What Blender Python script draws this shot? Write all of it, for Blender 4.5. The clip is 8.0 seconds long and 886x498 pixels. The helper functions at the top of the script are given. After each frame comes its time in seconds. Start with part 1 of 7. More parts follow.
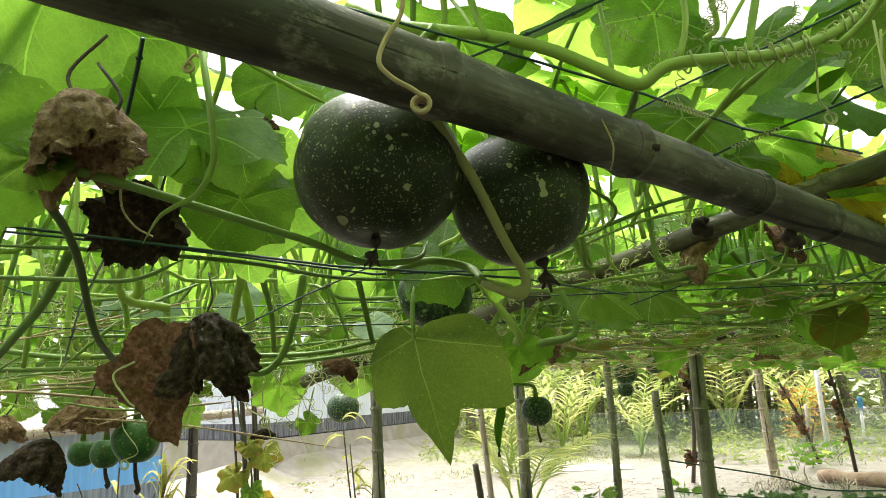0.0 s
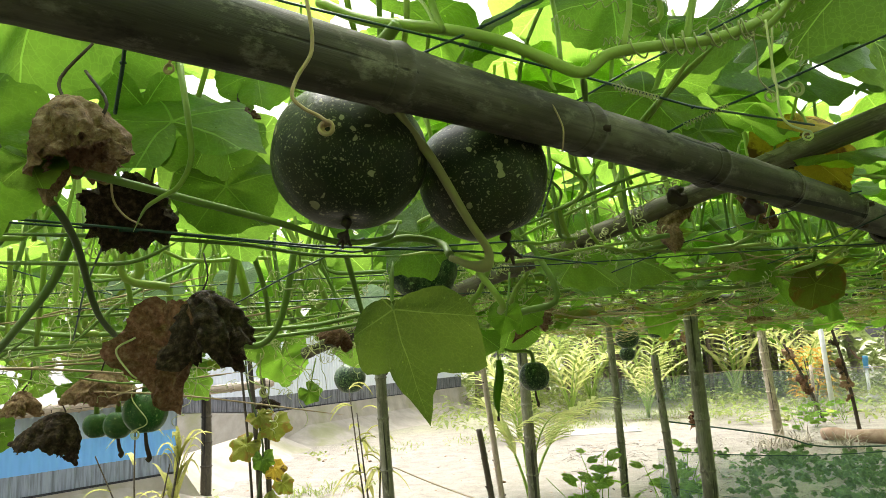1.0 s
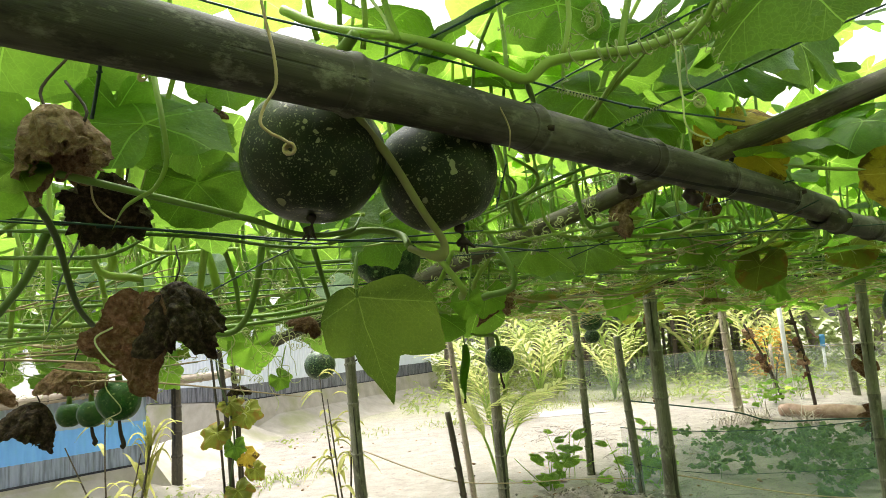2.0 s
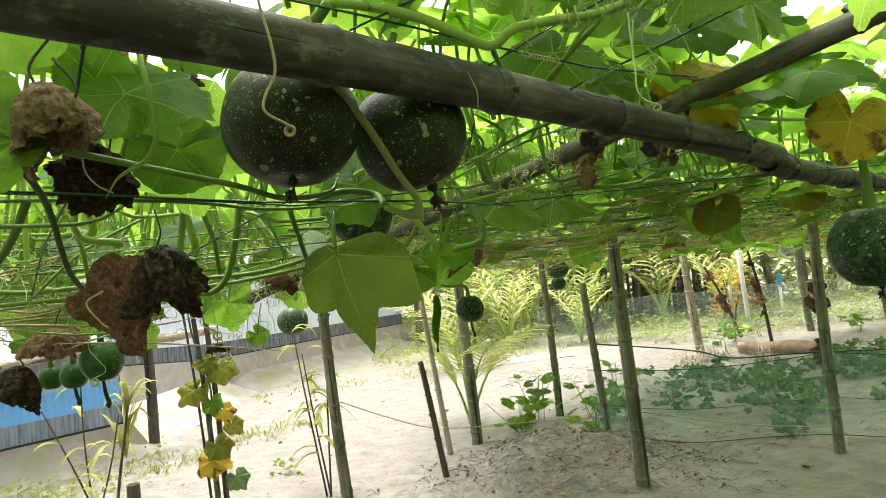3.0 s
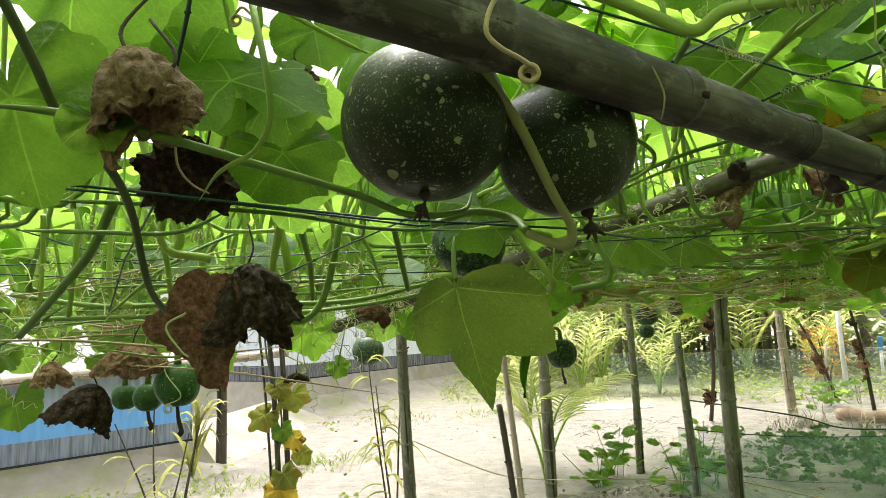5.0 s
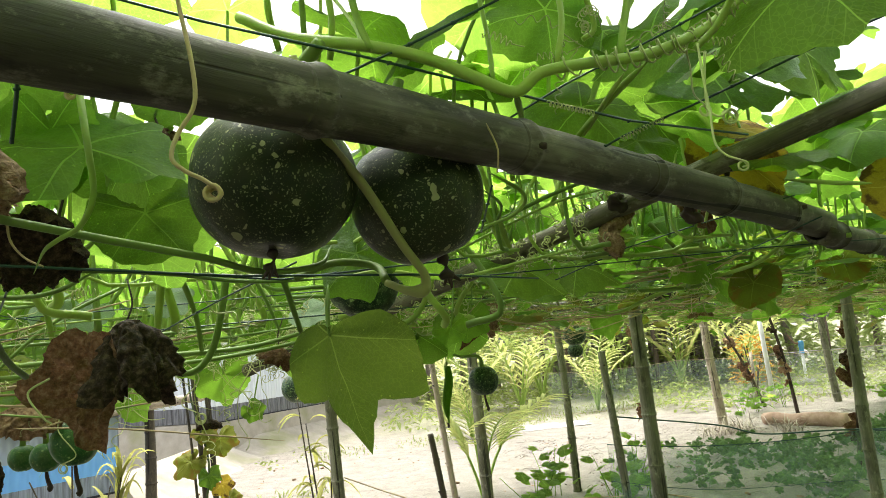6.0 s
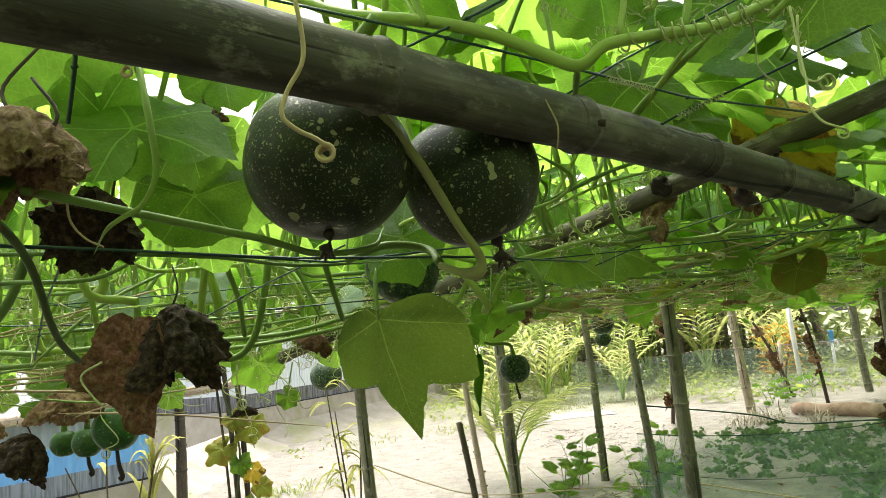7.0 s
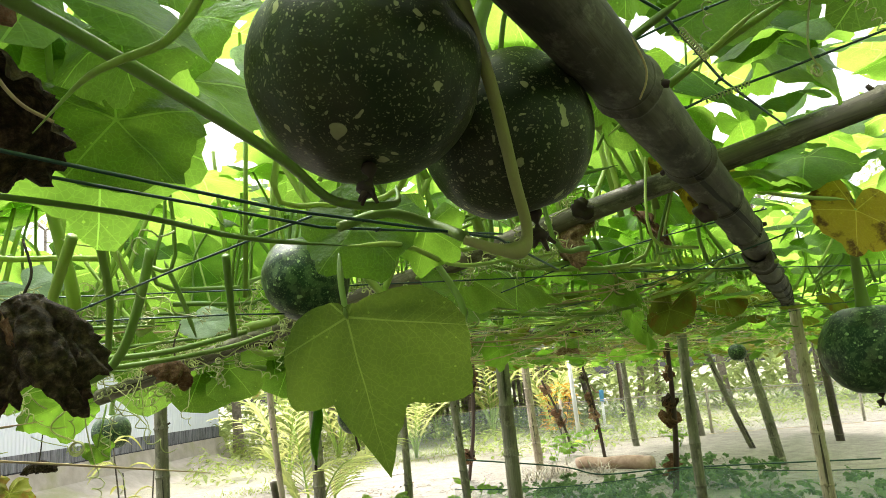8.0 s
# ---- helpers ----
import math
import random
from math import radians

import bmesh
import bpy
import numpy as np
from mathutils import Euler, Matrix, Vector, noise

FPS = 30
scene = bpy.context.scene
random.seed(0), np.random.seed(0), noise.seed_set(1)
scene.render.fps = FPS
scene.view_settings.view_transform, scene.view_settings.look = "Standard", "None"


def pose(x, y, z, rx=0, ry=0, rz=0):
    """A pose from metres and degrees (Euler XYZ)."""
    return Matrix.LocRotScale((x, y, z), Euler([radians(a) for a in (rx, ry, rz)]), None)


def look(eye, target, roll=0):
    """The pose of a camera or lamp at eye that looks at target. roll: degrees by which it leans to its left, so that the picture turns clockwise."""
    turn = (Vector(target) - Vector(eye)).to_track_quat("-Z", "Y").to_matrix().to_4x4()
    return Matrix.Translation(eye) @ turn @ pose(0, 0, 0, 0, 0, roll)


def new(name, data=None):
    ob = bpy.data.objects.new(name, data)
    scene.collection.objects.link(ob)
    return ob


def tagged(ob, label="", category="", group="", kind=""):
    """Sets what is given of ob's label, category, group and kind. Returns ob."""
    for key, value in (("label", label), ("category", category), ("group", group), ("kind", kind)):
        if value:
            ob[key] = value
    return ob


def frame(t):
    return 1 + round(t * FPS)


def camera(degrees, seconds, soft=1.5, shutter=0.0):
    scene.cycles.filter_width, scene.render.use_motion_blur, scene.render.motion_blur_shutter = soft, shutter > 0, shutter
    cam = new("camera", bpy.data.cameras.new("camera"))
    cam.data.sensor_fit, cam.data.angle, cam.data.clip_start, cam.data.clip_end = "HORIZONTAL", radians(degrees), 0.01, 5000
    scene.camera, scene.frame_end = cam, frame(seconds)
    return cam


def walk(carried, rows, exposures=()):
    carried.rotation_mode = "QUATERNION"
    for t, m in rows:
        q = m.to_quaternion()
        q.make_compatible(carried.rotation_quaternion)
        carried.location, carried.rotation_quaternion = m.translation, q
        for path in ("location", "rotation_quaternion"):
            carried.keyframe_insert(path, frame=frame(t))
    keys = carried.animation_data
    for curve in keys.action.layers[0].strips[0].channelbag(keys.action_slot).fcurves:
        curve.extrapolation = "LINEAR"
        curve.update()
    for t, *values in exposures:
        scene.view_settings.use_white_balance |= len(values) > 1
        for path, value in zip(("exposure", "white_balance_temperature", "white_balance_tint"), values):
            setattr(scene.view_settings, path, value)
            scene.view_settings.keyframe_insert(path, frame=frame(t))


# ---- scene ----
cam = camera(64.5, 8.0, soft=0.5)
PATH = [
    (0, (0.000, 0.000, 1.320), (-0.000, 1.962, 1.709), -1.62),
    (0.5, (0.031, -0.041, 1.323), (0.038, 1.929, 1.673), -2.29),
    (1, (0.052, -0.075, 1.314), (0.027, 1.901, 1.620), -2.96),
    (1.5, (0.062, -0.111, 1.312), (0.036, 1.862, 1.638), -3.48),
    (1.7, (0.070, -0.124, 1.307), (0.083, 1.854, 1.603), -3.92),
    (2.8, (0.059, -0.223, 1.312), (0.176, 1.766, 1.484), -4.51),
    (3, (0.055, -0.222, 1.310), (0.197, 1.770, 1.428), -5.94),
    (3.5, (0.037, -0.192, 1.307), (0.066, 1.800, 1.482), -1.71),
    (4, (0.021, -0.104, 1.322), (-0.050, 1.883, 1.535), -1.97),
    (4.2, (0.002, -0.071, 1.329), (-0.074, 1.913, 1.566), -1.61),
    (5.3, (-0.037, -0.002, 1.333), (-0.060, 1.985, 1.561), -2.49),
    (5.5, (-0.001, -0.019, 1.336), (0.031, 1.967, 1.569), -3.65),
    (6, (0.072, -0.043, 1.352), (0.193, 1.932, 1.644), -5.30),
    (6.5, (0.033, -0.040, 1.356), (0.077, 1.941, 1.631), -5.60),
    (7, (0.029, -0.020, 1.348), (0.087, 1.961, 1.617), -5.26),
    (7.2, (0.007, 0.007, 1.350), (0.065, 1.985, 1.640), -4.27),
    (7.4, (-0.029, 0.058, 1.345), (0.113, 2.027, 1.668), -3.52),
    (7.5, (-0.051, 0.079, 1.329), (0.160, 2.040, 1.659), -3.70),
    (7.6, (-0.075, 0.120, 1.316), (0.268, 2.061, 1.655), -4.01),
    (7.8, (-0.145, 0.180, 1.314), (0.385, 2.064, 1.728), -5.18),
    (8, (-0.205, 0.245, 1.308), (0.446, 2.097, 1.689), -4.88),
]
walk(cam, [(t, look(eye, target, roll)) for t, eye, target, roll in PATH], [(0.0, 1.97), (0.8, 1.91), (7.2, 1.88), (8.0, 2.09)])

# ---- world, sun ----
world = bpy.data.worlds.new("overcast_sky")
scene.world = world
world.use_nodes = True
wn, wl = world.node_tree.nodes, world.node_tree.links
sky = wn.new("ShaderNodeTexSky")
sky.sky_type, sky.sun_disc = "NISHITA", False
sky.sun_elevation, sky.sun_rotation = radians(70), radians(-25)
sky.air_density, sky.dust_density, sky.ozone_density = 1.0, 6.0, 1.0
grey = wn.new("ShaderNodeHueSaturation")
grey.inputs["Saturation"].default_value = 0.18
wl.new(sky.outputs[0], grey.inputs["Color"])
wl.new(grey.outputs[0], wn["Background"].inputs["Color"])
wn["Background"].inputs["Strength"].default_value = 0.15
sun = new("sun", bpy.data.lights.new("sun", "SUN"))
sun.data.energy, sun.data.angle, sun.data.color = 0.85, radians(20), (1.0, 0.95, 0.86)
sun.matrix_world = look((0, 0, 10), (0.42 * 3.4, -0.9 * 3.4, 10 - 9.4))


# ---- materials ----
def mat(name):
    m = bpy.data.materials.new(name)
    m.use_nodes = True
    return m, m.node_tree.nodes, m.node_tree.links, m.node_tree.nodes["Principled BSDF"]


def math_node(n, l, op, a, b=None, clamp=False):
    q = n.new("ShaderNodeMath")
    q.operation, q.use_clamp = op, clamp
    for i, v in enumerate((a, b)):
        if v is None:
            continue
        if isinstance(v, (int, float)):
            q.inputs[i].default_value = v
        else:
            l.new(v, q.inputs[i])
    return q.outputs[0]


def ramp(n, l, fac, stops):
    r = n.new("ShaderNodeValToRGB")
    el = r.color_ramp.elements
    while len(el) < len(stops):
        el.new(0.5)
    for e, (p, c) in zip(el, stops):
        e.position, e.color = p, (*c, 1)
    l.new(fac, r.inputs[0])
    return r.outputs[0]


def mix(n, l, fac, a, b, kind="MIX"):
    q = n.new("ShaderNodeMix")
    q.data_type, q.blend_type = "RGBA", kind
    for i, v in ((0, fac), (6, a), (7, b)):
        if isinstance(v, tuple):
            q.inputs[i].default_value = (*v, 1)
        elif isinstance(v, (int, float)):
            q.inputs[i].default_value = v
        else:
            l.new(v, q.inputs[i])
    return q.outputs[2]


def noise_tex(n, l, vec, scale, detail=4, rough=0.55, stretch=None):
    if stretch:
        mp = n.new("ShaderNodeMapping")
        mp.inputs["Scale"].default_value = stretch
        l.new(vec, mp.inputs[0])
        vec = mp.outputs[0]
    q = n.new("ShaderNodeTexNoise")
    q.inputs["Scale"].default_value, q.inputs["Detail"].default_value, q.inputs["Roughness"].default_value = scale, detail, rough
    l.new(vec, q.inputs["Vector"])
    return q.outputs["Fac"]


def bump(n, l, bsdf, height, strength, dist):
    b = n.new("ShaderNodeBump")
    b.inputs["Strength"].default_value, b.inputs["Distance"].default_value = strength, dist
    l.new(height, b.inputs["Height"])
    l.new(b.outputs[0], bsdf.inputs["Normal"])
    return b


def variety(n, l):
    """A number of its own for each object and for each loose piece of a mesh."""
    a, g = n.new("ShaderNodeObjectInfo"), n.new("ShaderNodeNewGeometry")
    return math_node(n, l, "FRACT", math_node(n, l, "ADD", a.outputs["Random"], g.outputs["Random Per Island"]))


def leaf_material(name, dark, light, glow, thru=0.5, vein=(0.28, 0.42, 0.06), patch=None, holes=0.0, rough=0.66, ribs=0.5):
    """Leaf: upper tone from dark to light, the light that comes through it, paler veins, small pale flecks."""
    m, n, l, p = mat(name)
    uv = n.new("ShaderNodeUVMap").outputs[0]
    sep = n.new("ShaderNodeSeparateXYZ")
    l.new(uv, sep.inputs[0])
    obj = n.new("ShaderNodeTexCoord").outputs["Object"]
    v = variety(n, l)
    ang = math_node(n, l, "ARCTAN2", sep.outputs[0], sep.outputs[1])
    rad = math_node(n, l, "SQRT", math_node(n, l, "ADD", math_node(n, l, "MULTIPLY", sep.outputs[0], sep.outputs[0]), math_node(n, l, "MULTIPLY", sep.outputs[1], sep.outputs[1])))
    fan = math_node(n, l, "ABSOLUTE", math_node(n, l, "SINE", math_node(n, l, "MULTIPLY", ang, 2.5)))
    off = math_node(n, l, "MULTIPLY", fan, rad)
    main = math_node(n, l, "LESS_THAN", off, math_node(n, l, "MULTIPLY", math_node(n, l, "SUBTRACT", 1.0, rad), 0.017))
    side = math_node(n, l, "FRACT", math_node(n, l, "MULTIPLY", math_node(n, l, "SUBTRACT", rad, math_node(n, l, "MULTIPLY", off, 0.55)), 9.0))
    sidem = math_node(n, l, "MULTIPLY", math_node(n, l, "LESS_THAN", side, 0.07), math_node(n, l, "MULTIPLY", math_node(n, l, "SUBTRACT", 0.85, fan, True), 0.5))
    veins = math_node(n, l, "MAXIMUM", main, sidem)
    patchy = noise_tex(n, l, uv, 3.2, 5, 0.6)
    fine = noise_tex(n, l, uv, 26.0, 3, 0.6)
    base = mix(n, l, v, dark, light)
    base = mix(n, l, math_node(n, l, "MULTIPLY", patchy, 0.55), base, tuple(c * 0.55 for c in light))
    if patch:
        edge = math_node(n, l, "ADD", patchy, math_node(n, l, "MULTIPLY", rad, 0.25))
        base = mix(n, l, ramp(n, l, edge, [(0.62, (0, 0, 0)), (0.70, (1, 1, 1))]), base, patch)
    fleck = n.new("ShaderNodeTexVoronoi")
    fleck.inputs["Scale"].default_value = 13.0
    l.new(uv, fleck.inputs["Vector"])
    dots = math_node(n, l, "LESS_THAN", fleck.outputs["Distance"], 0.10)
    base = mix(n, l, math_node(n, l, "MULTIPLY", dots, 0.35), base, vein)
    base = mix(n, l, math_node(n, l, "MULTIPLY", veins, ribs), base, vein)
    l.new(base, p.inputs["Base Color"])
    p.inputs["Roughness"].default_value = rough
    p.inputs["Specular IOR Level"].default_value = 0.16
    hgt = math_node(n, l, "SUBTRACT", math_node(n, l, "ADD", math_node(n, l, "MULTIPLY", fine, 0.5), math_node(n, l, "MULTIPLY", patchy, 2.0)), math_node(n, l, "MULTIPLY", veins, 0.9))
    bump(n, l, p, hgt, 0.8, 0.008)
    tr = n.new("ShaderNodeBsdfTranslucent")
    thru_col = mix(n, l, v, tuple(c * 0.55 for c in glow), glow)
    thru_col = mix(n, l, ramp(n, l, patchy, [(0.38, (0, 0, 0)), (0.66, (0.75, 0.75, 0.75))]), thru_col, tuple(c * 0.45 for c in glow))
    thru_col = mix(n, l, math_node(n, l, "MULTIPLY", veins, ribs), thru_col, tuple(min(1, c * 1.35 + 0.04) for c in glow))
    cells = n.new("ShaderNodeTexVoronoi")
    cells.feature, cells.inputs["Scale"].default_value = "DISTANCE_TO_EDGE", 30.0
    l.new(uv, cells.inputs["Vector"])
    web = math_node(n, l, "LESS_THAN", cells.outputs["Distance"], 0.05)
    thru_col = mix(n, l, math_node(n, l, "MULTIPLY", web, 0.16), thru_col, tuple(min(1, c * 1.4) for c in glow))
    thru_col = mix(n, l, math_node(n, l, "MULTIPLY", dots, 0.45), thru_col, tuple(min(1, c * 1.6) for c in glow))
    if patch:
        thru_col = mix(n, l, ramp(n, l, edge, [(0.62, (0, 0, 0)), (0.70, (1, 1, 1))]), thru_col, tuple(c * 0.5 for c in patch))
    l.new(thru_col, tr.inputs["Color"])
    ms = n.new("ShaderNodeMixShader")
    ms.inputs[0].default_value = thru
    l.new(p.outputs[0], ms.inputs[1])
    l.new(tr.outputs[0], ms.inputs[2])
    top = ms.outputs[0]
    if holes:
        hv = n.new("ShaderNodeTexVoronoi")
        hv.inputs["Scale"].default_value = 4.2
        l.new(n.new("ShaderNodeVectorMath").outputs[0], hv.inputs["Vector"])
        shift = hv.inputs["Vector"].links[0].from_node
        shift.operation = "ADD"
        l.new(uv, shift.inputs[0])
        comb = n.new("ShaderNodeCombineXYZ")
        l.new(math_node(n, l, "MULTIPLY", v, 37.0), comb.inputs[0])
        l.new(comb.outputs[0], shift.inputs[1])
        wob = math_node(n, l, "ADD", hv.outputs["Distance"], math_node(n, l, "MULTIPLY", fine, 0.12))
        cut = math_node(n, l, "LESS_THAN", wob, holes)
        clear, mh = n.new("ShaderNodeBsdfTransparent"), n.new("ShaderNodeMixShader")
        l.new(cut, mh.inputs[0])
        l.new(top, mh.inputs[1])
        l.new(clear.outputs[0], mh.inputs[2])
        top = mh.outputs[0]
    l.new(top, n["Material Output"].inputs[0])
    return m


LEAF = leaf_material("pumpkin_leaf", (0.030, 0.095, 0.010), (0.085, 0.20, 0.024), (0.40, 0.68, 0.085), 0.68, holes=0.12, ribs=0.7, rough=0.5)
# darker copy of LEAF; among the near leaves its tone stands for shade
LEAF_DARK = leaf_material("dark_pumpkin_leaf", (0.035, 0.095, 0.016), (0.075, 0.16, 0.028), (0.28, 0.52, 0.045), 0.6, ribs=0.35, rough=0.5)
LEAF_OLIVE = leaf_material("olive_pumpkin_leaf", (0.055, 0.10, 0.014), (0.13, 0.19, 0.03), (0.46, 0.58, 0.06), 0.6, ribs=0.35)
# sky reflection on glossy leaves, put into a pale base colour
LEAF_SHEEN = leaf_material("sky_sheen_leaf", (0.30, 0.42, 0.30), (0.42, 0.54, 0.42), (0.40, 0.58, 0.24), 0.5, vein=(0.5, 0.6, 0.45), ribs=0.3, rough=0.35)
LEAF_HANGING = leaf_material("dull_pumpkin_leaf", (0.044, 0.098, 0.019), (0.054, 0.108, 0.022), (0.22, 0.32, 0.038), 0.44, vein=(0.12, 0.19, 0.05), ribs=0.45, rough=0.55)
LEAF_YELLOW = leaf_material("yellowing_leaf", (0.38, 0.28, 0.03), (0.52, 0.39, 0.045), (0.80, 0.58, 0.06), 0.52, (0.5, 0.42, 0.12), patch=(0.17, 0.095, 0.03))
LEAF_MIX = leaf_material("fading_leaf", (0.09, 0.13, 0.02), (0.18, 0.19, 0.028), (0.36, 0.42, 0.05), 0.45, patch=(0.30, 0.20, 0.035))
LEAF_GROUND = leaf_material("ground_vine_leaf", (0.045, 0.095, 0.035), (0.11, 0.18, 0.07), (0.22, 0.36, 0.12), 0.3)
GRASS = leaf_material("grass_blade", (0.12, 0.18, 0.04), (0.30, 0.33, 0.10), (0.4, 0.5, 0.12), 0.4)
PALM_YELLOW = leaf_material("yellow_palm_leaf", (0.32, 0.40, 0.12), (0.62, 0.62, 0.28), (0.74, 0.76, 0.26), 0.45)
PALM_GREEN = leaf_material("green_palm_leaf", (0.15, 0.23, 0.06), (0.36, 0.42, 0.13), (0.46, 0.56, 0.14), 0.45)
PALE_BLADE = leaf_material("pale_blade", (0.20, 0.24, 0.05), (0.50, 0.48, 0.16), (0.55, 0.55, 0.15), 0.35)
WOODS = leaf_material("woodland_leaf", (0.13, 0.20, 0.07), (0.30, 0.36, 0.14), (0.50, 0.60, 0.20), 0.45)


def dry_material(name, a, b, c, thru=0.12):
    m, n, l, p = mat(name)
    obj = n.new("ShaderNodeTexCoord").outputs["Object"]
    big, small = noise_tex(n, l, obj, 11, 6, 0.68), noise_tex(n, l, obj, 320, 3, 0.6)
    col = ramp(n, l, big, [(0.34, a), (0.5, b), (0.68, c)])
    col = mix(n, l, math_node(n, l, "MULTIPLY", small, 0.35), col, a)
    rust = noise_tex(n, l, obj, 26, 4, 0.6)
    col = mix(n, l, ramp(n, l, rust, [(0.55, (0, 0, 0)), (0.68, (0.55, 0.55, 0.55))]), col, (b[0] * 1.05, b[1] * 0.72, b[2] * 0.55))
    l.new(col, p.inputs["Base Color"])
    p.inputs["Roughness"].default_value, p.inputs["Specular IOR Level"].default_value = 0.7, 0.15
    bump(n, l, p, math_node(n, l, "ADD", math_node(n, l, "MULTIPLY", rust, 0.7), math_node(n, l, "MULTIPLY", small, 0.12)), 0.7, 0.006)
    tr, ms = n.new("ShaderNodeBsdfTranslucent"), n.new("ShaderNodeMixShader")
    l.new(col, tr.inputs["Color"])
    ms.inputs[0].default_value = thru
    l.new(p.outputs[0], ms.inputs[1])
    l.new(tr.outputs[0], ms.inputs[2])
    l.new(ms.outputs[0], n["Material Output"].inputs[0])
    return m


DRY = dry_material("dry_leaf", (0.11, 0.066, 0.036), (0.29, 0.185, 0.10), (0.47, 0.34, 0.215), 0.22)
DRY_RED = dry_material("russet_dry_leaf", (0.055, 0.030, 0.017), (0.155, 0.080, 0.040), (0.25, 0.175, 0.11), 0.28)
DRY_DARK = dry_material("blackened_dry_leaf", (0.013, 0.009, 0.006), (0.045, 0.030, 0.019), (0.15, 0.10, 0.062), 0.12)


def stem_material(name, a, b, rough=0.55, thru=0.08):
    m, n, l, p = mat(name)
    obj = n.new("ShaderNodeTexCoord").outputs["Object"]
    v = variety(n, l)
    big, fine = noise_tex(n, l, obj, 22, 5, 0.65), noise_tex(n, l, obj, 260, 2)
    col = mix(n, l, math_node(n, l, "FRACT", math_node(n, l, "ADD", math_node(n, l, "MULTIPLY", v, 0.6), math_node(n, l, "MULTIPLY", big, 0.5))), a, b)
    l.new(col, p.inputs["Base Color"])
    p.inputs["Roughness"].default_value = rough
    bump(n, l, p, fine, 0.35, 0.002)
    tr, ms = n.new("ShaderNodeBsdfTranslucent"), n.new("ShaderNodeMixShader")
    l.new(col, tr.inputs["Color"])
    ms.inputs[0].default_value = thru
    l.new(p.outputs[0], ms.inputs[1])
    l.new(tr.outputs[0], ms.inputs[2])
    l.new(ms.outputs[0], n["Material Output"].inputs[0])
    return m


STEM = stem_material("green_stem", (0.10, 0.19, 0.028), (0.24, 0.36, 0.07), 0.5, 0.25)
STEM_PALE = stem_material("pale_stem", (0.22, 0.36, 0.05), (0.42, 0.54, 0.12), 0.5, 0.3)
STEM_OLD = stem_material("old_dark_stem", (0.045, 0.075, 0.018), (0.12, 0.17, 0.04), 0.6, 0.05)
STALK_OLD = stem_material("ripening_stalk", (0.20, 0.22, 0.07), (0.36, 0.36, 0.13), 0.6, 0.1)
STEM_DARK = stem_material("dark_stem", (0.03, 0.055, 0.016), (0.075, 0.11, 0.03))
TENDRIL = stem_material("tendril", (0.30, 0.36, 0.12), (0.52, 0.52, 0.26), 0.6, 0.1)
TENDRIL_DRY = stem_material("dry_tendril", (0.30, 0.215, 0.11), (0.48, 0.37, 0.21), 0.7, 0.1)
TWIG_BROWN = stem_material("brown_twig", (0.014, 0.009, 0.006), (0.055, 0.032, 0.020), 0.8, 0.0)
STRING = stem_material("green_string", (0.006, 0.035, 0.022), (0.012, 0.055, 0.035), 0.45, 0.0)


def bamboo_material(name, a, b, c):
    """Weathered bamboo: streaks along the pole (object z), dark stains and pale scuffs."""
    m, n, l, p = mat(name)
    obj = n.new("ShaderNodeTexCoord").outputs["Object"]
    v = variety(n, l)
    streak = noise_tex(n, l, obj, 60, 5, 0.6, (1, 1, 0.045))
    blot = noise_tex(n, l, obj, 7, 5, 0.62, (1, 1, 0.35))
    fine = noise_tex(n, l, obj, 240, 3, 0.6, (1, 1, 0.1))
    col = ramp(n, l, blot, [(0.32, a), (0.52, b), (0.72, c)])
    col = mix(n, l, ramp(n, l, streak, [(0.46, (0.0, 0.0, 0.0)), (0.64, (0.6, 0.6, 0.6))]), col, a)
    grain = noise_tex(n, l, obj, 150, 3, 0.5, (1, 1, 0.022))
    col = mix(n, l, ramp(n, l, grain, [(0.54, (0.0, 0.0, 0.0)), (0.66, (0.35, 0.35, 0.35))]), col, tuple(x * 0.6 for x in a))
    scuff = noise_tex(n, l, obj, 34, 6, 0.74, (1, 1, 0.55))
    col = mix(n, l, ramp(n, l, scuff, [(0.54, (0.0, 0.0, 0.0)), (0.70, (0.75, 0.75, 0.75))]), col, tuple(x * 1.1 for x in c))
    stain = noise_tex(n, l, obj, 20, 6, 0.72, (1, 1, 0.45))
    col = mix(n, l, ramp(n, l, stain, [(0.53, (0.0, 0.0, 0.0)), (0.62, (0.8, 0.8, 0.8))]), col, tuple(x * 0.6 for x in a))
    crack = noise_tex(n, l, obj, 38, 2, 0.4, (1, 1, 0.028))
    ck = ramp(n, l, crack, [(0.650, (0, 0, 0)), (0.670, (1, 1, 1))])
    col = mix(n, l, ck, col, tuple(x * 0.18 for x in a))
    col = mix(n, l, math_node(n, l, "MULTIPLY", v, 0.3), col, tuple(x * 0.6 for x in b))
    l.new(col, p.inputs["Base Color"])
    p.inputs["Roughness"].default_value = 0.62
    p.inputs["Specular IOR Level"].default_value = 0.35
    h = math_node(n, l, "SUBTRACT", math_node(n, l, "ADD", math_node(n, l, "MULTIPLY", streak, 0.5), math_node(n, l, "MULTIPLY", fine, 0.4)), ck)
    bump(n, l, p, h, 0.55, 0.003)
    return m


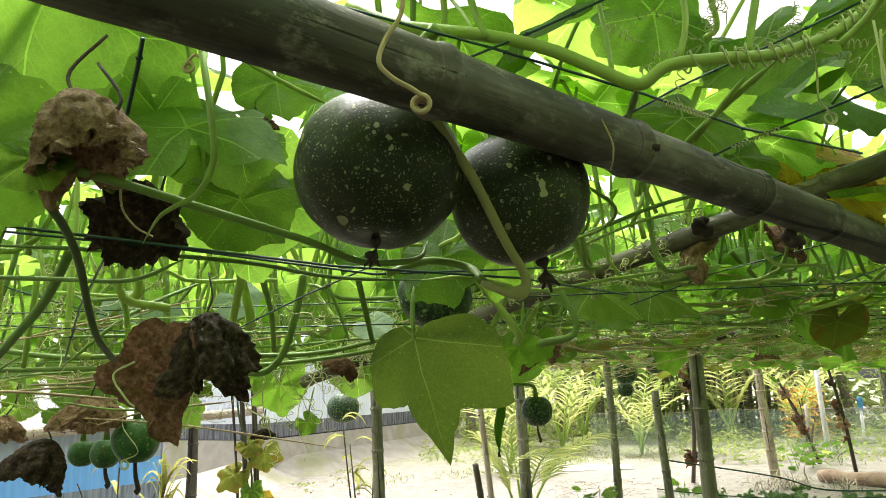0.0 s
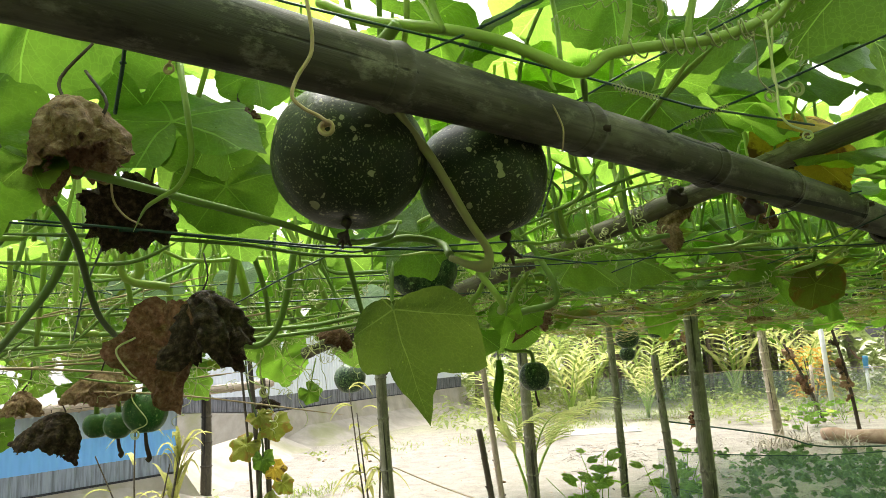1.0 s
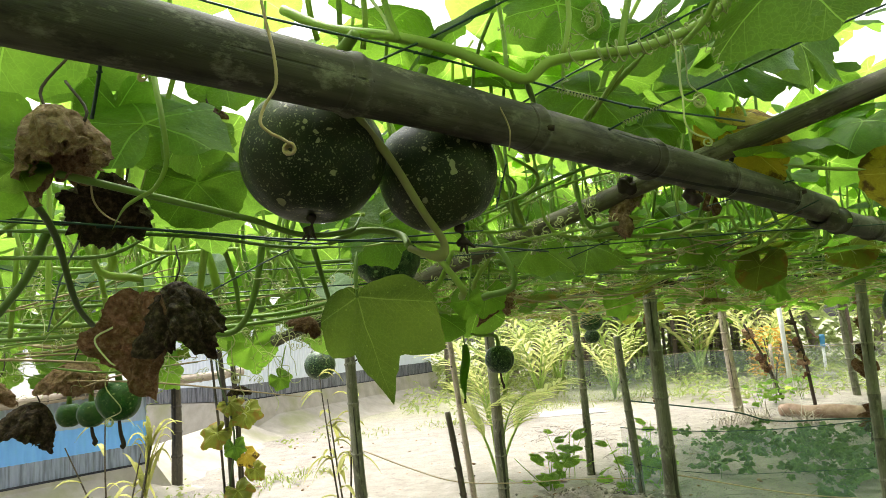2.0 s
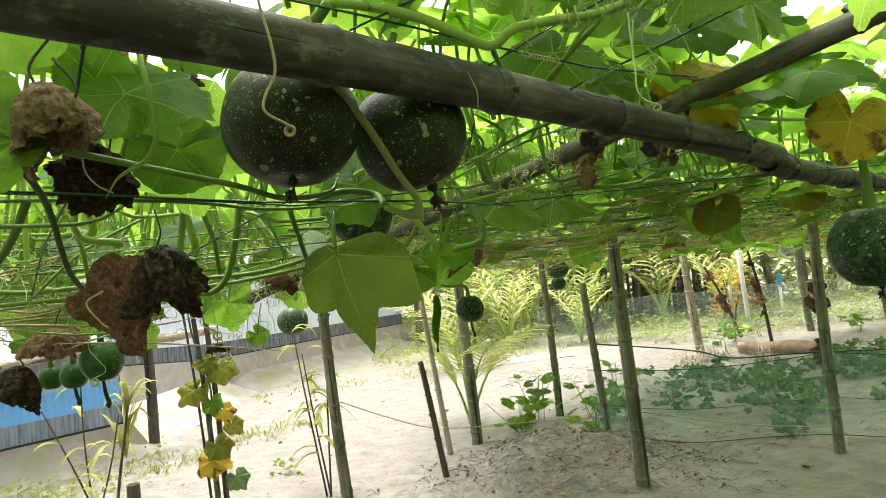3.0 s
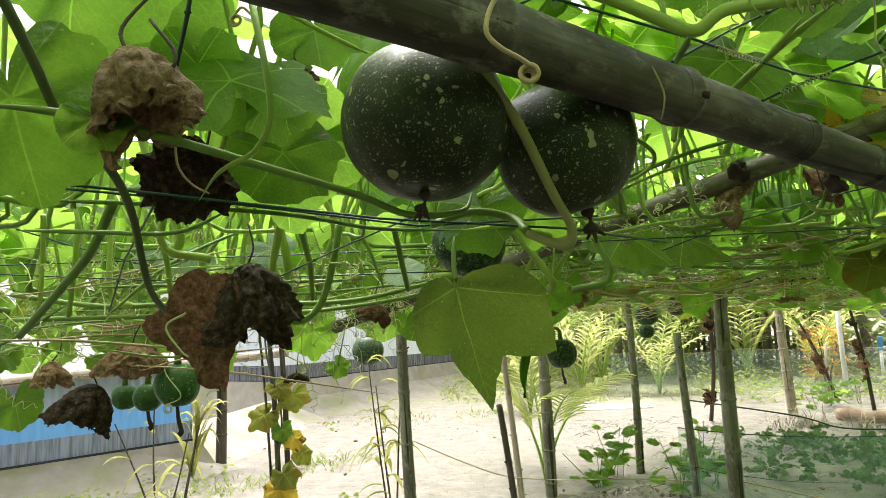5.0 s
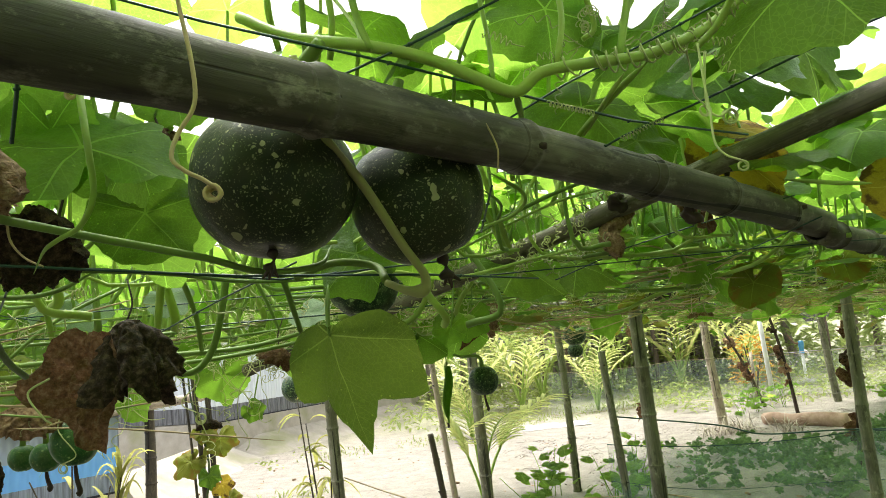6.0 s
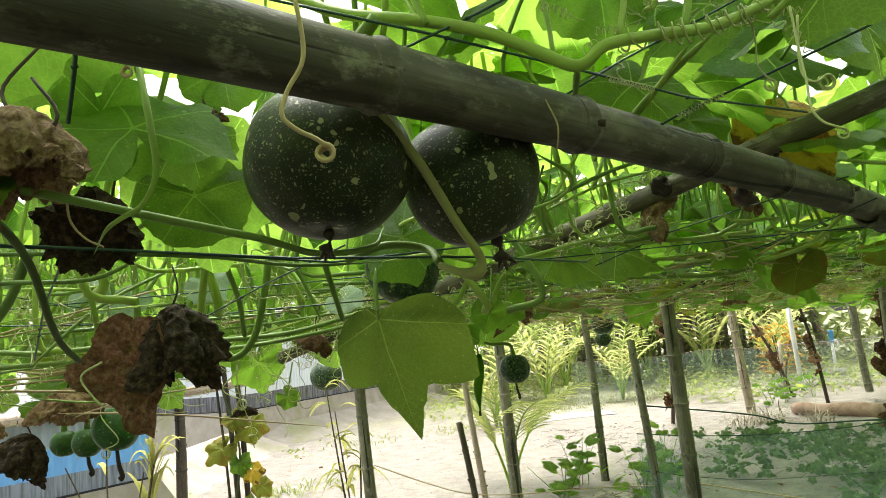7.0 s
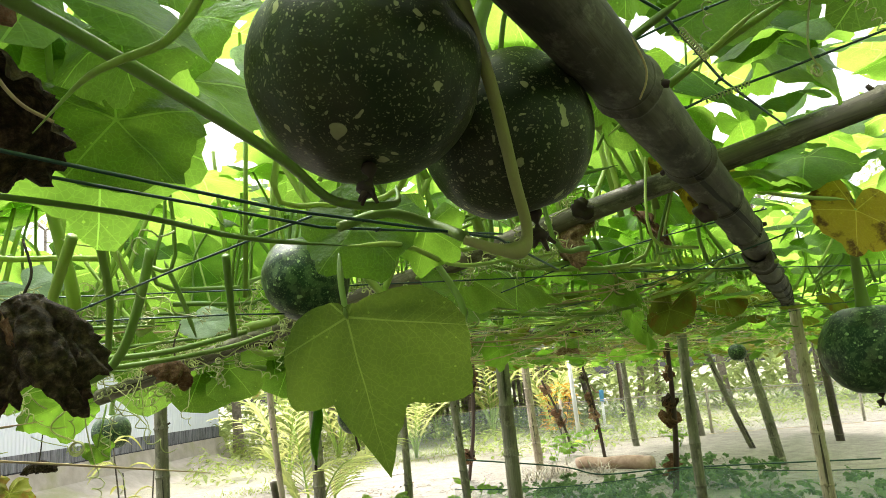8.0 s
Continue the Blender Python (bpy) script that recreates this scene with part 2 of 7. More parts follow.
BAMBOO = bamboo_material("weathered_bamboo", (0.024, 0.020, 0.013), (0.078, 0.069, 0.047), (0.26, 0.243, 0.185))
BAMBOO_POST = bamboo_material("old_bamboo_post", (0.085, 0.083, 0.05), (0.20, 0.195, 0.13), (0.36, 0.35, 0.26))
BAMBOO_CROSS = bamboo_material("greyed_bamboo", (0.055, 0.047, 0.032), (0.165, 0.145, 0.10), (0.36, 0.33, 0.255))
BAMBOO_PALE = bamboo_material("pale_bamboo", (0.24, 0.19, 0.13), (0.42, 0.35, 0.26), (0.55, 0.48, 0.38))
STICK_DARK = bamboo_material("dark_stick", (0.04, 0.033, 0.022), (0.085, 0.07, 0.045), (0.14, 0.12, 0.08))


def pumpkin_material(name, green, dark, pale, size, mottled=0.0):
    """Dark rind with fine pale dots, larger pale blotches and a dull bloom. size: metres across."""
    m, n, l, p = mat(name)
    obj = n.new("ShaderNodeTexCoord").outputs["Object"]
    sc = 0.2 / size
    wobble = n.new("ShaderNodeTexNoise")
    wobble.inputs["Scale"].default_value = 60 * sc
    l.new(obj, wobble.inputs["Vector"])
    warp = n.new("ShaderNodeVectorMath")
    warp.operation = "MULTIPLY_ADD"
    l.new(wobble.outputs["Color"], warp.inputs[0])
    warp.inputs[1].default_value = (0.018 / sc,) * 3
    l.new(obj, warp.inputs[2])
    big = noise_tex(n, l, obj, 12 * sc, 4)
    col = ramp(n, l, big, [(0.3, dark), (0.6, green)])
    if mottled:
        web = noise_tex(n, l, obj, 45 * sc, 3, 0.5)
        col = mix(n, l, ramp(n, l, web, [(0.5, (0, 0, 0)), (0.58, (mottled,) * 3)]), col, pale)
    for scale, cut, soft, amount, share in ((420, 0.22, 0.12, 0.28, 0.12), (260, 0.25, 0.08, 0.50, 0.45), (150, 0.18, 0.06, 0.7, 0.62), (60, 0.17, 0.03, 0.9, 0.58), (32, 0.125, 0.02, 1.0, 0.30)):
        vo = n.new("ShaderNodeTexVoronoi")
        vo.inputs["Scale"].default_value = scale * sc
        vo.inputs["Randomness"].default_value = 1.0
        l.new(warp.outputs[0], vo.inputs["Vector"])
        hue = n.new("ShaderNodeSeparateColor")
        l.new(vo.outputs["Color"], hue.inputs[0])
        limit = math_node(n, l, "MULTIPLY", math_node(n, l, "ADD", hue.outputs[0], 0.45), cut * 1.2)
        limit = math_node(n, l, "MULTIPLY", limit, math_node(n, l, "GREATER_THAN", hue.outputs[1], share))
        mask = math_node(n, l, "DIVIDE", math_node(n, l, "SUBTRACT", limit, vo.outputs["Distance"]), soft, True)
        col = mix(n, l, math_node(n, l, "MULTIPLY", mask, amount), col, pale)
    dust = noise_tex(n, l, obj, 5 * sc, 5, 0.6)
    col = mix(n, l, ramp(n, l, dust, [(0.45, (0, 0, 0)), (0.85, (0.12, 0.12, 0.12))]), col, (0.12, 0.11, 0.075))
    brown = noise_tex(n, l, obj, 9 * sc, 5, 0.65)
    col = mix(n, l, ramp(n, l, brown, [(0.46, (0, 0, 0)), (0.70, (0.5, 0.5, 0.5))]), col, (0.050, 0.036, 0.018))
    scar = noise_tex(n, l, obj, 16 * sc, 6, 0.7)
    col = mix(n, l, ramp(n, l, scar, [(0.66, (0, 0, 0)), (0.72, (0.7, 0.7, 0.7))]), col, (0.16, 0.12, 0.075))
    l.new(col, p.inputs["Base Color"])
    p.inputs["Roughness"].default_value = 0.42
    p.inputs["Specular IOR Level"].default_value = 0.24
    bump(n, l, p, noise_tex(n, l, obj, 180 * sc, 3), 0.25, 0.002)
    return m


RIND = pumpkin_material("spotted_rind", (0.018, 0.030, 0.009), (0.007, 0.012, 0.003), (0.32, 0.32, 0.165), 0.2)
RIND_GREEN = pumpkin_material("young_green_rind", (0.028, 0.12, 0.022), (0.012, 0.07, 0.014), (0.24, 0.34, 0.12), 0.12, 0.10)
RIND_SMALL = pumpkin_material("striped_dark_rind", (0.012, 0.045, 0.014), (0.005, 0.018, 0.007), (0.24, 0.36, 0.14), 0.14, 0.20)


def plain_rough(name, a, b, scale, rough=0.9, relief=0.6, dist=0.01, c=None, c_scale=2.0):
    m, n, l, p = mat(name)
    obj = n.new("ShaderNodeTexCoord").outputs["Object"]
    f, g = noise_tex(n, l, obj, scale, 6, 0.6), noise_tex(n, l, obj, scale * 9, 4, 0.65)
    col = ramp(n, l, f, [(0.32, a), (0.68, b)])
    col = mix(n, l, math_node(n, l, "MULTIPLY", g, 0.45), col, a)
    if c:
        col = mix(n, l, ramp(n, l, noise_tex(n, l, obj, c_scale, 5, 0.6), [(0.5, (0, 0, 0)), (0.66, (0.8, 0.8, 0.8))]), col, c)
    l.new(col, p.inputs["Base Color"])
    p.inputs["Roughness"].default_value = rough
    bump(n, l, p, math_node(n, l, "ADD", f, math_node(n, l, "MULTIPLY", g, 0.5)), relief, dist)
    return m


SOIL = plain_rough("grey_soil", (0.10, 0.09, 0.07), (0.23, 0.205, 0.165), 9, relief=1.0, dist=0.03)
PLASTER = plain_rough("earth_plaster", (0.26, 0.235, 0.185), (0.40, 0.362, 0.295), 4, c=(0.23, 0.235, 0.11), c_scale=1.6)
CEMENT = plain_rough("grey_cement", (0.22, 0.21, 0.20), (0.36, 0.345, 0.33), 6)
WOOD_DARK = plain_rough("dark_wood", (0.06, 0.045, 0.03), (0.14, 0.105, 0.075), 18)
BARK = plain_rough("tree_bark", (0.12, 0.10, 0.075), (0.30, 0.26, 0.20), 14)
BLACK_TRIM = plain_rough("black_sill", (0.010, 0.010, 0.012), (0.03, 0.03, 0.035), 20)
CLOTH = plain_rough("pale_sacking", (0.50, 0.48, 0.44), (0.70, 0.68, 0.64), 5)
PUMP_BLUE = plain_rough("blue_paint", (0.03, 0.16, 0.30), (0.06, 0.26, 0.42), 12, 0.5)
WHITE_PAINT = plain_rough("white_paint", (0.55, 0.55, 0.53), (0.78, 0.78, 0.75), 8, 0.6)
RUST = plain_rough("rusty_iron", (0.12, 0.06, 0.035), (0.26, 0.15, 0.09), 16, 0.8)


def ground_material():
    """Pale trodden sand, greyer bed soil on one side, short grass tufts as stains of green."""
    m, n, l, p = mat("sandy_ground")
    obj = n.new("ShaderNodeTexCoord").outputs["Object"]
    sep = n.new("ShaderNodeSeparateXYZ")
    l.new(obj, sep.inputs[0])
    broad, mid, fine = noise_tex(n, l, obj, 0.7, 5, 0.6), noise_tex(n, l, obj, 5, 6, 0.65), noise_tex(n, l, obj, 60, 4, 0.7)
    sand = ramp(n, l, mid, [(0.3, (0.20, 0.178, 0.145)), (0.55, (0.30, 0.272, 0.23)), (0.8, (0.385, 0.357, 0.31))])
    sand = mix(n, l, math_node(n, l, "MULTIPLY", fine, 0.5), sand, (0.20, 0.175, 0.135))
    soil = ramp(n, l, mid, [(0.3, (0.16, 0.142, 0.113)), (0.7, (0.33, 0.30, 0.25))])
    soil = mix(n, l, math_node(n, l, "MULTIPLY", fine, 0.5), soil, (0.13, 0.115, 0.09))
    heap = n.new("ShaderNodeVectorMath")
    heap.operation = "DISTANCE"
    l.new(obj, heap.inputs[0])
    heap.inputs[1].default_value = (1.05, 4.7, 0.1)
    speckle = noise_tex(n, l, obj, 13, 6, 0.72)
    near = math_node(n, l, "SUBTRACT", 1.75, math_node(n, l, "ADD", heap.outputs["Value"], math_node(n, l, "MULTIPLY", mid, 0.6)))
    line = math_node(n, l, "ADD", math_node(n, l, "SUBTRACT", sep.outputs[0], math_node(n, l, "MULTIPLY", sep.outputs[1], 0.42)), math_node(n, l, "MULTIPLY", broad, 1.4))
    col = mix(n, l, ramp(n, l, math_node(n, l, "MAXIMUM", math_node(n, l, "DIVIDE", math_node(n, l, "ADD", line, 1.2), 3.0, True), near), [(0.30, (0, 0, 0)), (0.46, (1, 1, 1))]), sand, soil)
    col = mix(n, l, ramp(n, l, near, [(0.45, (0, 0, 0)), (0.75, (0.9, 0.9, 0.9))]), col, ramp(n, l, speckle, [(0.35, (0.115, 0.10, 0.08)), (0.65, (0.29, 0.26, 0.215))]))
    far = math_node(n, l, "ADD", sep.outputs[1], math_node(n, l, "MULTIPLY", broad, 4.0))
    green = math_node(n, l, "MULTIPLY", ramp(n, l, math_node(n, l, "DIVIDE", far, 30.0, True), [(0.44, (0, 0, 0)), (0.56, (1, 1, 1))]), ramp(n, l, mid, [(0.35, (0.25, 0.25, 0.25)), (0.6, (0.9, 0.9, 0.9))]))
    col = mix(n, l, math_node(n, l, "MULTIPLY", green, 0.75), col, (0.28, 0.30, 0.14))
    # unseen ground nearest the camera, darkened to cut light bounced up under the trellis
    bed = math_node(n, l, "ADD", sep.outputs[1], math_node(n, l, "MULTIPLY", broad, 0.8))
    col = mix(n, l, ramp(n, l, math_node(n, l, "DIVIDE", bed, 8.0, True), [(0.33, (1, 1, 1)), (0.47, (0, 0, 0))]), col, mix(n, l, mid, (0.035, 0.032, 0.022), (0.08, 0.075, 0.05)))
    speck = noise_tex(n, l, obj, 22, 6, 0.75)
    col = mix(n, l, ramp(n, l, speck, [(0.52, (0, 0, 0)), (0.66, (0.55, 0.55, 0.55))]), col, (0.12, 0.105, 0.08))
    l.new(col, p.inputs["Base Color"])
    p.inputs["Roughness"].default_value = 0.95
    bump(n, l, p, math_node(n, l, "ADD", mid, math_node(n, l, "MULTIPLY", fine, 0.5)), 0.9, 0.04)
    return m


GROUND = ground_material()


def tin_material(name, upper, lower, split, streak=(0.10, 0.10, 0.11), crown=None, rise=9.0):
    """Painted corrugated sheet: one tone above the height split, bare stained zinc below."""
    m, n, l, p = mat(name)
    obj = n.new("ShaderNodeTexCoord").outputs["Object"]
    sep = n.new("ShaderNodeSeparateXYZ")
    l.new(obj, sep.inputs[0])
    blot, run = noise_tex(n, l, obj, 3, 5), noise_tex(n, l, obj, 9, 4, 0.6, (4, 4, 0.3))
    up = mix(n, l, math_node(n, l, "MULTIPLY", blot, 0.6), upper, tuple(c * 0.75 for c in upper))
    low = mix(n, l, ramp(n, l, run, [(0.4, (0, 0, 0)), (0.65, (1, 1, 1))]), lower, streak)
    col = mix(n, l, math_node(n, l, "GREATER_THAN", sep.outputs[2], split), low, up)
    if crown:
        col = mix(n, l, math_node(n, l, "GREATER_THAN", math_node(n, l, "ADD", sep.outputs[2], math_node(n, l, "MULTIPLY", blot, 0.08)), rise), col, mix(n, l, blot, crown, tuple(c * 0.8 for c in crown)))
    l.new(col, p.inputs["Base Color"])
    p.inputs["Roughness"].default_value, p.inputs["Metallic"].default_value = 0.45, 0.15
    return m


TIN_BLUE = tin_material("blue_painted_tin", (0.20, 0.50, 0.95), (0.30, 0.34, 0.42), 0.50, (0.14, 0.16, 0.19), (0.42, 0.50, 0.62), 0.78)
TIN_WHITE = tin_material("whitened_tin", (0.70, 0.74, 0.78), (0.20, 0.205, 0.22), 0.84, (0.05, 0.05, 0.055))
TIN_ROOF = tin_material("zinc_roof_sheet", (0.17, 0.165, 0.16), (0.17, 0.165, 0.16), 0.0)


def net_material(name, colour, cover, scale):
    """Woven nylon net: threads of colour, open between."""
    m, n, l, p = mat(name)
    obj = n.new("ShaderNodeTexCoord").outputs["Object"]
    p.inputs["Base Color"].default_value = (*colour, 1)
    p.inputs["Roughness"].default_value = 0.6
    f = noise_tex(n, l, obj, scale, 3)
    clear, ms = n.new("ShaderNodeBsdfTransparent"), n.new("ShaderNodeMixShader")
    l.new(math_node(n, l, "MULTIPLY", f, cover * 2, True), ms.inputs[0])
    l.new(clear.outputs[0], ms.inputs[1])
    l.new(p.outputs[0], ms.inputs[2])
    l.new(ms.outputs[0], n["Material Output"].inputs[0])
    return m


NET = net_material("green_nylon_net", (0.36, 0.56, 0.52), 0.24, 4.0)
NET_FAR = net_material("pale_green_net", (0.45, 0.58, 0.46), 0.17, 2.0)


# ---- builders ----
def mesh_ob(name, verts, faces, material, parent=None, label="", smooth=True, uvs=None):
    me = bpy.data.meshes.new(name)
    me.from_pydata([tuple(v) for v in verts], [], faces)
    if smooth:
        me.polygons.foreach_set("use_smooth", [True] * len(me.polygons))
    if uvs is not None:
        layer = me.uv_layers.new(name="UVMap")
        idx = np.empty(len(me.loops), dtype=np.int32)
        me.loops.foreach_get("vertex_index", idx)
        layer.data.foreach_set("uv", np.asarray(uvs, dtype=np.float32)[idx].ravel())
    me.materials.append(material)
    ob = new(name, me)
    ob.parent = parent
    if label:
        ob["label"] = label
    return ob


def part(name, bm, material, parent, label="", smooth=True):
    me = bpy.data.meshes.new(name)
    bm.to_mesh(me)
    bm.free()
    if smooth:
        me.polygons.foreach_set("use_smooth", [True] * len(me.polygons))
    me.materials.append(material)
    ob = new(name, me)
    ob.parent = parent
    if label:
        ob["label"] = label
    return ob


def empty(name, m=None):
    ob = new(name)
    ob.empty_display_size = 0.05
    if m is not None:
        ob.matrix_world = m
    return ob


def glide(points, steps=6):
    """A smooth line through the points (Catmull-Rom)."""
    p = [Vector(q) for q in points]
    p = [2 * p[0] - p[1]] + p + [2 * p[-1] - p[-2]]
    out = []
    for i in range(1, len(p) - 2):
        for k in range(steps):
            t = k / steps
            a, b, c, d = p[i - 1], p[i], p[i + 1], p[i + 2]
            out.append(0.5 * ((2 * b) + (c - a) * t + (2 * a - 5 * b + 4 * c - d) * t * t + (3 * b - a - 3 * c + d) * t ** 3))
    out.append(p[-2])
    return out


class Soup:
    """Collects tubes and leaves into one mesh."""

    def __init__(self):
        self.v, self.f, self.uv = [], [], []

    def tube(self, pts, r0, r1=None, sides=6, swell=None):
        r1 = r0 if r1 is None else r1
        pts = [Vector(q) for q in pts]
        n, base = len(pts), len(self.v)
        side = None
        for i, q in enumerate(pts):
            d = (pts[min(i + 1, n - 1)] - pts[max(i - 1, 0)])
            d = d.normalized() if d.length > 1e-9 else Vector((0, 0, 1))
            if side is None:
                side = d.orthogonal().normalized()
            side = (side - d * side.dot(d))
            side = side.normalized() if side.length > 1e-6 else d.orthogonal().normalized()
            up = d.cross(side)
            r = r0 + (r1 - r0) * i / max(1, n - 1)
            if swell:
                r *= swell(i / max(1, n - 1))
            for k in range(sides):
                a = 2 * math.pi * k / sides
                self.v.append(tuple(q + (side * math.cos(a) + up * math.sin(a)) * r))
                self.uv.append((k / sides, i / n))
        for i in range(n - 1):
            for k in range(sides):
                a, b = base + i * sides + k, base + i * sides + (k + 1) % sides
                self.f.append((a, b, b + sides, a + sides))
        self.f.append(tuple(base + k for k in range(sides))[::-1])
        self.f.append(tuple(base + (n - 1) * sides + k for k in range(sides)))
        return self

    def add(self, verts, faces, uvs, m):
        base = len(self.v)
        self.v += [tuple(m @ Vector(q)) for q in verts]
        self.f += [tuple(base + i for i in f) for f in faces]
        self.uv += list(uvs)
        return self

    def build(self, name, material, parent=None, label="", smooth=True):
        return mesh_ob(name, self.v, self.f, material, parent, label, smooth, self.uv)


def leaf_shape(rng, spokes=40, rings=4, lobes=None, outline=None, cup=0.18, ripple=0.05, notch=0.8, ragged=0.012, crumple=0.0, least=0.465, roll=0.0):
    """A lobed leaf, 1 across, its stalk at the origin, its tip along +y, seen flat in xy. Returns vertices, faces and uvs."""
    lobes = lobes or [(math.radians(a + rng.uniform(-6, 6)), s * rng.uniform(0.9, 1.1), w) for a, s, w in ((0, 0.57, 0.72), (62, 0.53, 0.70), (-62, 0.53, 0.70), (124, 0.50, 0.70), (-124, 0.50, 0.70))]
    seed = rng.uniform(0, 100)
    verts, uvs, faces = [(0, 0, 0)], [(0, 0)], []
    for k in range(1, rings + 1):
        for j in range(spokes):
            a = 2 * math.pi * j / spokes
            out = 0.0
            for la, ls, lw in lobes:
                d = abs((a - la + math.pi) % (2 * math.pi) - math.pi)
                out += (ls * math.exp(-((d / lw) ** 1.6))) ** 4
            out = max(out ** 0.25, least)
            if outline:
                out = float(np.interp((math.degrees(a) + 180) % 360 - 180, [q[0] for q in outline], [q[1] for q in outline]))
            gap = abs(a - math.pi) / 0.26
            out *= 1 - notch * math.exp(-gap * gap)
            out *= 1 + ragged * (1 if j % 2 else -1) + 0.05 * noise.noise((math.cos(a) * 2, math.sin(a) * 2, seed))
            r = out * k / rings
            x, y = math.sin(a) * r, math.cos(a) * r
            z = -cup * r * r * 1.6 + ripple * r * math.cos(5 * a) + 0.10 * r * noise.noise((x * 3, y * 3, seed + 9))
            if crumple:
                q = Vector((x * 4.5, y * 4.5, seed))
                x += crumple * r * noise.noise(q) * 0.8
                y += crumple * r * noise.noise(q + Vector((7, 3, 1))) * 0.8
                z += crumple * (noise.noise(q + Vector((1, 9, 4))) * 0.7 + 0.35 * noise.noise(q * 2.7) + 0.16 * noise.noise(q * 6.0))
                z += crumple * r * 0.55 * math.sin(8 * a + 3 * noise.noise((a, r * 4, seed)))
            if roll:
                x, z = math.sin(x * roll) / roll, z + (1 - math.cos(x * roll)) / roll
            verts.append((x, y, z))
            uvs.append((math.sin(a) * r, math.cos(a) * r))
    for j in range(spokes):
        faces.append((0, 1 + (j + 1) % spokes, 1 + j))
        for k in range(rings - 1):
            a, b = 1 + k * spokes + j, 1 + k * spokes + (j + 1) % spokes
            faces.append((a, b, b + spokes, a + spokes))
    return verts, faces, uvs


def aim(at, tip, face, size):
    """The pose of a leaf whose stalk ends at at, its tip towards tip, its upper side towards face."""
    y = Vector(tip).normalized()
    z = Vector(face)
    z = (z - y * z.dot(y)).normalized()
    x = y.cross(z)
    m = Matrix((x, y, z)).transposed().to_4x4()
    return Matrix.Translation(at) @ m @ Matrix.Scale(size, 4)


def curl(start, way, length, turns, r0, r1, rng, lead=0.35):
    """A tendril: a wavy lead, then a coil of falling radius."""
    way = Vector(way).normalized()
    a = way.orthogonal().normalized()
    b = way.cross(a)
    pts, n = [], int(10 * turns + 10)
    p1, p2 = rng.uniform(0, 6), rng.uniform(0, 6)
    for i in range(n + 1):
        t = i / n
        s = max(0.0, (t - lead) / (1 - lead))
        r = (r0 + (r1 - r0) * s) * min(1, s * 4)
        ang = s * turns * 2 * math.pi
        bend = length * 0.10 * math.sin(t * 4 + p1)
        adv = length * (t if t < lead else lead + (1 - lead) * s * 0.75)
        pts.append(Vector(start) + way * adv + a * (bend + r * (math.cos(ang + p2) - math.cos(p2) * (1 - s))) + b * (r * math.sin(ang + p2) + length * 0.06 * math.sin(t * 5 + p2)))
    return pts


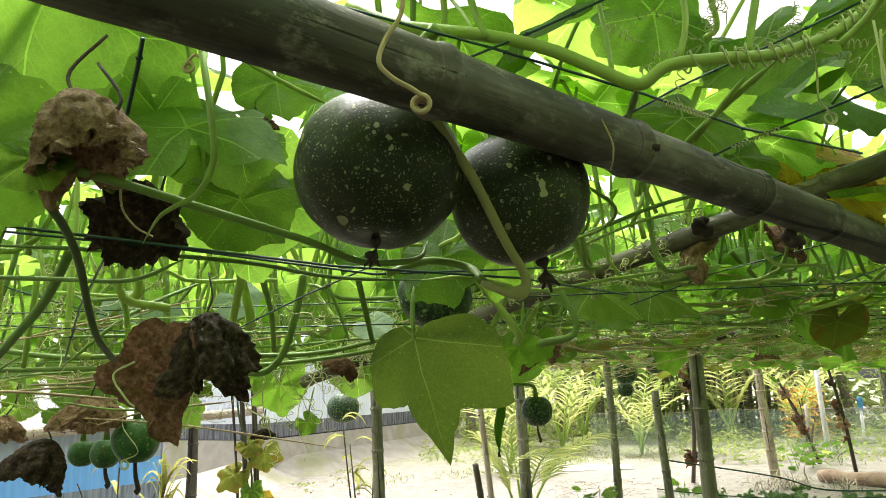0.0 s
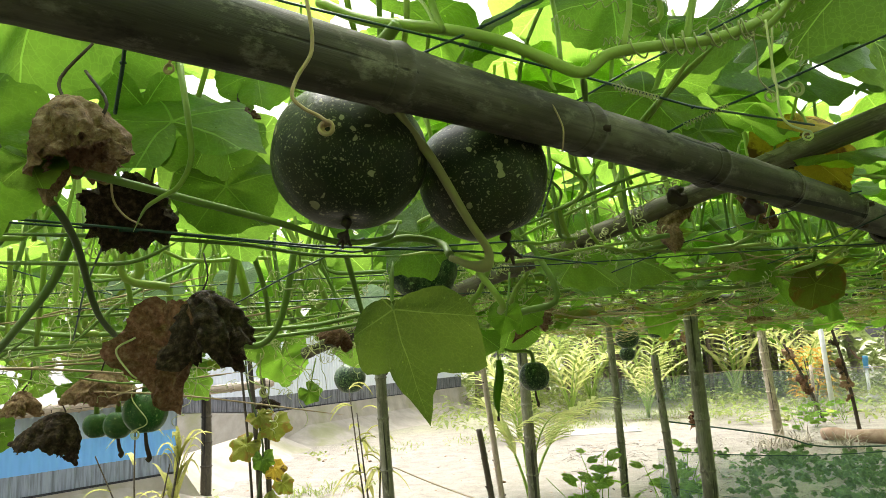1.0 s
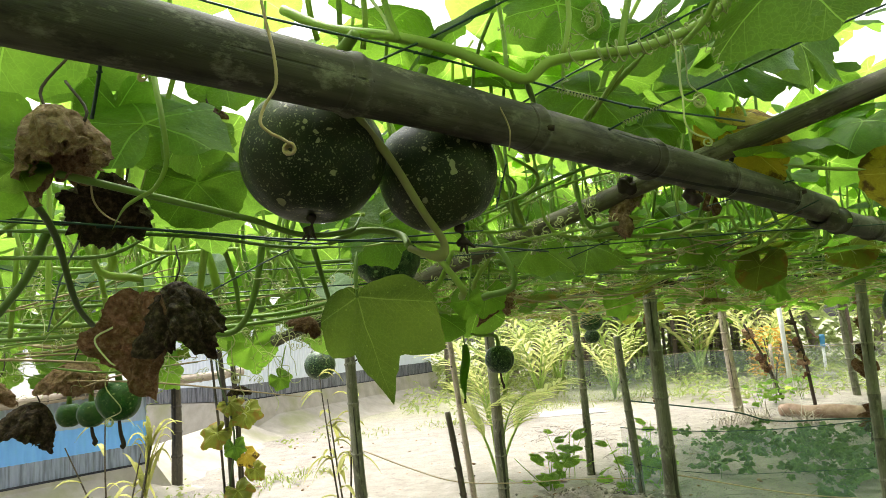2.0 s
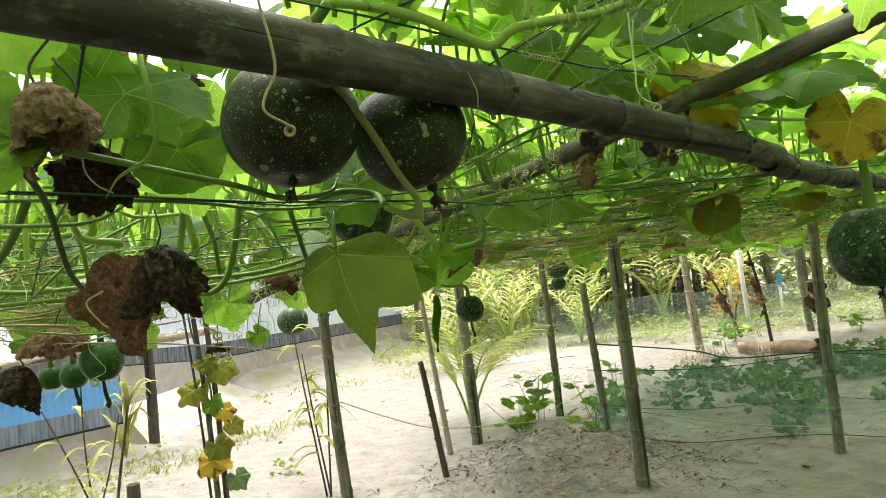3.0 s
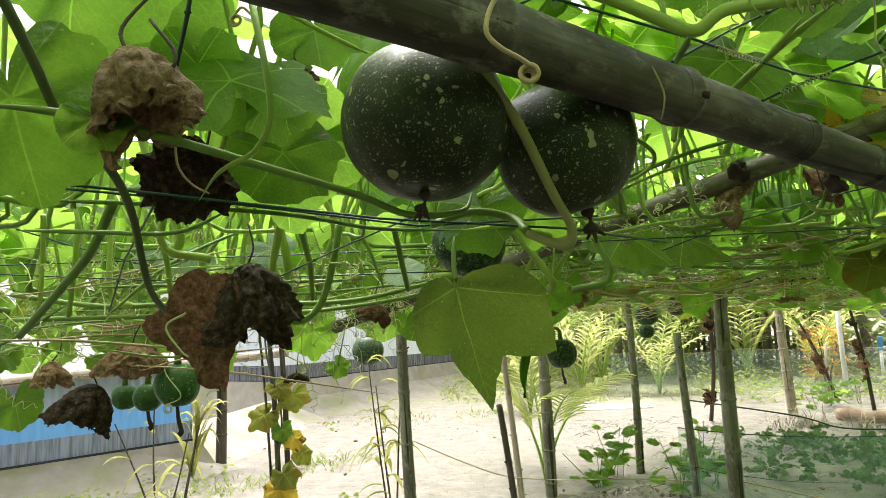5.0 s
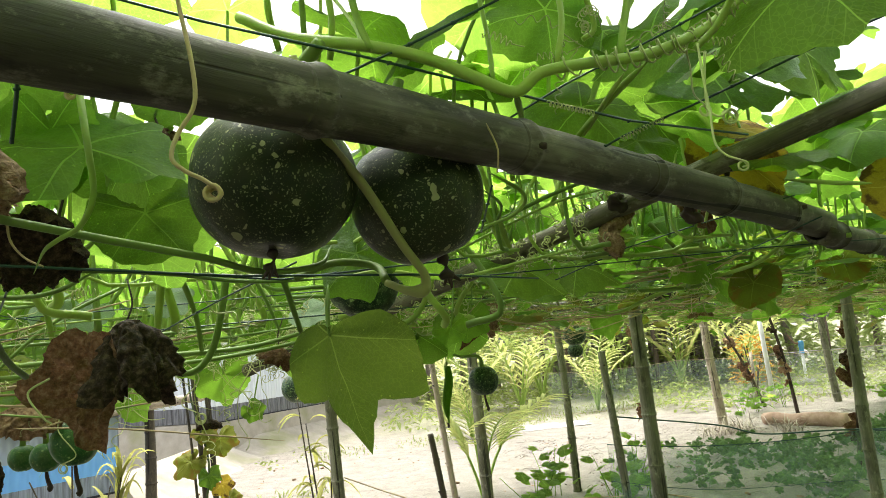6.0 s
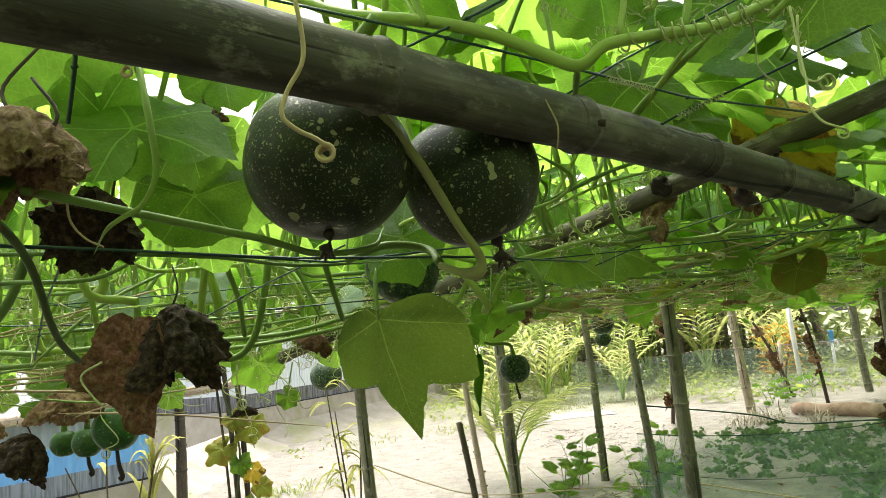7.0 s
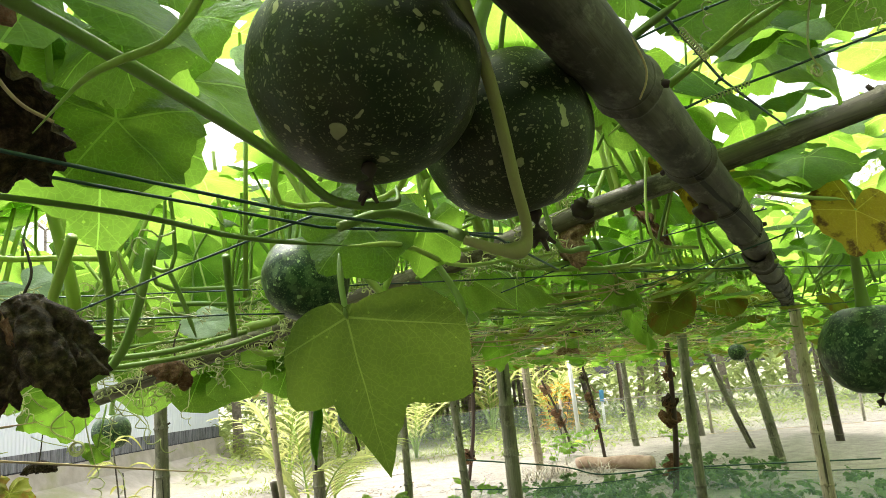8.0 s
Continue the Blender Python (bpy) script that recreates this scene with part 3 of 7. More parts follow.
def bamboo(name, p0, p1, r, material, label, rng, gap=0.30, taper=0.9, bend=0.012, category="bamboo pole", group="", sides=14, stubs=True, bow=(0, 0, 0)):
    """A bamboo pole from p0 to p1 with swollen nodes, a slight bend and cut branch stubs. Its own z runs along it."""
    p0, p1 = Vector(p0), Vector(p1)
    length = (p1 - p0).length
    s = Soup()
    pts, rad = [], []
    nodes, z = [], rng.uniform(0.08, gap)
    while z < length:
        nodes.append(z)
        z += gap * rng.uniform(0.8, 1.15)
    zs = sorted({0.0, length, *[length * i / 24 for i in range(25)], *([length * i / 90 for i in range(91)] if sides > 16 else []), *[min(length, max(0, q + d)) for q in nodes for d in (-0.02, -0.007, -0.002, 0.0, 0.004, 0.010, 0.025)]})
    ph = rng.uniform(0, 6)
    for z in zs:
        near = min([abs(z - q) for q in nodes] or [1])
        f = 1 + 0.13 * math.exp(-((near / 0.009) ** 2)) - 0.03 * math.exp(-(((near - 0.014) / 0.006) ** 2))
        rad.append(r * (1 + (taper - 1) * z / length) * f)
        pts.append(Vector((bend * length * math.sin(2.2 * z / length + ph) - bend * length * math.sin(ph), bend * 0.6 * length * math.sin(3.7 * z / length + ph) - bend * 0.6 * length * math.sin(ph), z)))
    # straighten so that both ends stay where they are meant
    end = pts[-1].copy()
    pts = [q - Vector((end.x, end.y, 0)) * (q.z / length) for q in pts]
    arch = (p1 - p0).to_track_quat("Z", "Y").to_matrix().inverted() @ Vector(bow)
    pts = [q + arch * 4 * (q.z / length) * (1 - q.z / length) for q in pts]
    for q, rr in zip(pts, rad):
        for k in range(sides):
            a = 2 * math.pi * k / sides
            w = rr * (1 + 0.03 * math.sin(2 * a + q.z * 3) + 0.035 * noise.noise((math.cos(a) * 2, math.sin(a) * 2, q.z * 16 + ph)))
            s.v.append((q.x + math.cos(a) * w, q.y + math.sin(a) * w, q.z))
            s.uv.append((k / sides, q.z))
    for i in range(len(pts) - 1):
        for k in range(sides):
            a, b = i * sides + k, i * sides + (k + 1) % sides
            s.f.append((a, b, b + sides, a + sides))
    # a hollow cut at both ends
    for ring, zz, flip in ((0, 0.03, True), (len(pts) - 1, -0.03, False)):
        base, inner = ring * sides, len(s.v)
        q = pts[ring]
        for dz in (0.0, zz):
            for k in range(sides):
                a = 2 * math.pi * k / sides
                s.v.append((q.x + math.cos(a) * r * 0.7, q.y + math.sin(a) * r * 0.7, q.z + dz))
                s.uv.append((0, 0))
        for k in range(sides):
            k2 = (k + 1) % sides
            for lo, hi in ((base, inner), (inner, inner + sides)):
                fc = (lo + k, lo + k2, hi + k2, hi + k)
                s.f.append(fc[::-1] if flip else fc)
        cap = tuple(inner + sides + k for k in range(sides))
        s.f.append(cap if not flip else cap[::-1])
    root = empty(name, Matrix.Translation(p0) @ (p1 - p0).to_track_quat("Z", "Y").to_matrix().to_4x4())
    s.build("culm", material, root)
    for q in nodes:
        i = min(range(len(pts)), key=lambda j: abs(pts[j].z - q))
        c, rr = pts[i], rad[i]
        ring = Soup()
        for dz, k in ((-0.0035, 0.99), (-0.0015, 1.035), (0.0015, 1.035), (0.0035, 0.99)):
            for j in range(sides):
                a = 2 * math.pi * j / sides
                w = rr * k * (1 + 0.03 * math.sin(2 * a + c.z * 3))
                ring.v.append((c.x + math.cos(a) * w, c.y + math.sin(a) * w, c.z + dz))
                ring.uv.append((j / sides, dz))
        for m in range(3):
            for j in range(sides):
                u, w = m * sides + j, m * sides + (j + 1) % sides
                ring.f.append((u, w, w + sides, u + sides))
        ring.build("node_ring", material, root)
        if stubs and rng.random() < 0.45:
            a = rng.uniform(0, 6.28)
            d = Vector((math.cos(a), math.sin(a), 0.5))
            Soup().tube([c + d * r * 0.7, c + d * (r * 0.9 + 0.012)], 0.007, 0.0045, 7).build("branch_stub", TWIG_BROWN, root)
    ob = root
    return tagged(ob, label, category, group)


# ---- the large structure ----
def ground_height(x, y):
    """Flat sand path, a dug bed ridge beside it, low clods."""
    if abs(x) > 40 or abs(y) > 40:
        return 0.0
    ridge = 0.25 * math.exp(-(((x - 1.05) / 0.62) ** 2)) * math.exp(-(((y - 4.65) / 0.55) ** 2))
    bed = 0.02 / (1 + math.exp(-(x - 2.4 - 0.25 * (y - 5)) * 3)) * (1 / (1 + math.exp((y - 9.6) * 2.5)))
    q = Vector((x * 1.7, y * 1.7, 0))
    rough = 0.018 * noise.noise(q) + 0.045 * (ridge * 5 + bed * 6) * noise.noise(q * 3.1) + 0.035 * (ridge * 5) * noise.noise(q * 6.5)
    calm = 1 / (1 + math.exp(-(14 - abs(y - 6)) * 1.0))
    return (ridge + bed + rough) * calm


def build_ground():
    xs = [-400, -120, -50, -25, -14] + [-9 + 0.4 * i for i in range(16)] + [-2.6 + 0.085 * i for i in range(84)] + [4.6 + 0.25 * i for i in range(32)] + [13, 17, 26, 50, 120, 400]
    ys = [-400, -100, -30, -10, -5, -2.5, -1, 0.5, 1.6] + [2.2 + 0.085 * i for i in range(64)] + [7.7 + 0.22 * i for i in range(40)] + [17, 19, 22, 28, 45, 110, 400]
    verts = [(x, y, ground_height(x, y)) for y in ys for x in xs]
    w = len(xs)
    faces = [(j * w + i, j * w + i + 1, (j + 1) * w + i + 1, (j + 1) * w + i) for j in range(len(ys) - 1) for i in range(w - 1)]
    tagged(mesh_ob("ground", verts, faces, GROUND), "pale sandy ground with a dug grey soil bed", "ground", kind="structure")


build_ground()
R = random.Random(11)


def sheet(name, a, b, z0, z1, material, parent, pitch=0.076, depth=0.009, label="", lean=0.0):
    """Corrugated sheet standing between plan points a and b."""
    a, b = Vector((*a, 0)), Vector((*b, 0))
    d = b - a
    n = max(8, int(d.length / pitch * 6))
    nor = Vector((d.y, -d.x, 0)).normalized()
    s = Soup()
    for i in range(n + 1):
        t = i / n
        w = depth * math.sin(2 * math.pi * t * d.length / pitch)
        for z in (z0, (z0 + z1) / 2, z1):
            q = a + d * t + nor * (w + lean * (z - z0))
            s.v.append((q.x, q.y, z))
            s.uv.append((t, z))
    for i in range(n):
        for k in range(2):
            s.f.append((i * 3 + k, (i + 1) * 3 + k, (i + 1) * 3 + k + 1, i * 3 + k + 1))
    return s.build(name, material, parent, label)


def prism(name, foot, z0, z1, material, parent, spread=0.0, label=""):
    """A block over a plan outline (counter-clockwise), its foot spread outwards, edges bevelled."""
    bm = bmesh.new()
    c = sum((Vector(q) for q in foot), Vector((0, 0))) / len(foot)
    lo = []
    for q in foot:
        o = (Vector(q) - c)
        o = o * (1 + spread / max(o.length, 1e-6))
        lo.append(bm.verts.new((c.x + o.x, c.y + o.y, z0)))
    hi = [bm.verts.new((*q, z1)) for q in foot]
    n = len(foot)
    for i in range(n):
        bm.faces.new((lo[i], lo[(i + 1) % n], hi[(i + 1) % n], hi[i]))
    bm.faces.new(hi)
    bm.faces.new(lo[::-1])
    bmesh.ops.bevel(bm, geom=list(bm.edges), offset=0.012, segments=2, affect="EDGES")
    return part(name, bm, material, parent, label, smooth=False)


def house(name, a, b, deep, plinth, eave, ridge, tin, label, spread):
    """A low tin-walled shed on an earth plinth: front between plan points a and b, body behind it."""
    A, B = Vector(a), Vector(b)
    d = (B - A).normalized()
    back = Vector((-d.y, d.x)) * deep
    root = empty(name, pose(0, 0, 0))
    prism("plinth", [A, B, B + back, A + back], -0.05, plinth, PLASTER, root, spread, "cream earth plinth, stained green at its foot")
    inn = 0.06
    a2, b2 = A + d * inn + back.normalized() * inn, B - d * inn + back.normalized() * inn
    sheet("front_wall", a2, b2, plinth + 0.012, eave, tin, root)
    sheet("side_wall", b2, b2 + back - back.normalized() * 0.1, plinth + 0.012, eave + 0.2, tin, root)
    sheet("side_wall", a2 + back - back.normalized() * 0.1, a2, plinth + 0.012, eave + 0.2, tin, root)
    sheet("back_wall", b2 + back - back.normalized() * 0.1, a2 + back - back.normalized() * 0.1, plinth + 0.012, ridge, tin, root)
    s = Soup()
    lowf = [Vector((*(a2 - d * 0.02), plinth + 0.006)) - Vector((*back.normalized(), 0)) * 0.018, Vector((*(b2 + d * 0.02), plinth + 0.006)) - Vector((*back.normalized(), 0)) * 0.018]
    s.tube(lowf, 0.013, 0.013, 6)
    s.build("sill", BLACK_TRIM, root, "black sill strip along the wall foot")
    # roof: one corrugated plane rising to the back
    s, n = Soup(), int((B - A).length / 0.076 * 6)
    A1, B1 = A - d * 0.15 - back.normalized() * 0.18, B + d * 0.15 - back.normalized() * 0.18
    up = back + back.normalized() * 0.3
    for i in range(n + 1):
        t = i / n
        w = 0.009 * math.sin(2 * math.pi * t * (B1 - A1).length / 0.076)
        for k in range(4):
            q = A1 + (B1 - A1) * t + up * (k / 3)
            s.v.append((q.x, q.y, eave + 0.03 + (ridge - eave) * k / 3 + w))
            s.uv.append((t, k))
    for i in range(n):
        for k in range(3):
            s.f.append((i * 4 + k, (i + 1) * 4 + k, (i + 1) * 4 + k + 1, i * 4 + k + 1))
    s.build("roof", TIN_ROOF, root)
    return tagged(root, label, "shed")


house("tin_shed", (-6.6, 2.32), (-2.78, 7.28), 3.0, 0.30, 1.02, 1.9, TIN_BLUE, "low shed of blue painted corrugated tin on a cream earth plinth", 0.22)
house("tin_house", (-3.05, 11.5), (0.19, 17.96), 4.0, 0.58, 2.1, 3.3, TIN_WHITE, "whitish corrugated tin house with a stained zinc skirt", 0.3)


def bank(a, b, out, high, label, seed):
    """A worn earth slope along a wall foot from a to b, falling to its right-hand side."""
    A, B = Vector(a), Vector(b)
    d = (B - A).normalized()
    side = Vector((d.y, -d.x))
    n, k = int((B - A).length / 0.07), 16
    verts, faces = [], []
    for i in range(n + 1):
        s = i / n
        end = min(1.0, (1 - s) * 6, s * 6 + 0.4)
        for j in range(k + 1):
            t = j / k
            q = A + (B - A) * s + side * (t * out * (1 + 0.25 * noise.noise((s * 9, seed, 0))) - 0.05)
            h = high * end * (0.5 + 0.5 * math.cos(math.pi * t ** 0.8)) - 0.03 * t
            h += 0.035 * noise.noise((q.x * 2.3, q.y * 2.3, seed)) * math.sin(math.pi * t) + 0.018 * noise.noise((q.x * 9, q.y * 9, seed)) * math.sin(math.pi * t)
            verts.append((q.x, q.y, h + ground_height(q.x, q.y) * t))
    for i in range(n):
        for j in range(k):
            u = i * (k + 1) + j
            faces.append((u, u + k + 1, u + k + 2, u + 1)[::-1])
    tagged(mesh_ob("earth_bank", verts, faces, PLASTER), label, "earth bank", kind="structure")


bank((-6.3, 2.7), (-2.55, 7.58), 0.62, 0.285, "worn cream earth bank along the foot of the blue shed", 3.0)
bank((-2.95, 11.6), (0.4, 18.2), 0.9, 0.30, "grey earth bank along the foot of the white house", 7.0)
bank((-3.3, 7.0), (-2.95, 12.2), 0.9, 0.34, "grey earth bank between the two sheds", 11.0)
bamboo("eave_pole", (-5.6, 3.4, 0.90), (-2.05, 7.92, 1.14), 0.052, BAMBOO_PALE, "pale thick bamboo pole along the eave of the tin shed", R, bend=0.004, stubs=False)
tagged(bamboo("shed_post", (-2.62, 7.42, -0.05), (-2.62, 7.42, 1.15), 0.055, STICK_DARK, "dark round wooden post at the corner of the shed", R, stubs=False), category="post")

# ---- the trellis: posts and beams ----
POSTS = [
    ((1.40, 3.97), (1.355, 3.87, 1.60), 0.041, BAMBOO_POST),
    ((0.60, 5.75), (0.57, 5.70, 1.58), 0.046, BAMBOO_POST),
    ((1.50, 6.57), (1.46, 6.50, 1.58), 0.036, BAMBOO_POST),
    ((-0.36, 4.25), (-0.42, 4.15, 1.56), 0.036, BAMBOO_POST),
    ((2.76, 4.16), (2.77, 4.14, 1.58), 0.035, BAMBOO_POST),
    ((2.98, 3.38), (2.92, 3.33, 1.60), 0.034, BAMBOO_PALE),
    ((4.38, 9.85), (4.22, 9.70, 1.62), 0.062, BAMBOO_PALE),
    ((6.50, 7.45), (6.02, 7.30, 1.66), 0.060, BAMBOO_POST),
    ((8.72, 8.62), (8.50, 8.50, 1.66), 0.062, STICK_DARK),
    ((8.60, 11.6), (8.35, 11.5, 1.66), 0.066, BAMBOO_POST),
    ((6.90, 11.2), (6.75, 11.1, 1.66), 0.058, BAMBOO_POST),
    ((0.36, 5.48), (0.22, 5.42, 1.55), 0.024, BAMBOO_PALE),
    ((-2.9, 2.6), (-2.9, 2.6, 1.58), 0.045, BAMBOO_POST),
    ((-1.5, -1.6), (-1.5, -1.6, 1.60), 0.045, BAMBOO_POST),
    ((2.4, -1.3), (2.4, -1.3, 1.60), 0.045, BAMBOO_POST),
]
for (bx, by), top, r, m in POSTS:
    bamboo("trellis_post", (bx, by, ground_height(bx, by) - 0.12), top, r, m, "upright grey bamboo post under the vine trellis" if m is not BAMBOO_PALE else "pale slim bamboo post under the vine trellis", R, gap=0.27, bend=0.010, category="post", group="trellis posts")
bamboo("leaning_stick", (1.53, 5.05, 0.0), (1.450, 5.012, 1.259), 0.030, BAMBOO_POST, "short leaning bamboo stick with a cut top", R, gap=0.2, category="stick")
bamboo("leaning_stick", (0.28, 4.62, -0.05), (0.164, 4.585, 0.848), 0.022, STICK_DARK, "short dark leaning stick with a cut top", R, gap=0.2, category="stick")
bamboo("leaning_stick", (7.53, 9.08, -0.05), (6.6, 8.7, 1.55), 0.045, BAMBOO_POST, "slanting bamboo stick at the far side of the bed", R, gap=0.25, category="stick")
bamboo("cut_stump", (-2.02, 5.2, -0.05), (-2.02, 5.2, 0.13), 0.05, STICK_DARK, "short dark cut stump in the sand", R, category="stump", stubs=False)

bamboo("trellis_beam", (-1.50, -0.60, 1.604), (1.138, 1.65, 1.583), 0.0365, BAMBOO, "thick weathered grey bamboo beam over the trellis", R, gap=0.33, bend=0.002, taper=0.95, sides=28, bow=(0.026, 0.0, 0.030), category="bamboo beam", group="trellis beams")
bamboo("trellis_beam", (1.50, 0.985, 1.918), (-0.47, 2.355, 1.353), 0.0300, BAMBOO_CROSS, "weathered bamboo cross beam under the vine", R, gap=0.36, bend=0.003, taper=0.62, sides=20, bow=(0.0, 0.0, -0.006), category="bamboo beam", group="trellis beams")
bamboo("trellis_beam", (1.10, 1.62, 1.565), (2.95, 3.40, 1.60), 0.034, BAMBOO, "dark bamboo beam under the leaves", R, gap=0.34, category="bamboo beam", group="trellis beams")
bamboo("trellis_beam", (-0.5, 4.10, 1.53), (2.95, 4.14, 1.57), 0.030, BAMBOO, "thin bamboo beam from post to post", R, gap=0.34, category="bamboo beam", group="trellis beams")
bamboo("trellis_beam", (0.5, 5.75, 1.55), (6.1, 7.3, 1.60), 0.030, BAMBOO, "thin bamboo beam from post to post", R, gap=0.34, category="bamboo beam", group="trellis beams")
bamboo("trellis_beam", (4.2, 9.7, 1.60), (8.5, 11.6, 1.64), 0.030, BAMBOO, "thin bamboo beam from post to post", R, gap=0.34, category="bamboo beam", group="trellis beams")

# ---- strings of the trellis ----
def string(pts, r=0.0016, sag=0.0):
    pts = [Vector(q) for q in pts]
    out = []
    for a, b in zip(pts, pts[1:]):
        for i in range(8):
            t = i / 8
            q = a.lerp(b, t)
            q.z -= sag * 4 * t * (1 - t)
            out.append(q)
    out.append(pts[-1])
    root = empty("trellis_string", Matrix.Translation(out[0]))
    out = [q - pts[0] for q in out]
    Soup().tube(out, r, r, 5).build("cord", STRING, root)
    for _ in range(2):
        k = R.randrange(2, len(out) - 2)
        Soup().tube([out[k] - Vector((0.003, 0, 0.001)), out[k], out[k] + Vector((0.003, 0.001, 0.001))], 0.0026, 0.002, 6).build("knot", STRING, root)
    return tagged(root, "thin dark green nylon string stretched across the trellis", "string", "trellis strings")


for i in range(9):
    y = -1.4 + 1.05 * i + R.uniform(-0.1, 0.1)
    if y < 1.3:
        continue
    string([(-3.0 if y < 2.4 else 0.1, y + R.uniform(-0.3, 0.3), 1.55 + R.uniform(-0.02, 0.02)), (1.0, y + R.uniform(-0.1, 0.1), 1.545), (5.5, y + R.uniform(-0.3, 0.6), 1.57)], sag=0.02)
for i in range(9):
    x = -2.8 + 0.95 * i + R.uniform(-0.1, 0.1)
    string([(x, 1.35, 1.56), (x + R.uniform(-0.3, 0.3), 2.6, 1.545), (x + R.uniform(-0.4, 0.9), 7.8 if x > 0 else 3.0, 1.57)], sag=0.02)

# ---- pumpkins ----
def pumpkin(centre, r, squash, material, label, rng, ribs=10, rib=0.03, stem_to=None, blossom=0.0, turn=(0, 0, 0), category="pumpkin", group="pumpkins on the trellis", tail=0.0):
    """A pumpkin: ribbed body, stalk with a flared foot, withered blossom end."""
    root = empty("pumpkin", Matrix.Translation(centre) @ pose(0, 0, 0, *turn))
    nu, nv = 60, 30
    seed = rng.uniform(0, 50)
    verts, faces = [], []
    for j in range(nv + 1):
        ph = math.pi * j / nv
        for i in range(nu):
            th = 2 * math.pi * i / nu
            w = math.sin(ph)
            dent = 1 - 0.16 * math.exp(-((ph / 0.35) ** 2)) - 0.10 * math.exp(-(((math.pi - ph) / 0.30) ** 2))
            k = 1 - rib * (0.5 + 0.5 * math.cos(ribs * th)) ** 2 * w
            k *= 1 + 0.025 * noise.noise((math.cos(th) * w * 1.3, math.sin(th) * w * 1.3, math.cos(ph) * 1.3 + seed))
            verts.append((r * k * w * math.cos(th), r * k * w * math.sin(th), r * squash * dent * math.cos(ph)))
    for j in range(nv):
        for i in range(nu):
            a, b = j * nu + i, j * nu + (i + 1) % nu
            faces.append((a, a + nu, b + nu, b))
    mesh_ob("body", verts, faces, material, root)
    top = Vector((0, 0, r * squash * 0.82))
    inv = root.matrix_world.inverted()
    goal = inv @ Vector(stem_to) if stem_to else top + Vector((0.01, 0.01, r * 0.5))
    way = goal - top
    pts = glide([top, top + Vector((0, 0, way.length * 0.3)) + way * 0.1, top + way * 0.7 + Vector((0, 0, 0.01)), goal], 5)
    k = max(0.0035, r * 0.075)
    Soup().tube(pts, k * 1.7, k, 8, swell=lambda t: 1 + 0.5 * math.exp(-t * 9)).build("stalk", STEM, root)
    if blossom:
        low = Vector((0, 0, -r * squash * 0.90))
        s = Soup()
        s.tube(glide([low, low + Vector((0.003, 0, -blossom * 0.5)), low + Vector((-0.002, 0.004, -blossom))], 4), blossom * 0.22, blossom * 0.30, 7, swell=lambda t: 0.7 + 0.5 * math.sin(t * 9))
        for q in range(4):
            a = q * 1.6
            s.tube([low + Vector((0, 0, -blossom * 0.8)), low + Vector((math.cos(a) * blossom * 0.35, math.sin(a) * blossom * 0.35, -blossom * rng.uniform(1.0, 1.4)))], blossom * 0.14, blossom * 0.05, 5)
        s.build("withered_blossom", TWIG_BROWN, root, "shrivelled brown blossom end")
    if tail:
        low = Vector((0, 0, -r * squash * 0.90))
        Soup().tube(glide([low, low + Vector((0.004, 0, -tail * 0.5)), low + Vector((0.012, 0, -tail * 0.9)), low + Vector((0.006, 0.0, -tail))], 4), 0.0045, 0.008, 6).build("withered_blossom", TWIG_BROWN, root, "thin black withered blossom")
    return tagged(root, label, category, group)


R2 = random.Random(5)
pumpkin((-0.072, 0.786, 1.572), 0.100, 0.93, RIND, "large dark green pumpkin with pale spots, hanging under the beam", R2, stem_to=(0.0, 0.73, 1.72), blossom=0.026, turn=(-6, 6, 20))
pumpkin((0.100, 0.880, 1.560), 0.091, 1.0, RIND, "dark green spotted pumpkin pressed against the beam", R2, stem_to=(0.09, 0.86, 1.72), blossom=0.034, turn=(-14, -14, 70))
pumpkin((-0.02, 1.56, 1.525), 0.085, 0.85, RIND_SMALL, "dark pumpkin lying on the net behind a leaf", R2, blossom=0.0, turn=(60, 0, 30))
pumpkin((1.30, 1.52, 1.310), 0.114, 0.98, RIND_SMALL, "dark green spotted pumpkin hanging on its own", R2, stem_to=(1.28, 1.5, 1.56), blossom=0.03)
pumpkin((-0.80, 1.856, 1.212), 0.059, 1.02, RIND_GREEN, "small bright green mottled pumpkin with a black blossom end", R2, stem_to=(-0.82, 1.86, 1.5), tail=0.075)
pumpkin((-0.944, 2.001, 1.170), 0.0415, 1.0, RIND_GREEN, "small green mottled pumpkin hanging low", R2, stem_to=(-0.98, 2.0, 1.5), tail=0.05)
pumpkin((-1.062, 2.107, 1.164), 0.039, 1.0, RIND_GREEN, "small green mottled pumpkin behind another", R2, stem_to=(-1.1, 2.1, 1.5))
pumpkin((-0.76, 5.25, 1.20), 0.118, 0.98, RIND_SMALL, "dark green striped pumpkin wrapped in tendrils", R2, stem_to=(-0.7, 5.25, 1.5))
pumpkin((0.415, 3.36, 1.205), 0.073, 1.0, RIND_SMALL, "small dark striped pumpkin hanging before a post", R2, stem_to=(0.28, 3.33, 1.34), tail=0.075)
pumpkin((1.54, 6.15, 1.405), 0.100, 0.98, RIND_SMALL, "dark round pumpkin under the far net", R2, stem_to=(1.53, 6.15, 1.56))
pumpkin((1.58, 6.35, 1.265), 0.070, 0.95, RIND_SMALL, "small dark pumpkin below another", R2, stem_to=(1.56, 6.3, 1.5))
pumpkin((1.86, 6.35, 1.47), 0.085, 0.95, RIND_SMALL, "dark round pumpkin half in the leaves", R2)
pumpkin((3.55, 4.55, 1.37), 0.066, 1.0, RIND_SMALL, "small dark round pumpkin far under the net", R2, stem_to=(3.55, 4.55, 1.56))

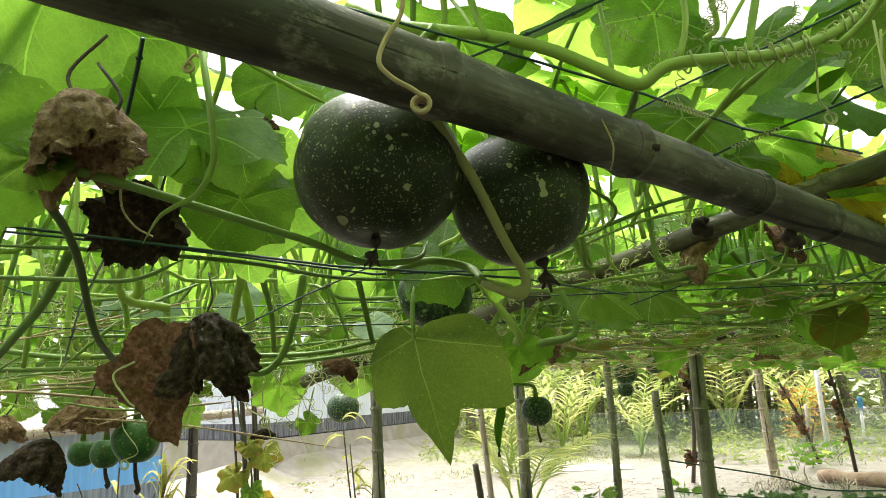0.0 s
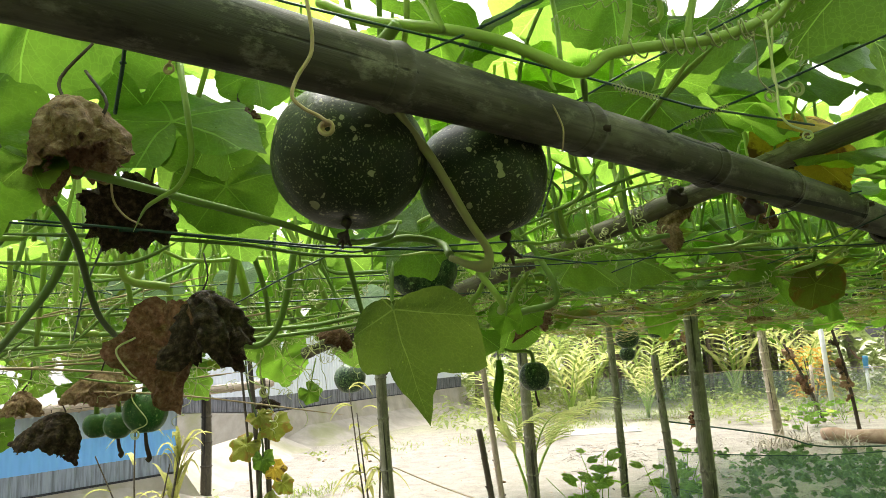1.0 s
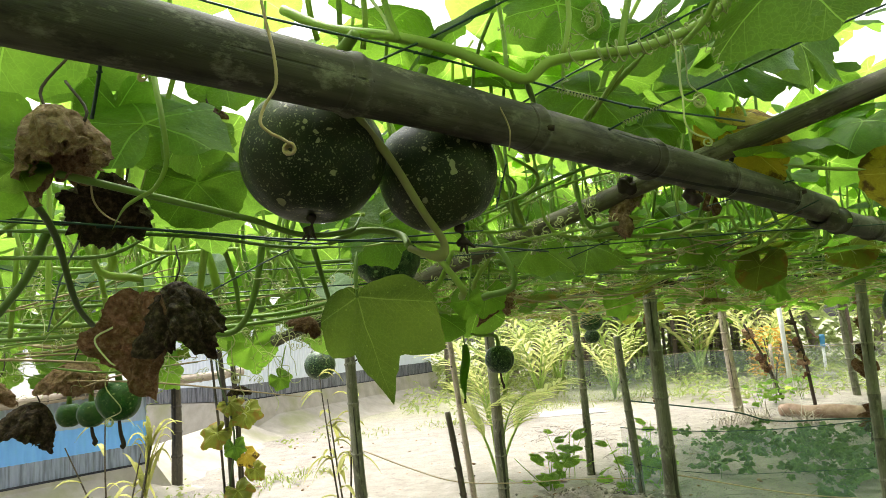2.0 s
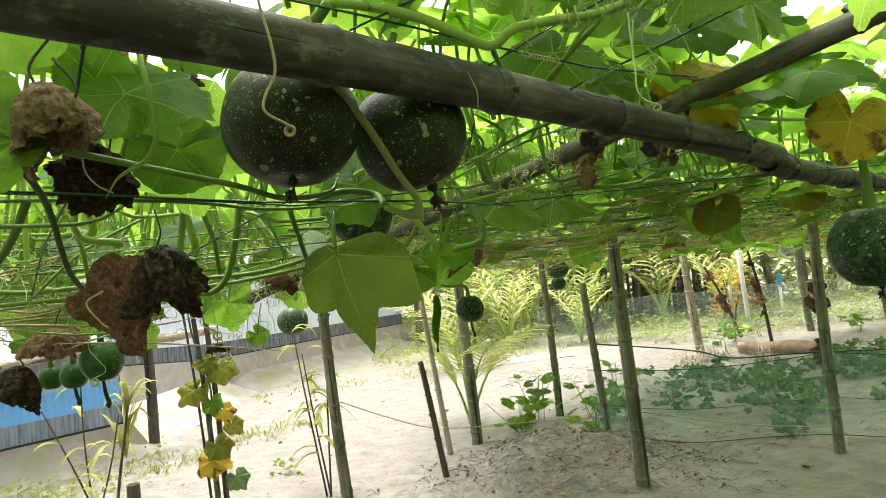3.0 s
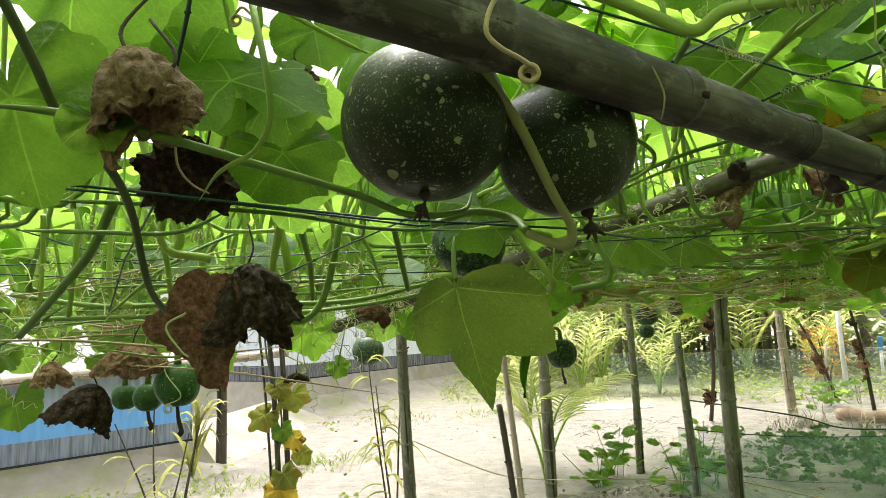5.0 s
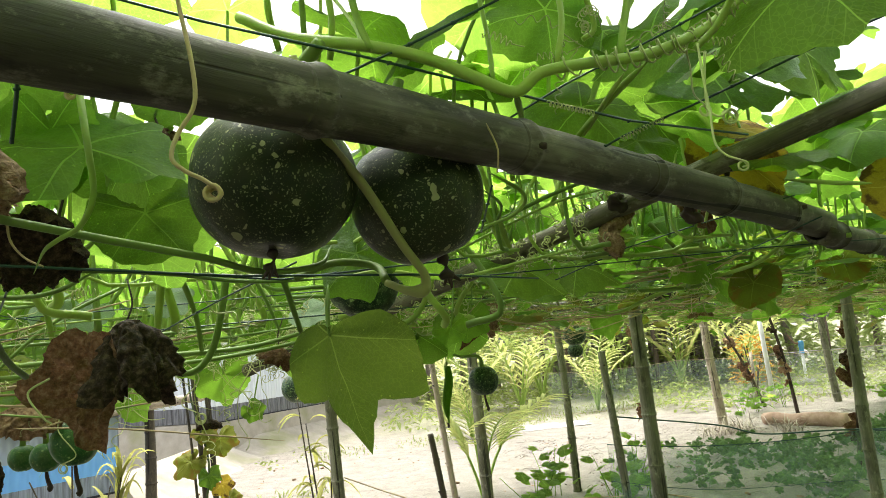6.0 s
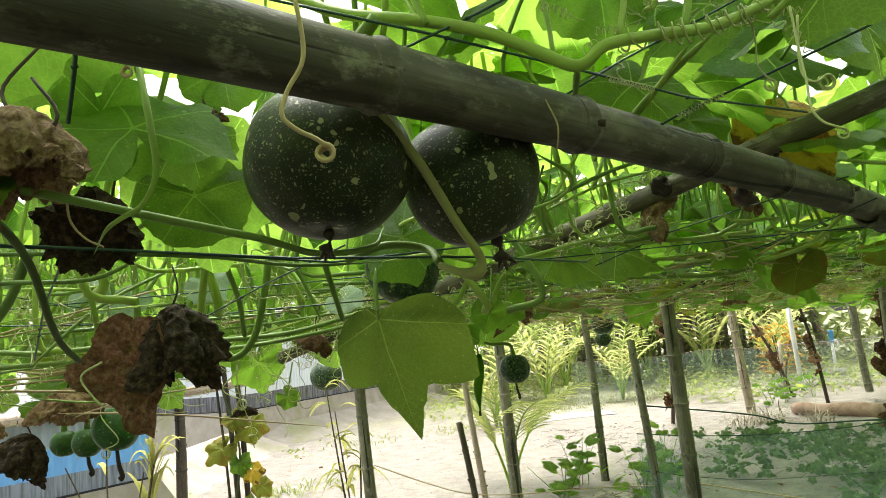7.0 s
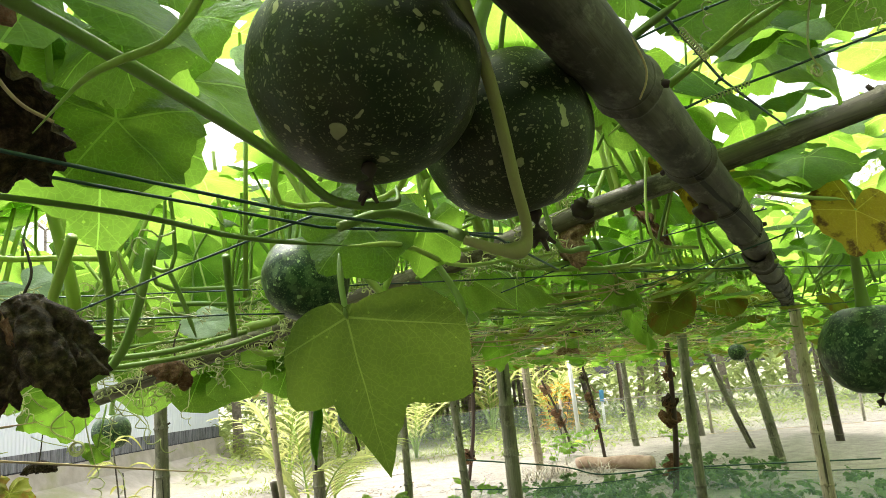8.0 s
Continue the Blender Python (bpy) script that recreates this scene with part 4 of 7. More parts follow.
# a long slim gourd
g = empty("long_gourd", pose(0.235, 3.28, 1.16, 0, 4, 0))
pts = [Vector((0.006 * math.sin(i * 0.5), 0, 0.13 - 0.26 * i / 14)) for i in range(15)]
Soup().tube(pts, 0.02, 0.02, 12, swell=lambda t: 0.25 + 0.85 * math.sin(min(1, 0.12 + t * 0.95) * math.pi) ** 0.7).build("body", LEAF_DARK, g)
Soup().tube([(0, 0, 0.125), (-0.01, 0, 0.2), (-0.004, 0, 0.37)], 0.003, 0.003, 6).build("stalk", STEM, g)
Soup().tube([(0, 0, -0.128), (0.003, 0, -0.15)], 0.005, 0.007, 6).build("withered_blossom", TWIG_BROWN, g)
tagged(g, "slim green gourd hanging from a thin stalk", "gourd")

# ---- leaves of the vine ----
RL = random.Random(21)
NEAR_LEAVES = [leaf_shape(RL, 48, 5, cup=RL.uniform(0.05, 0.42), ripple=RL.uniform(0.05, 0.14), crumple=0.035) for _ in range(12)]
FAR_LEAVES = [leaf_shape(RL, 22, 2, ragged=0.0) for _ in range(6)]
near_meshes = []
for k, (v, f, uv) in enumerate(NEAR_LEAVES):
    o = mesh_ob("leaf", v, f, LEAF, uvs=uv)
    near_meshes.append(o.data)
    bpy.data.objects.remove(o)
vine = empty("pumpkin_vine", pose(0, 0, 1.55))
tagged(vine, "pumpkin vine spread over the trellis with broad green leaves", "vine")


def vine_leaf(at, tip, face, size, material=None, mesh=None, name="leaf"):
    me = mesh or near_meshes[RL.randrange(len(near_meshes))]
    ob = new(name, me)
    ob.parent = vine
    ob.matrix_world = aim(at, tip, face, size)
    ob.matrix_parent_inverse = Matrix()
    ob.matrix_basis = vine.matrix_world.inverted() @ aim(at, tip, face, size)
    if material:
        ob.material_slots[0].link = "OBJECT"
        ob.material_slots[0].material = material
    return ob


def canopy_ok(x, y):
    far = 7.6 if x < 1 else 7.6 + (x - 1) * 0.62
    if x < 0.05 and y > 2.5:
        return False
    # the unseen stretch behind the camera is added to block light from there
    return -2.4 < x < 9.5 and -5.5 < y < min(far, 12.2)


far_soup, hang_soup, fade_soup, far_stems = Soup(), Soup(), Soup(), Soup()
placed = 0
spots = []
while placed < 300:
    x, y = RL.uniform(-1.5, 2.1), RL.uniform(0.25, 3.1)
    size = RL.uniform(0.14, 0.27)
    z = 1.74 + RL.uniform(0.0, 0.40) + 0.04 * math.hypot(x, y - 1)
    if any((x - a) ** 2 + (y - b) ** 2 + ((z - c) * 1.3) ** 2 < 0.12 ** 2 for a, b, c in spots):
        continue
    spots.append((x, y, z))
    if x < -0.1 and len(spots) % 5 < (2 if y < 1.5 else 4):
        placed += 1
        continue
    a = RL.uniform(0, 6.28)
    tilt = abs(RL.gauss(0.45, 0.45))
    face = Vector((math.cos(a) * tilt, math.sin(a) * tilt, 1))
    tip = Vector((math.cos(a), math.sin(a), -tilt * 0.8 + RL.uniform(-0.2, 0.1)))
    grown = vine_leaf((x, y, z), tip, face, size, LEAF_DARK if RL.random() < 0.14 else None)
    if 0.05 < x < 0.95 and y < 1.9 and len(spots) % 2:
        bpy.data.objects.remove(grown)  # a bare stalk
    root = Vector((x + RL.uniform(-0.14, 0.14), y + RL.uniform(-0.14, 0.14), 1.575))
    placed += 1
    if root.y < max(0.85, (root.x + 0.777) / 1.19 + 0.22):
        continue
    Soup().tube(glide([root + Vector((RL.uniform(-0.25, 0.25), RL.uniform(-0.12, 0.12), -0.02)), root + Vector((RL.uniform(-0.02, 0.02), 0, -0.005)), root.lerp(Vector((x, y, z)), 0.5) + Vector((RL.uniform(-0.03, 0.03), RL.uniform(-0.03, 0.03), 0.02)), (x, y, z)], 4), RL.uniform(0.0035, 0.0062), 0.0032, 8).build("leaf_stalk", STEM if RL.random() < 0.6 else STEM_PALE, vine).location = (0, 0, -1.55)
for layer, lo, hi in ((500, 1.90, 2.25), (7200, 1.70, 2.25)):
    for _ in range(layer):
        x, y = (RL.uniform(-2.2, 2.6), RL.uniform(-1.2, 3.6)) if layer == 500 else (RL.uniform(-3.4, 9.5), RL.uniform(-5.5, 12.2))
        if not canopy_ok(x, y) or (layer == 7200 and -1.6 < x < 2.2 and 0.1 < y < 3.2):
            continue
        if layer == 500 and (RL.random() < 0.2 or (x < 0.15 and y < 2.6 and RL.random() < 0.5) or (x > 0.6 and RL.random() < 0.6)):
            continue
        z = RL.uniform(lo, hi)
        a, tilt = RL.uniform(0, 6.28), abs(RL.gauss(0.4, 0.45))
        v, f, uv = FAR_LEAVES[RL.randrange(6)]
        far_soup.add(v, f, uv, aim((x, y, z), (math.cos(a), math.sin(a), -tilt * 0.8), (math.cos(a) * tilt, math.sin(a) * tilt, 1), RL.uniform(0.2, 0.33)))
        if RL.random() < (0.55 if x < 0.3 else 0.22) and y > (x + 0.777) / 1.19 + 0.5:
            far_stems.tube([(x + RL.uniform(-0.12, 0.12), y + RL.uniform(-0.12, 0.12), 1.55), (x + RL.uniform(-0.02, 0.02), y, 0.5 * (z + 1.6)), (x, y, z)], RL.uniform(0.004, 0.0075), 0.004, 6)
for _ in range(2300):
    x, y = RL.uniform(-3.2, 9.2), RL.uniform(2.0, 12.0)
    if not canopy_ok(x, y):
        continue
    if x < 0.4 and y < 5.5 and RL.random() < 0.85:
        continue
    z = 1.60 - abs(RL.gauss(0, 0.07 if x < 2 else 0.10))
    a = RL.uniform(0, 6.28)
    v, f, uv = FAR_LEAVES[RL.randrange(6)]
    (fade_soup if RL.random() < 0.25 else hang_soup).add(v, f, uv, aim((x, y, z), (math.cos(a) * 0.7, math.sin(a) * 0.7, RL.uniform(-1, 0.3)), (math.cos(a), math.sin(a), RL.uniform(0.2, 1)), RL.uniform(0.07, 0.2)))
for _ in range(190):
    x, y, z = RL.uniform(-2.6, 0.50), RL.uniform(2.9, 3.7), RL.uniform(1.42, 2.2)
    a = RL.uniform(0, 6.28)
    v, f, uv = FAR_LEAVES[RL.randrange(6)]
    far_soup.add(v, f, uv, aim((x, y, z), (math.cos(a), 0.2 * math.sin(a), RL.uniform(-1.0, 0.2)), (0.4 * math.cos(a), RL.choice((-1, 1)), RL.uniform(0.1, 0.8)), RL.uniform(0.20, 0.34)))
tagged(far_soup.build("canopy_leaves", LEAF), "sea of broad green pumpkin leaves over the trellis", "leaves", kind="stuff")
tagged(fade_soup.build("fading_leaves", LEAF_MIX), "olive and yellowing leaves hanging through the net", "leaves", kind="stuff")
tagged(hang_soup.build("hanging_leaves", LEAF_DARK), "small leaves hanging through the far net", "leaves", kind="stuff")

# wandering stems over the net
RS = random.Random(31)
fine_curls = Soup()


def free_end(t):
    """Thins a stem towards both of its ends."""
    return min(1.0, 0.2 + 5 * t, 0.2 + 5 * (1 - t))


def wander(x, y, a, length, r, z0=1.56, target=None, zsag=0.05):
    pts = []
    z = z0 + RS.uniform(-0.02, 0.03)
    for i in range(int(length / 0.12)):
        if y < max(1.05, (x + 0.777) / 1.19 + 0.24) or (x > -0.1 and y < 2.08 - 0.7 * x):
            break
        pts.append((x, y, z))
        a += RS.gauss(0, 0.22)
        x += 0.12 * math.cos(a)
        y += 0.12 * math.sin(a)
        z = z0 + zsag * (noise.noise((x * 1.4, y * 1.4, r * 900)) - 0.15)
    if len(pts) < 3:
        return pts
    line = glide(pts, 3)
    if target:
        target.tube(line, r, r * 0.7, 6, swell=free_end)
    else:
        Soup().tube(line, r, r * 0.7, 7, swell=free_end).build("stem", RS.choice((STEM, STEM_PALE, STEM_PALE, STEM_PALE, STEM_DARK)), vine).location = (0, 0, -1.55)
    return line


for i in range(190):
    x, y = RS.uniform(-2.6, 3.2), RS.uniform(0.9, 4.6)
    if x < 0.15 and (i % 9 or y > 2.6):
        continue
    line = wander(x, y, RS.choice((0.1, 3.2, 0.5, -0.9, 2.2, -0.9)) + RS.gauss(0, 0.45), RS.uniform(0.5, 1.9), RS.uniform(0.0016, 0.0055), 1.56 + abs(RS.gauss(0, 0.03)), None, 0.09)
    for _ in range(3):
        if line and RS.random() < 0.75:
            q = line[RS.randrange(len(line))]
            w = Vector((RS.gauss(0, 1), RS.gauss(0, 1), RS.gauss(-0.25, 0.5)))
            fine_curls.tube(curl(q, w, RS.uniform(0.06, 0.16), RS.uniform(2, 5), 0.010, 0.004, RS), 0.0011, 0.0008, 4)
for i in range(260):
    x, y = RS.uniform(-3.2, 8.5), RS.uniform(3.4, 11)
    if canopy_ok(x, y):
        wander(x, y, RS.uniform(0, 6.28), RS.uniform(0.6, 2.2), RS.uniform(0.003, 0.007), 1.53, far_stems, 0.10)
dry_stems, hung = Soup(), 0
while hung < 460:
    x, y = RS.uniform(0.0, 5.0), RS.uniform(1.7, 6.5)
    if canopy_ok(x, y) and y > (x + 0.777) / 1.19 + 0.3:
        hung += 1
        wander(x, y, RS.uniform(0, 6.28), RS.uniform(0.3, 1.0), RS.uniform(0.0014, 0.0030), 1.54 - abs(RS.gauss(0, 0.03)), dry_stems, 0.16)
tagged(dry_stems.build("straw_stems", TENDRIL_DRY), "thin straw-coloured stems tangled in the net", "stems", kind="stuff")
tagged(fine_curls.build("tendrils", TENDRIL), "pale curling tendrils on the vine stems", "tendrils", kind="stuff")
tagged(far_stems.build("far_stems", STEM_PALE), "tangle of pale green vine stems under the far leaves", "stems", kind="stuff")

# ---- hand-shaped leaves near the path ----
HANGING = leaf_shape(random.Random(12), 90, 7, None, [(-180, 0.06), (-130, 0.10), (-112, 0.25), (-100, 0.47), (-86, 0.63), (-77, 0.71), (-57, 0.775), (-42, 0.90), (-21, 0.62), (-7, 0.80), (0, 1.04), (7, 0.78), (24, 0.55), (46, 0.70), (63, 0.50), (91, 0.36), (130, 0.16), (180, 0.06)], cup=0.10, ripple=0.03, notch=0.0, ragged=0.006, crumple=0.02)
o = mesh_ob("hanging_leaf", HANGING[0], HANGING[1], LEAF_HANGING, uvs=HANGING[2])
o.parent = vine
o.matrix_basis = vine.matrix_world.inverted() @ aim((-0.047, 1.05, 1.395), (0.039, 0.016, -0.187), (-0.39, -0.91, -0.16), 0.192)
o["label"] = "broad five-pointed leaf hanging straight down"


RT0 = random.Random(41)


def cane(pts, r, material=STEM, r1=None, sides=9, name="stem", steps=5):
    ob = Soup().tube(glide(pts, steps), r, r1 or r * 0.85, sides, swell=free_end if name == "stem" and r < 0.005 else None).build(name, material, vine)
    ob.location = (0, 0, -1.55)
    return ob


cane([(-0.047, 1.077, 1.476), (-0.049, 1.063, 1.436), (-0.048, 1.053, 1.407), (-0.047, 1.05, 1.393)], 0.004)
for at, tip, face, size, m in (
    ((-0.004, 1.149, 1.533), (-0.108, 1.148, 1.407), (-0.2, -0.8, 0.6), 0.17, LEAF_DARK),
    ((-0.438, 0.597, 1.553), (-0.410, 0.606, 1.436), (0.25, -1, 0.35), 0.19, LEAF_DARK),
    ((-0.280, 0.942, 1.584), (-0.188, 0.939, 1.476), (-0.1, -0.8, 0.6), 0.165, LEAF_DARK),
    ((0.099, 1.171, 1.530), (0.072, 1.166, 1.439), (0.1, -0.9, 0.5), 0.12, LEAF_DARK),
    ((-0.438, 0.723, 1.785), (-0.475, 0.731, 1.646), (0.2, -0.8, 0.7), 0.26, LEAF),
    ((-0.378, 0.992, 1.714), (-0.458, 1.066, 1.857), (0.1, -0.5, 0.9), 0.22, LEAF),
    ((-0.477, 0.919, 1.829), (-0.403, 0.895, 1.689), (0.1, -0.7, 0.8), 0.26, LEAF),
    ((-0.238, 0.964, 1.769), (-0.216, 0.929, 1.668), (0.1, -0.9, 0.5), 0.14, LEAF_DARK),
    ((-0.375, 0.874, 1.688), (-0.372, 0.889, 1.592), (0.2, -0.9, 0.5), 0.13, LEAF),
    ((-0.276, 0.929, 1.663), (-0.355, 0.936, 1.613), (0.1, -0.8, 0.6), 0.14, LEAF),
    ((-0.316, 0.830, 1.649), (-0.418, 0.956, 1.804), (0.0, -0.5, 0.9), 0.24, LEAF),
    ((0.747, 1.369, 1.918), (0.998, 1.337, 1.823), (0.0, -0.7, 0.9), 0.40, LEAF),
    ((0.808, 1.218, 1.919), (0.884, 1.138, 1.795), (0.0, -0.6, 0.9), 0.34, LEAF),
    ((0.635, 1.428, 1.857), (0.684, 1.400, 1.725), (0.0, -0.8, 0.7), 0.24, LEAF),
    ((0.619, 0.779, 1.796), (0.538, 0.789, 1.733), (0.0, -0.8, 0.9), 0.26, LEAF),
    ((0.326, 0.967, 1.863), (0.322, 0.937, 1.738), (0.1, -0.9, 0.5), 0.20, LEAF),
    ((0.472, 0.929, 1.799), (0.416, 0.935, 1.759), (0.0, -0.6, 0.9), 0.22, LEAF),
    ((0.145, 0.921, 1.819), (0.080, 0.828, 1.764), (0.0, 0.4, 1), 0.20, LEAF_DARK),
    ((0.399, 1.089, 1.744), (0.325, 1.048, 1.683), (0.1, -0.8, 0.7), 0.20, LEAF),
    ((0.508, 1.150, 1.694), (0.522, 1.110, 1.627), (0.1, -0.9, 0.5), 0.16, LEAF_DARK),
    ((0.379, 1.779, 1.557), (0.502, 1.697, 1.450), (0.1, -0.6, 0.7), 0.24, LEAF),
    ((0.557, 1.882, 1.561), (0.727, 1.795, 1.484), (0.1, -0.5, 0.8), 0.22, LEAF),
    ((0.922, 1.981, 1.603), (0.987, 1.900, 1.487), (0.1, -0.5, 0.8), 0.26, LEAF_DARK),
    ((1.153, 2.097, 1.535), (1.183, 1.896, 1.523), (0.1, -0.5, 0.8), 0.24, LEAF_DARK),
    ((-1.229, 1.846, 1.177), (-1.170, 1.806, 1.047), (0.0, -0.9, 0.4), 0.15, LEAF_DARK),
    ((-0.370, 1.028, 1.718), (-0.270, 0.962, 1.606), (0.2, -0.5, 0.9), 0.26, LEAF),
    ((-0.219, 1.137, 1.720), (-0.155, 1.077, 1.638), (0.2, -0.7, 0.7), 0.24, LEAF),
    ((-0.307, 1.057, 1.627), (-0.312, 1.103, 1.519), (0.1, -0.6, 0.7), 0.26, LEAF),
    ((0.436, 1.041, 1.855), (0.499, 1.032, 1.791), (0.1, -0.6, 0.8), 0.22, LEAF),
    ((0.654, 1.070, 1.866), (0.583, 1.105, 1.818), (0.1, -0.6, 0.8), 0.22, LEAF_DARK),
    ((0.800, 1.083, 1.814), (0.755, 1.083, 1.894), (0.1, -0.6, 0.8), 0.24, LEAF),
    ((-0.218, 1.169, 1.825), (-0.167, 1.138, 1.888), (0.1, -0.6, 0.8), 0.22, LEAF),
    ((0.058, 2.160, 1.523), (-0.027, 2.160, 1.665), (0.1, -0.9, 0.4), 0.16, LEAF),
):
    at, tip = Vector(at), Vector(tip)
    vine_leaf(at, tip - at, face, size, m)
    if at.y < 1.2:
        continue
    cane([at + Vector((RL.uniform(-0.02, 0.02), 0.12, -0.06 if at.z > 1.66 else 0.08)), at + Vector((0, 0.05, -0.02 if at.z > 1.66 else 0.04)), at], 0.0035, STEM, 0.003, 7, "leaf_stalk")

for at, tip, face, size in (
    ((0.886, 1.535, 1.754), (0.940, 1.490, 1.655), (0.1, -0.8, 0.35), 0.27),
    ((1.199, 1.406, 1.619), (1.109, 1.362, 1.446), (-0.2, -0.9, 0.4), 0.22),
    ((0.900, 1.53, 1.815), (1.02, 1.50, 1.785), (0.0, -0.5, 1), 0.25),
):
    at, tip = Vector(at), Vector(tip)
    v = leaf_shape(RL, 44, 4, cup=0.1, ripple=0.08)
    ob = empty("yellow_leaf", Matrix.Translation(at))
    mesh_ob("blade", v[0], v[1], LEAF_YELLOW, ob, uvs=v[2]).matrix_basis = Matrix.Translation(-at) @ aim(at, tip - at, face, size)
    Soup().tube(glide([(0, 0, 0), (0.01, 0.03, 0.03), (0.0, 0.07, 0.08)], 4), 0.003, 0.0035, 7).build("stalk", STEM_PALE, ob)
    tagged(ob, "yellow withering pumpkin leaf with brown blotches", "leaf", "yellow leaves")

# leaves whose pale colour paints in the sheen of reflected sky
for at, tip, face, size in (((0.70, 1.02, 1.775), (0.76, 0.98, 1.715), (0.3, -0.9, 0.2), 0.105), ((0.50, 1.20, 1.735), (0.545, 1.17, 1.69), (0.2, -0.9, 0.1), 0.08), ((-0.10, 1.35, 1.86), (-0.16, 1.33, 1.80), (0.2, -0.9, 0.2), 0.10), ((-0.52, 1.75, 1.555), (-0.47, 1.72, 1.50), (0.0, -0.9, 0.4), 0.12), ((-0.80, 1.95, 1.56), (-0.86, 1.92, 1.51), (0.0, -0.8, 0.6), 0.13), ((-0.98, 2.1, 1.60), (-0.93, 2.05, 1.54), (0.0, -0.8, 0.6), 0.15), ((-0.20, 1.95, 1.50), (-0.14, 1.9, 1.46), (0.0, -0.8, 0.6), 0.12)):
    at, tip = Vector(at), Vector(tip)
    vine_leaf(at, tip - at, face, size, LEAF_SHEEN)
# a fading olive leaf under the dry ones
at, tip = Vector((-0.347, 0.568, 1.520)), Vector((-0.316, 0.562, 1.464))
vine_leaf(at, tip - at, (0.1, -0.9, 0.4), 0.065, LEAF)
# upright leaf stalks rising behind the net, each with its own leaf
for i in range(92):
    x, y = RL.uniform(-1.9, 0.30), RL.uniform(1.2, 3.2)
    if y < 1.5 and x > -0.35:
        continue
    foot = Vector((x, y, 1.47 + RL.uniform(-0.05, 0.05)))
    top = foot + Vector((RL.gauss(0, 0.13), RL.uniform(-0.12, 0.15), RL.uniform(0.34, 0.62)))
    cane([foot + Vector((RL.uniform(-0.10, 0.10), 0.04, -0.015)), foot + Vector((0, 0, 0.02)), foot.lerp(top, 0.5) + Vector((RL.gauss(0, 0.02), 0, 0)), top], RL.uniform(0.0070, 0.0115), RL.choice((STEM_PALE, STEM_PALE, STEM)), 0.0055, 8, "leaf_stalk")
    a = RL.uniform(0, 6.28)
    if i % 3:
        continue
    vine_leaf(top, (math.cos(a), math.sin(a) - 0.3, -0.35), (math.cos(a) * 0.5, math.sin(a) * 0.5, 1), RL.uniform(0.18, 0.28))

# unseen leaves added high over the near end of the main beam, to shade those below
for i in range(14):
    at = Vector((RL.uniform(-0.95, -0.10), RL.uniform(0.25, 1.05), RL.uniform(1.96, 2.10)))
    a = RL.uniform(0, 6.28)
    vine_leaf(at, (math.cos(a), math.sin(a), -0.2), (math.cos(a) * 0.3, math.sin(a) * 0.3, 1), RL.uniform(0.20, 0.28))

# stalks rising behind the main beam
for i in range(22):
    foot = Vector((RL.uniform(-0.05, 0.85), RL.uniform(1.0, 1.75), RL.uniform(1.66, 1.72)))
    if foot.y < (foot.x + 0.777) / 1.19 + 0.15:
        foot.y += 0.5
    top = foot + Vector((RL.gauss(0, 0.10), RL.uniform(-0.05, 0.12), RL.uniform(0.30, 0.42)))
    cane([foot, foot.lerp(top, 0.5) + Vector((RL.gauss(0, 0.02), 0, 0)), top], RL.uniform(0.0045, 0.0080), STEM_PALE, 0.004, 8, "leaf_stalk")

# leaves crowding over the bed side
for i in range(130):
    x, y = RL.uniform(0.75, 3.0), RL.uniform(0.7, 3.4)
    at = Vector((x, y, RL.uniform(1.68, 2.0)))
    if at.z < 1.66 + 0.45 * max(0.0, 1.0 - y) or (x < 1.0 and y < 1.3):
        continue
    a, tilt = RL.uniform(0, 6.28), abs(RL.gauss(0.5, 0.4))
    vine_leaf(at, (math.cos(a), math.sin(a), -tilt), (math.cos(a) * tilt, math.sin(a) * tilt - 0.2, 1), RL.uniform(0.15, 0.27), LEAF_DARK if i % 4 == 0 else None)
    if y > 1.9:
        cane([at + Vector((RL.uniform(-0.1, 0.1), RL.uniform(-0.05, 0.1), 1.58 - at.z)), at + Vector((RL.uniform(-0.03, 0.03), 0, 0.5 * (1.58 - at.z))), at], RL.uniform(0.004, 0.007), RL.choice((STEM_PALE, STEM)), 0.0035, 7, "leaf_stalk")

# leaves lying on the net, their undersides towards the ground
for i in range(170):
    x, y = RL.uniform(0.1, 3.2), RL.uniform(1.45, 4.3)
    if y < (x + 0.777) / 1.19 + 0.25 or y < 2.12 - 0.7 * x:
        continue
    at = Vector((x, y, 1.60 + RL.gauss(0, 0.025) + 0.02 * x))
    a, tilt = RL.uniform(0, 6.28), abs(RL.gauss(0.22, 0.22))
    vine_leaf(at, (math.cos(a), math.sin(a), -tilt), (math.cos(a) * tilt, math.sin(a) * tilt - 0.1, 1), RL.uniform(0.13, 0.25), RL.choice((LEAF_OLIVE, LEAF_OLIVE, LEAF, LEAF)))

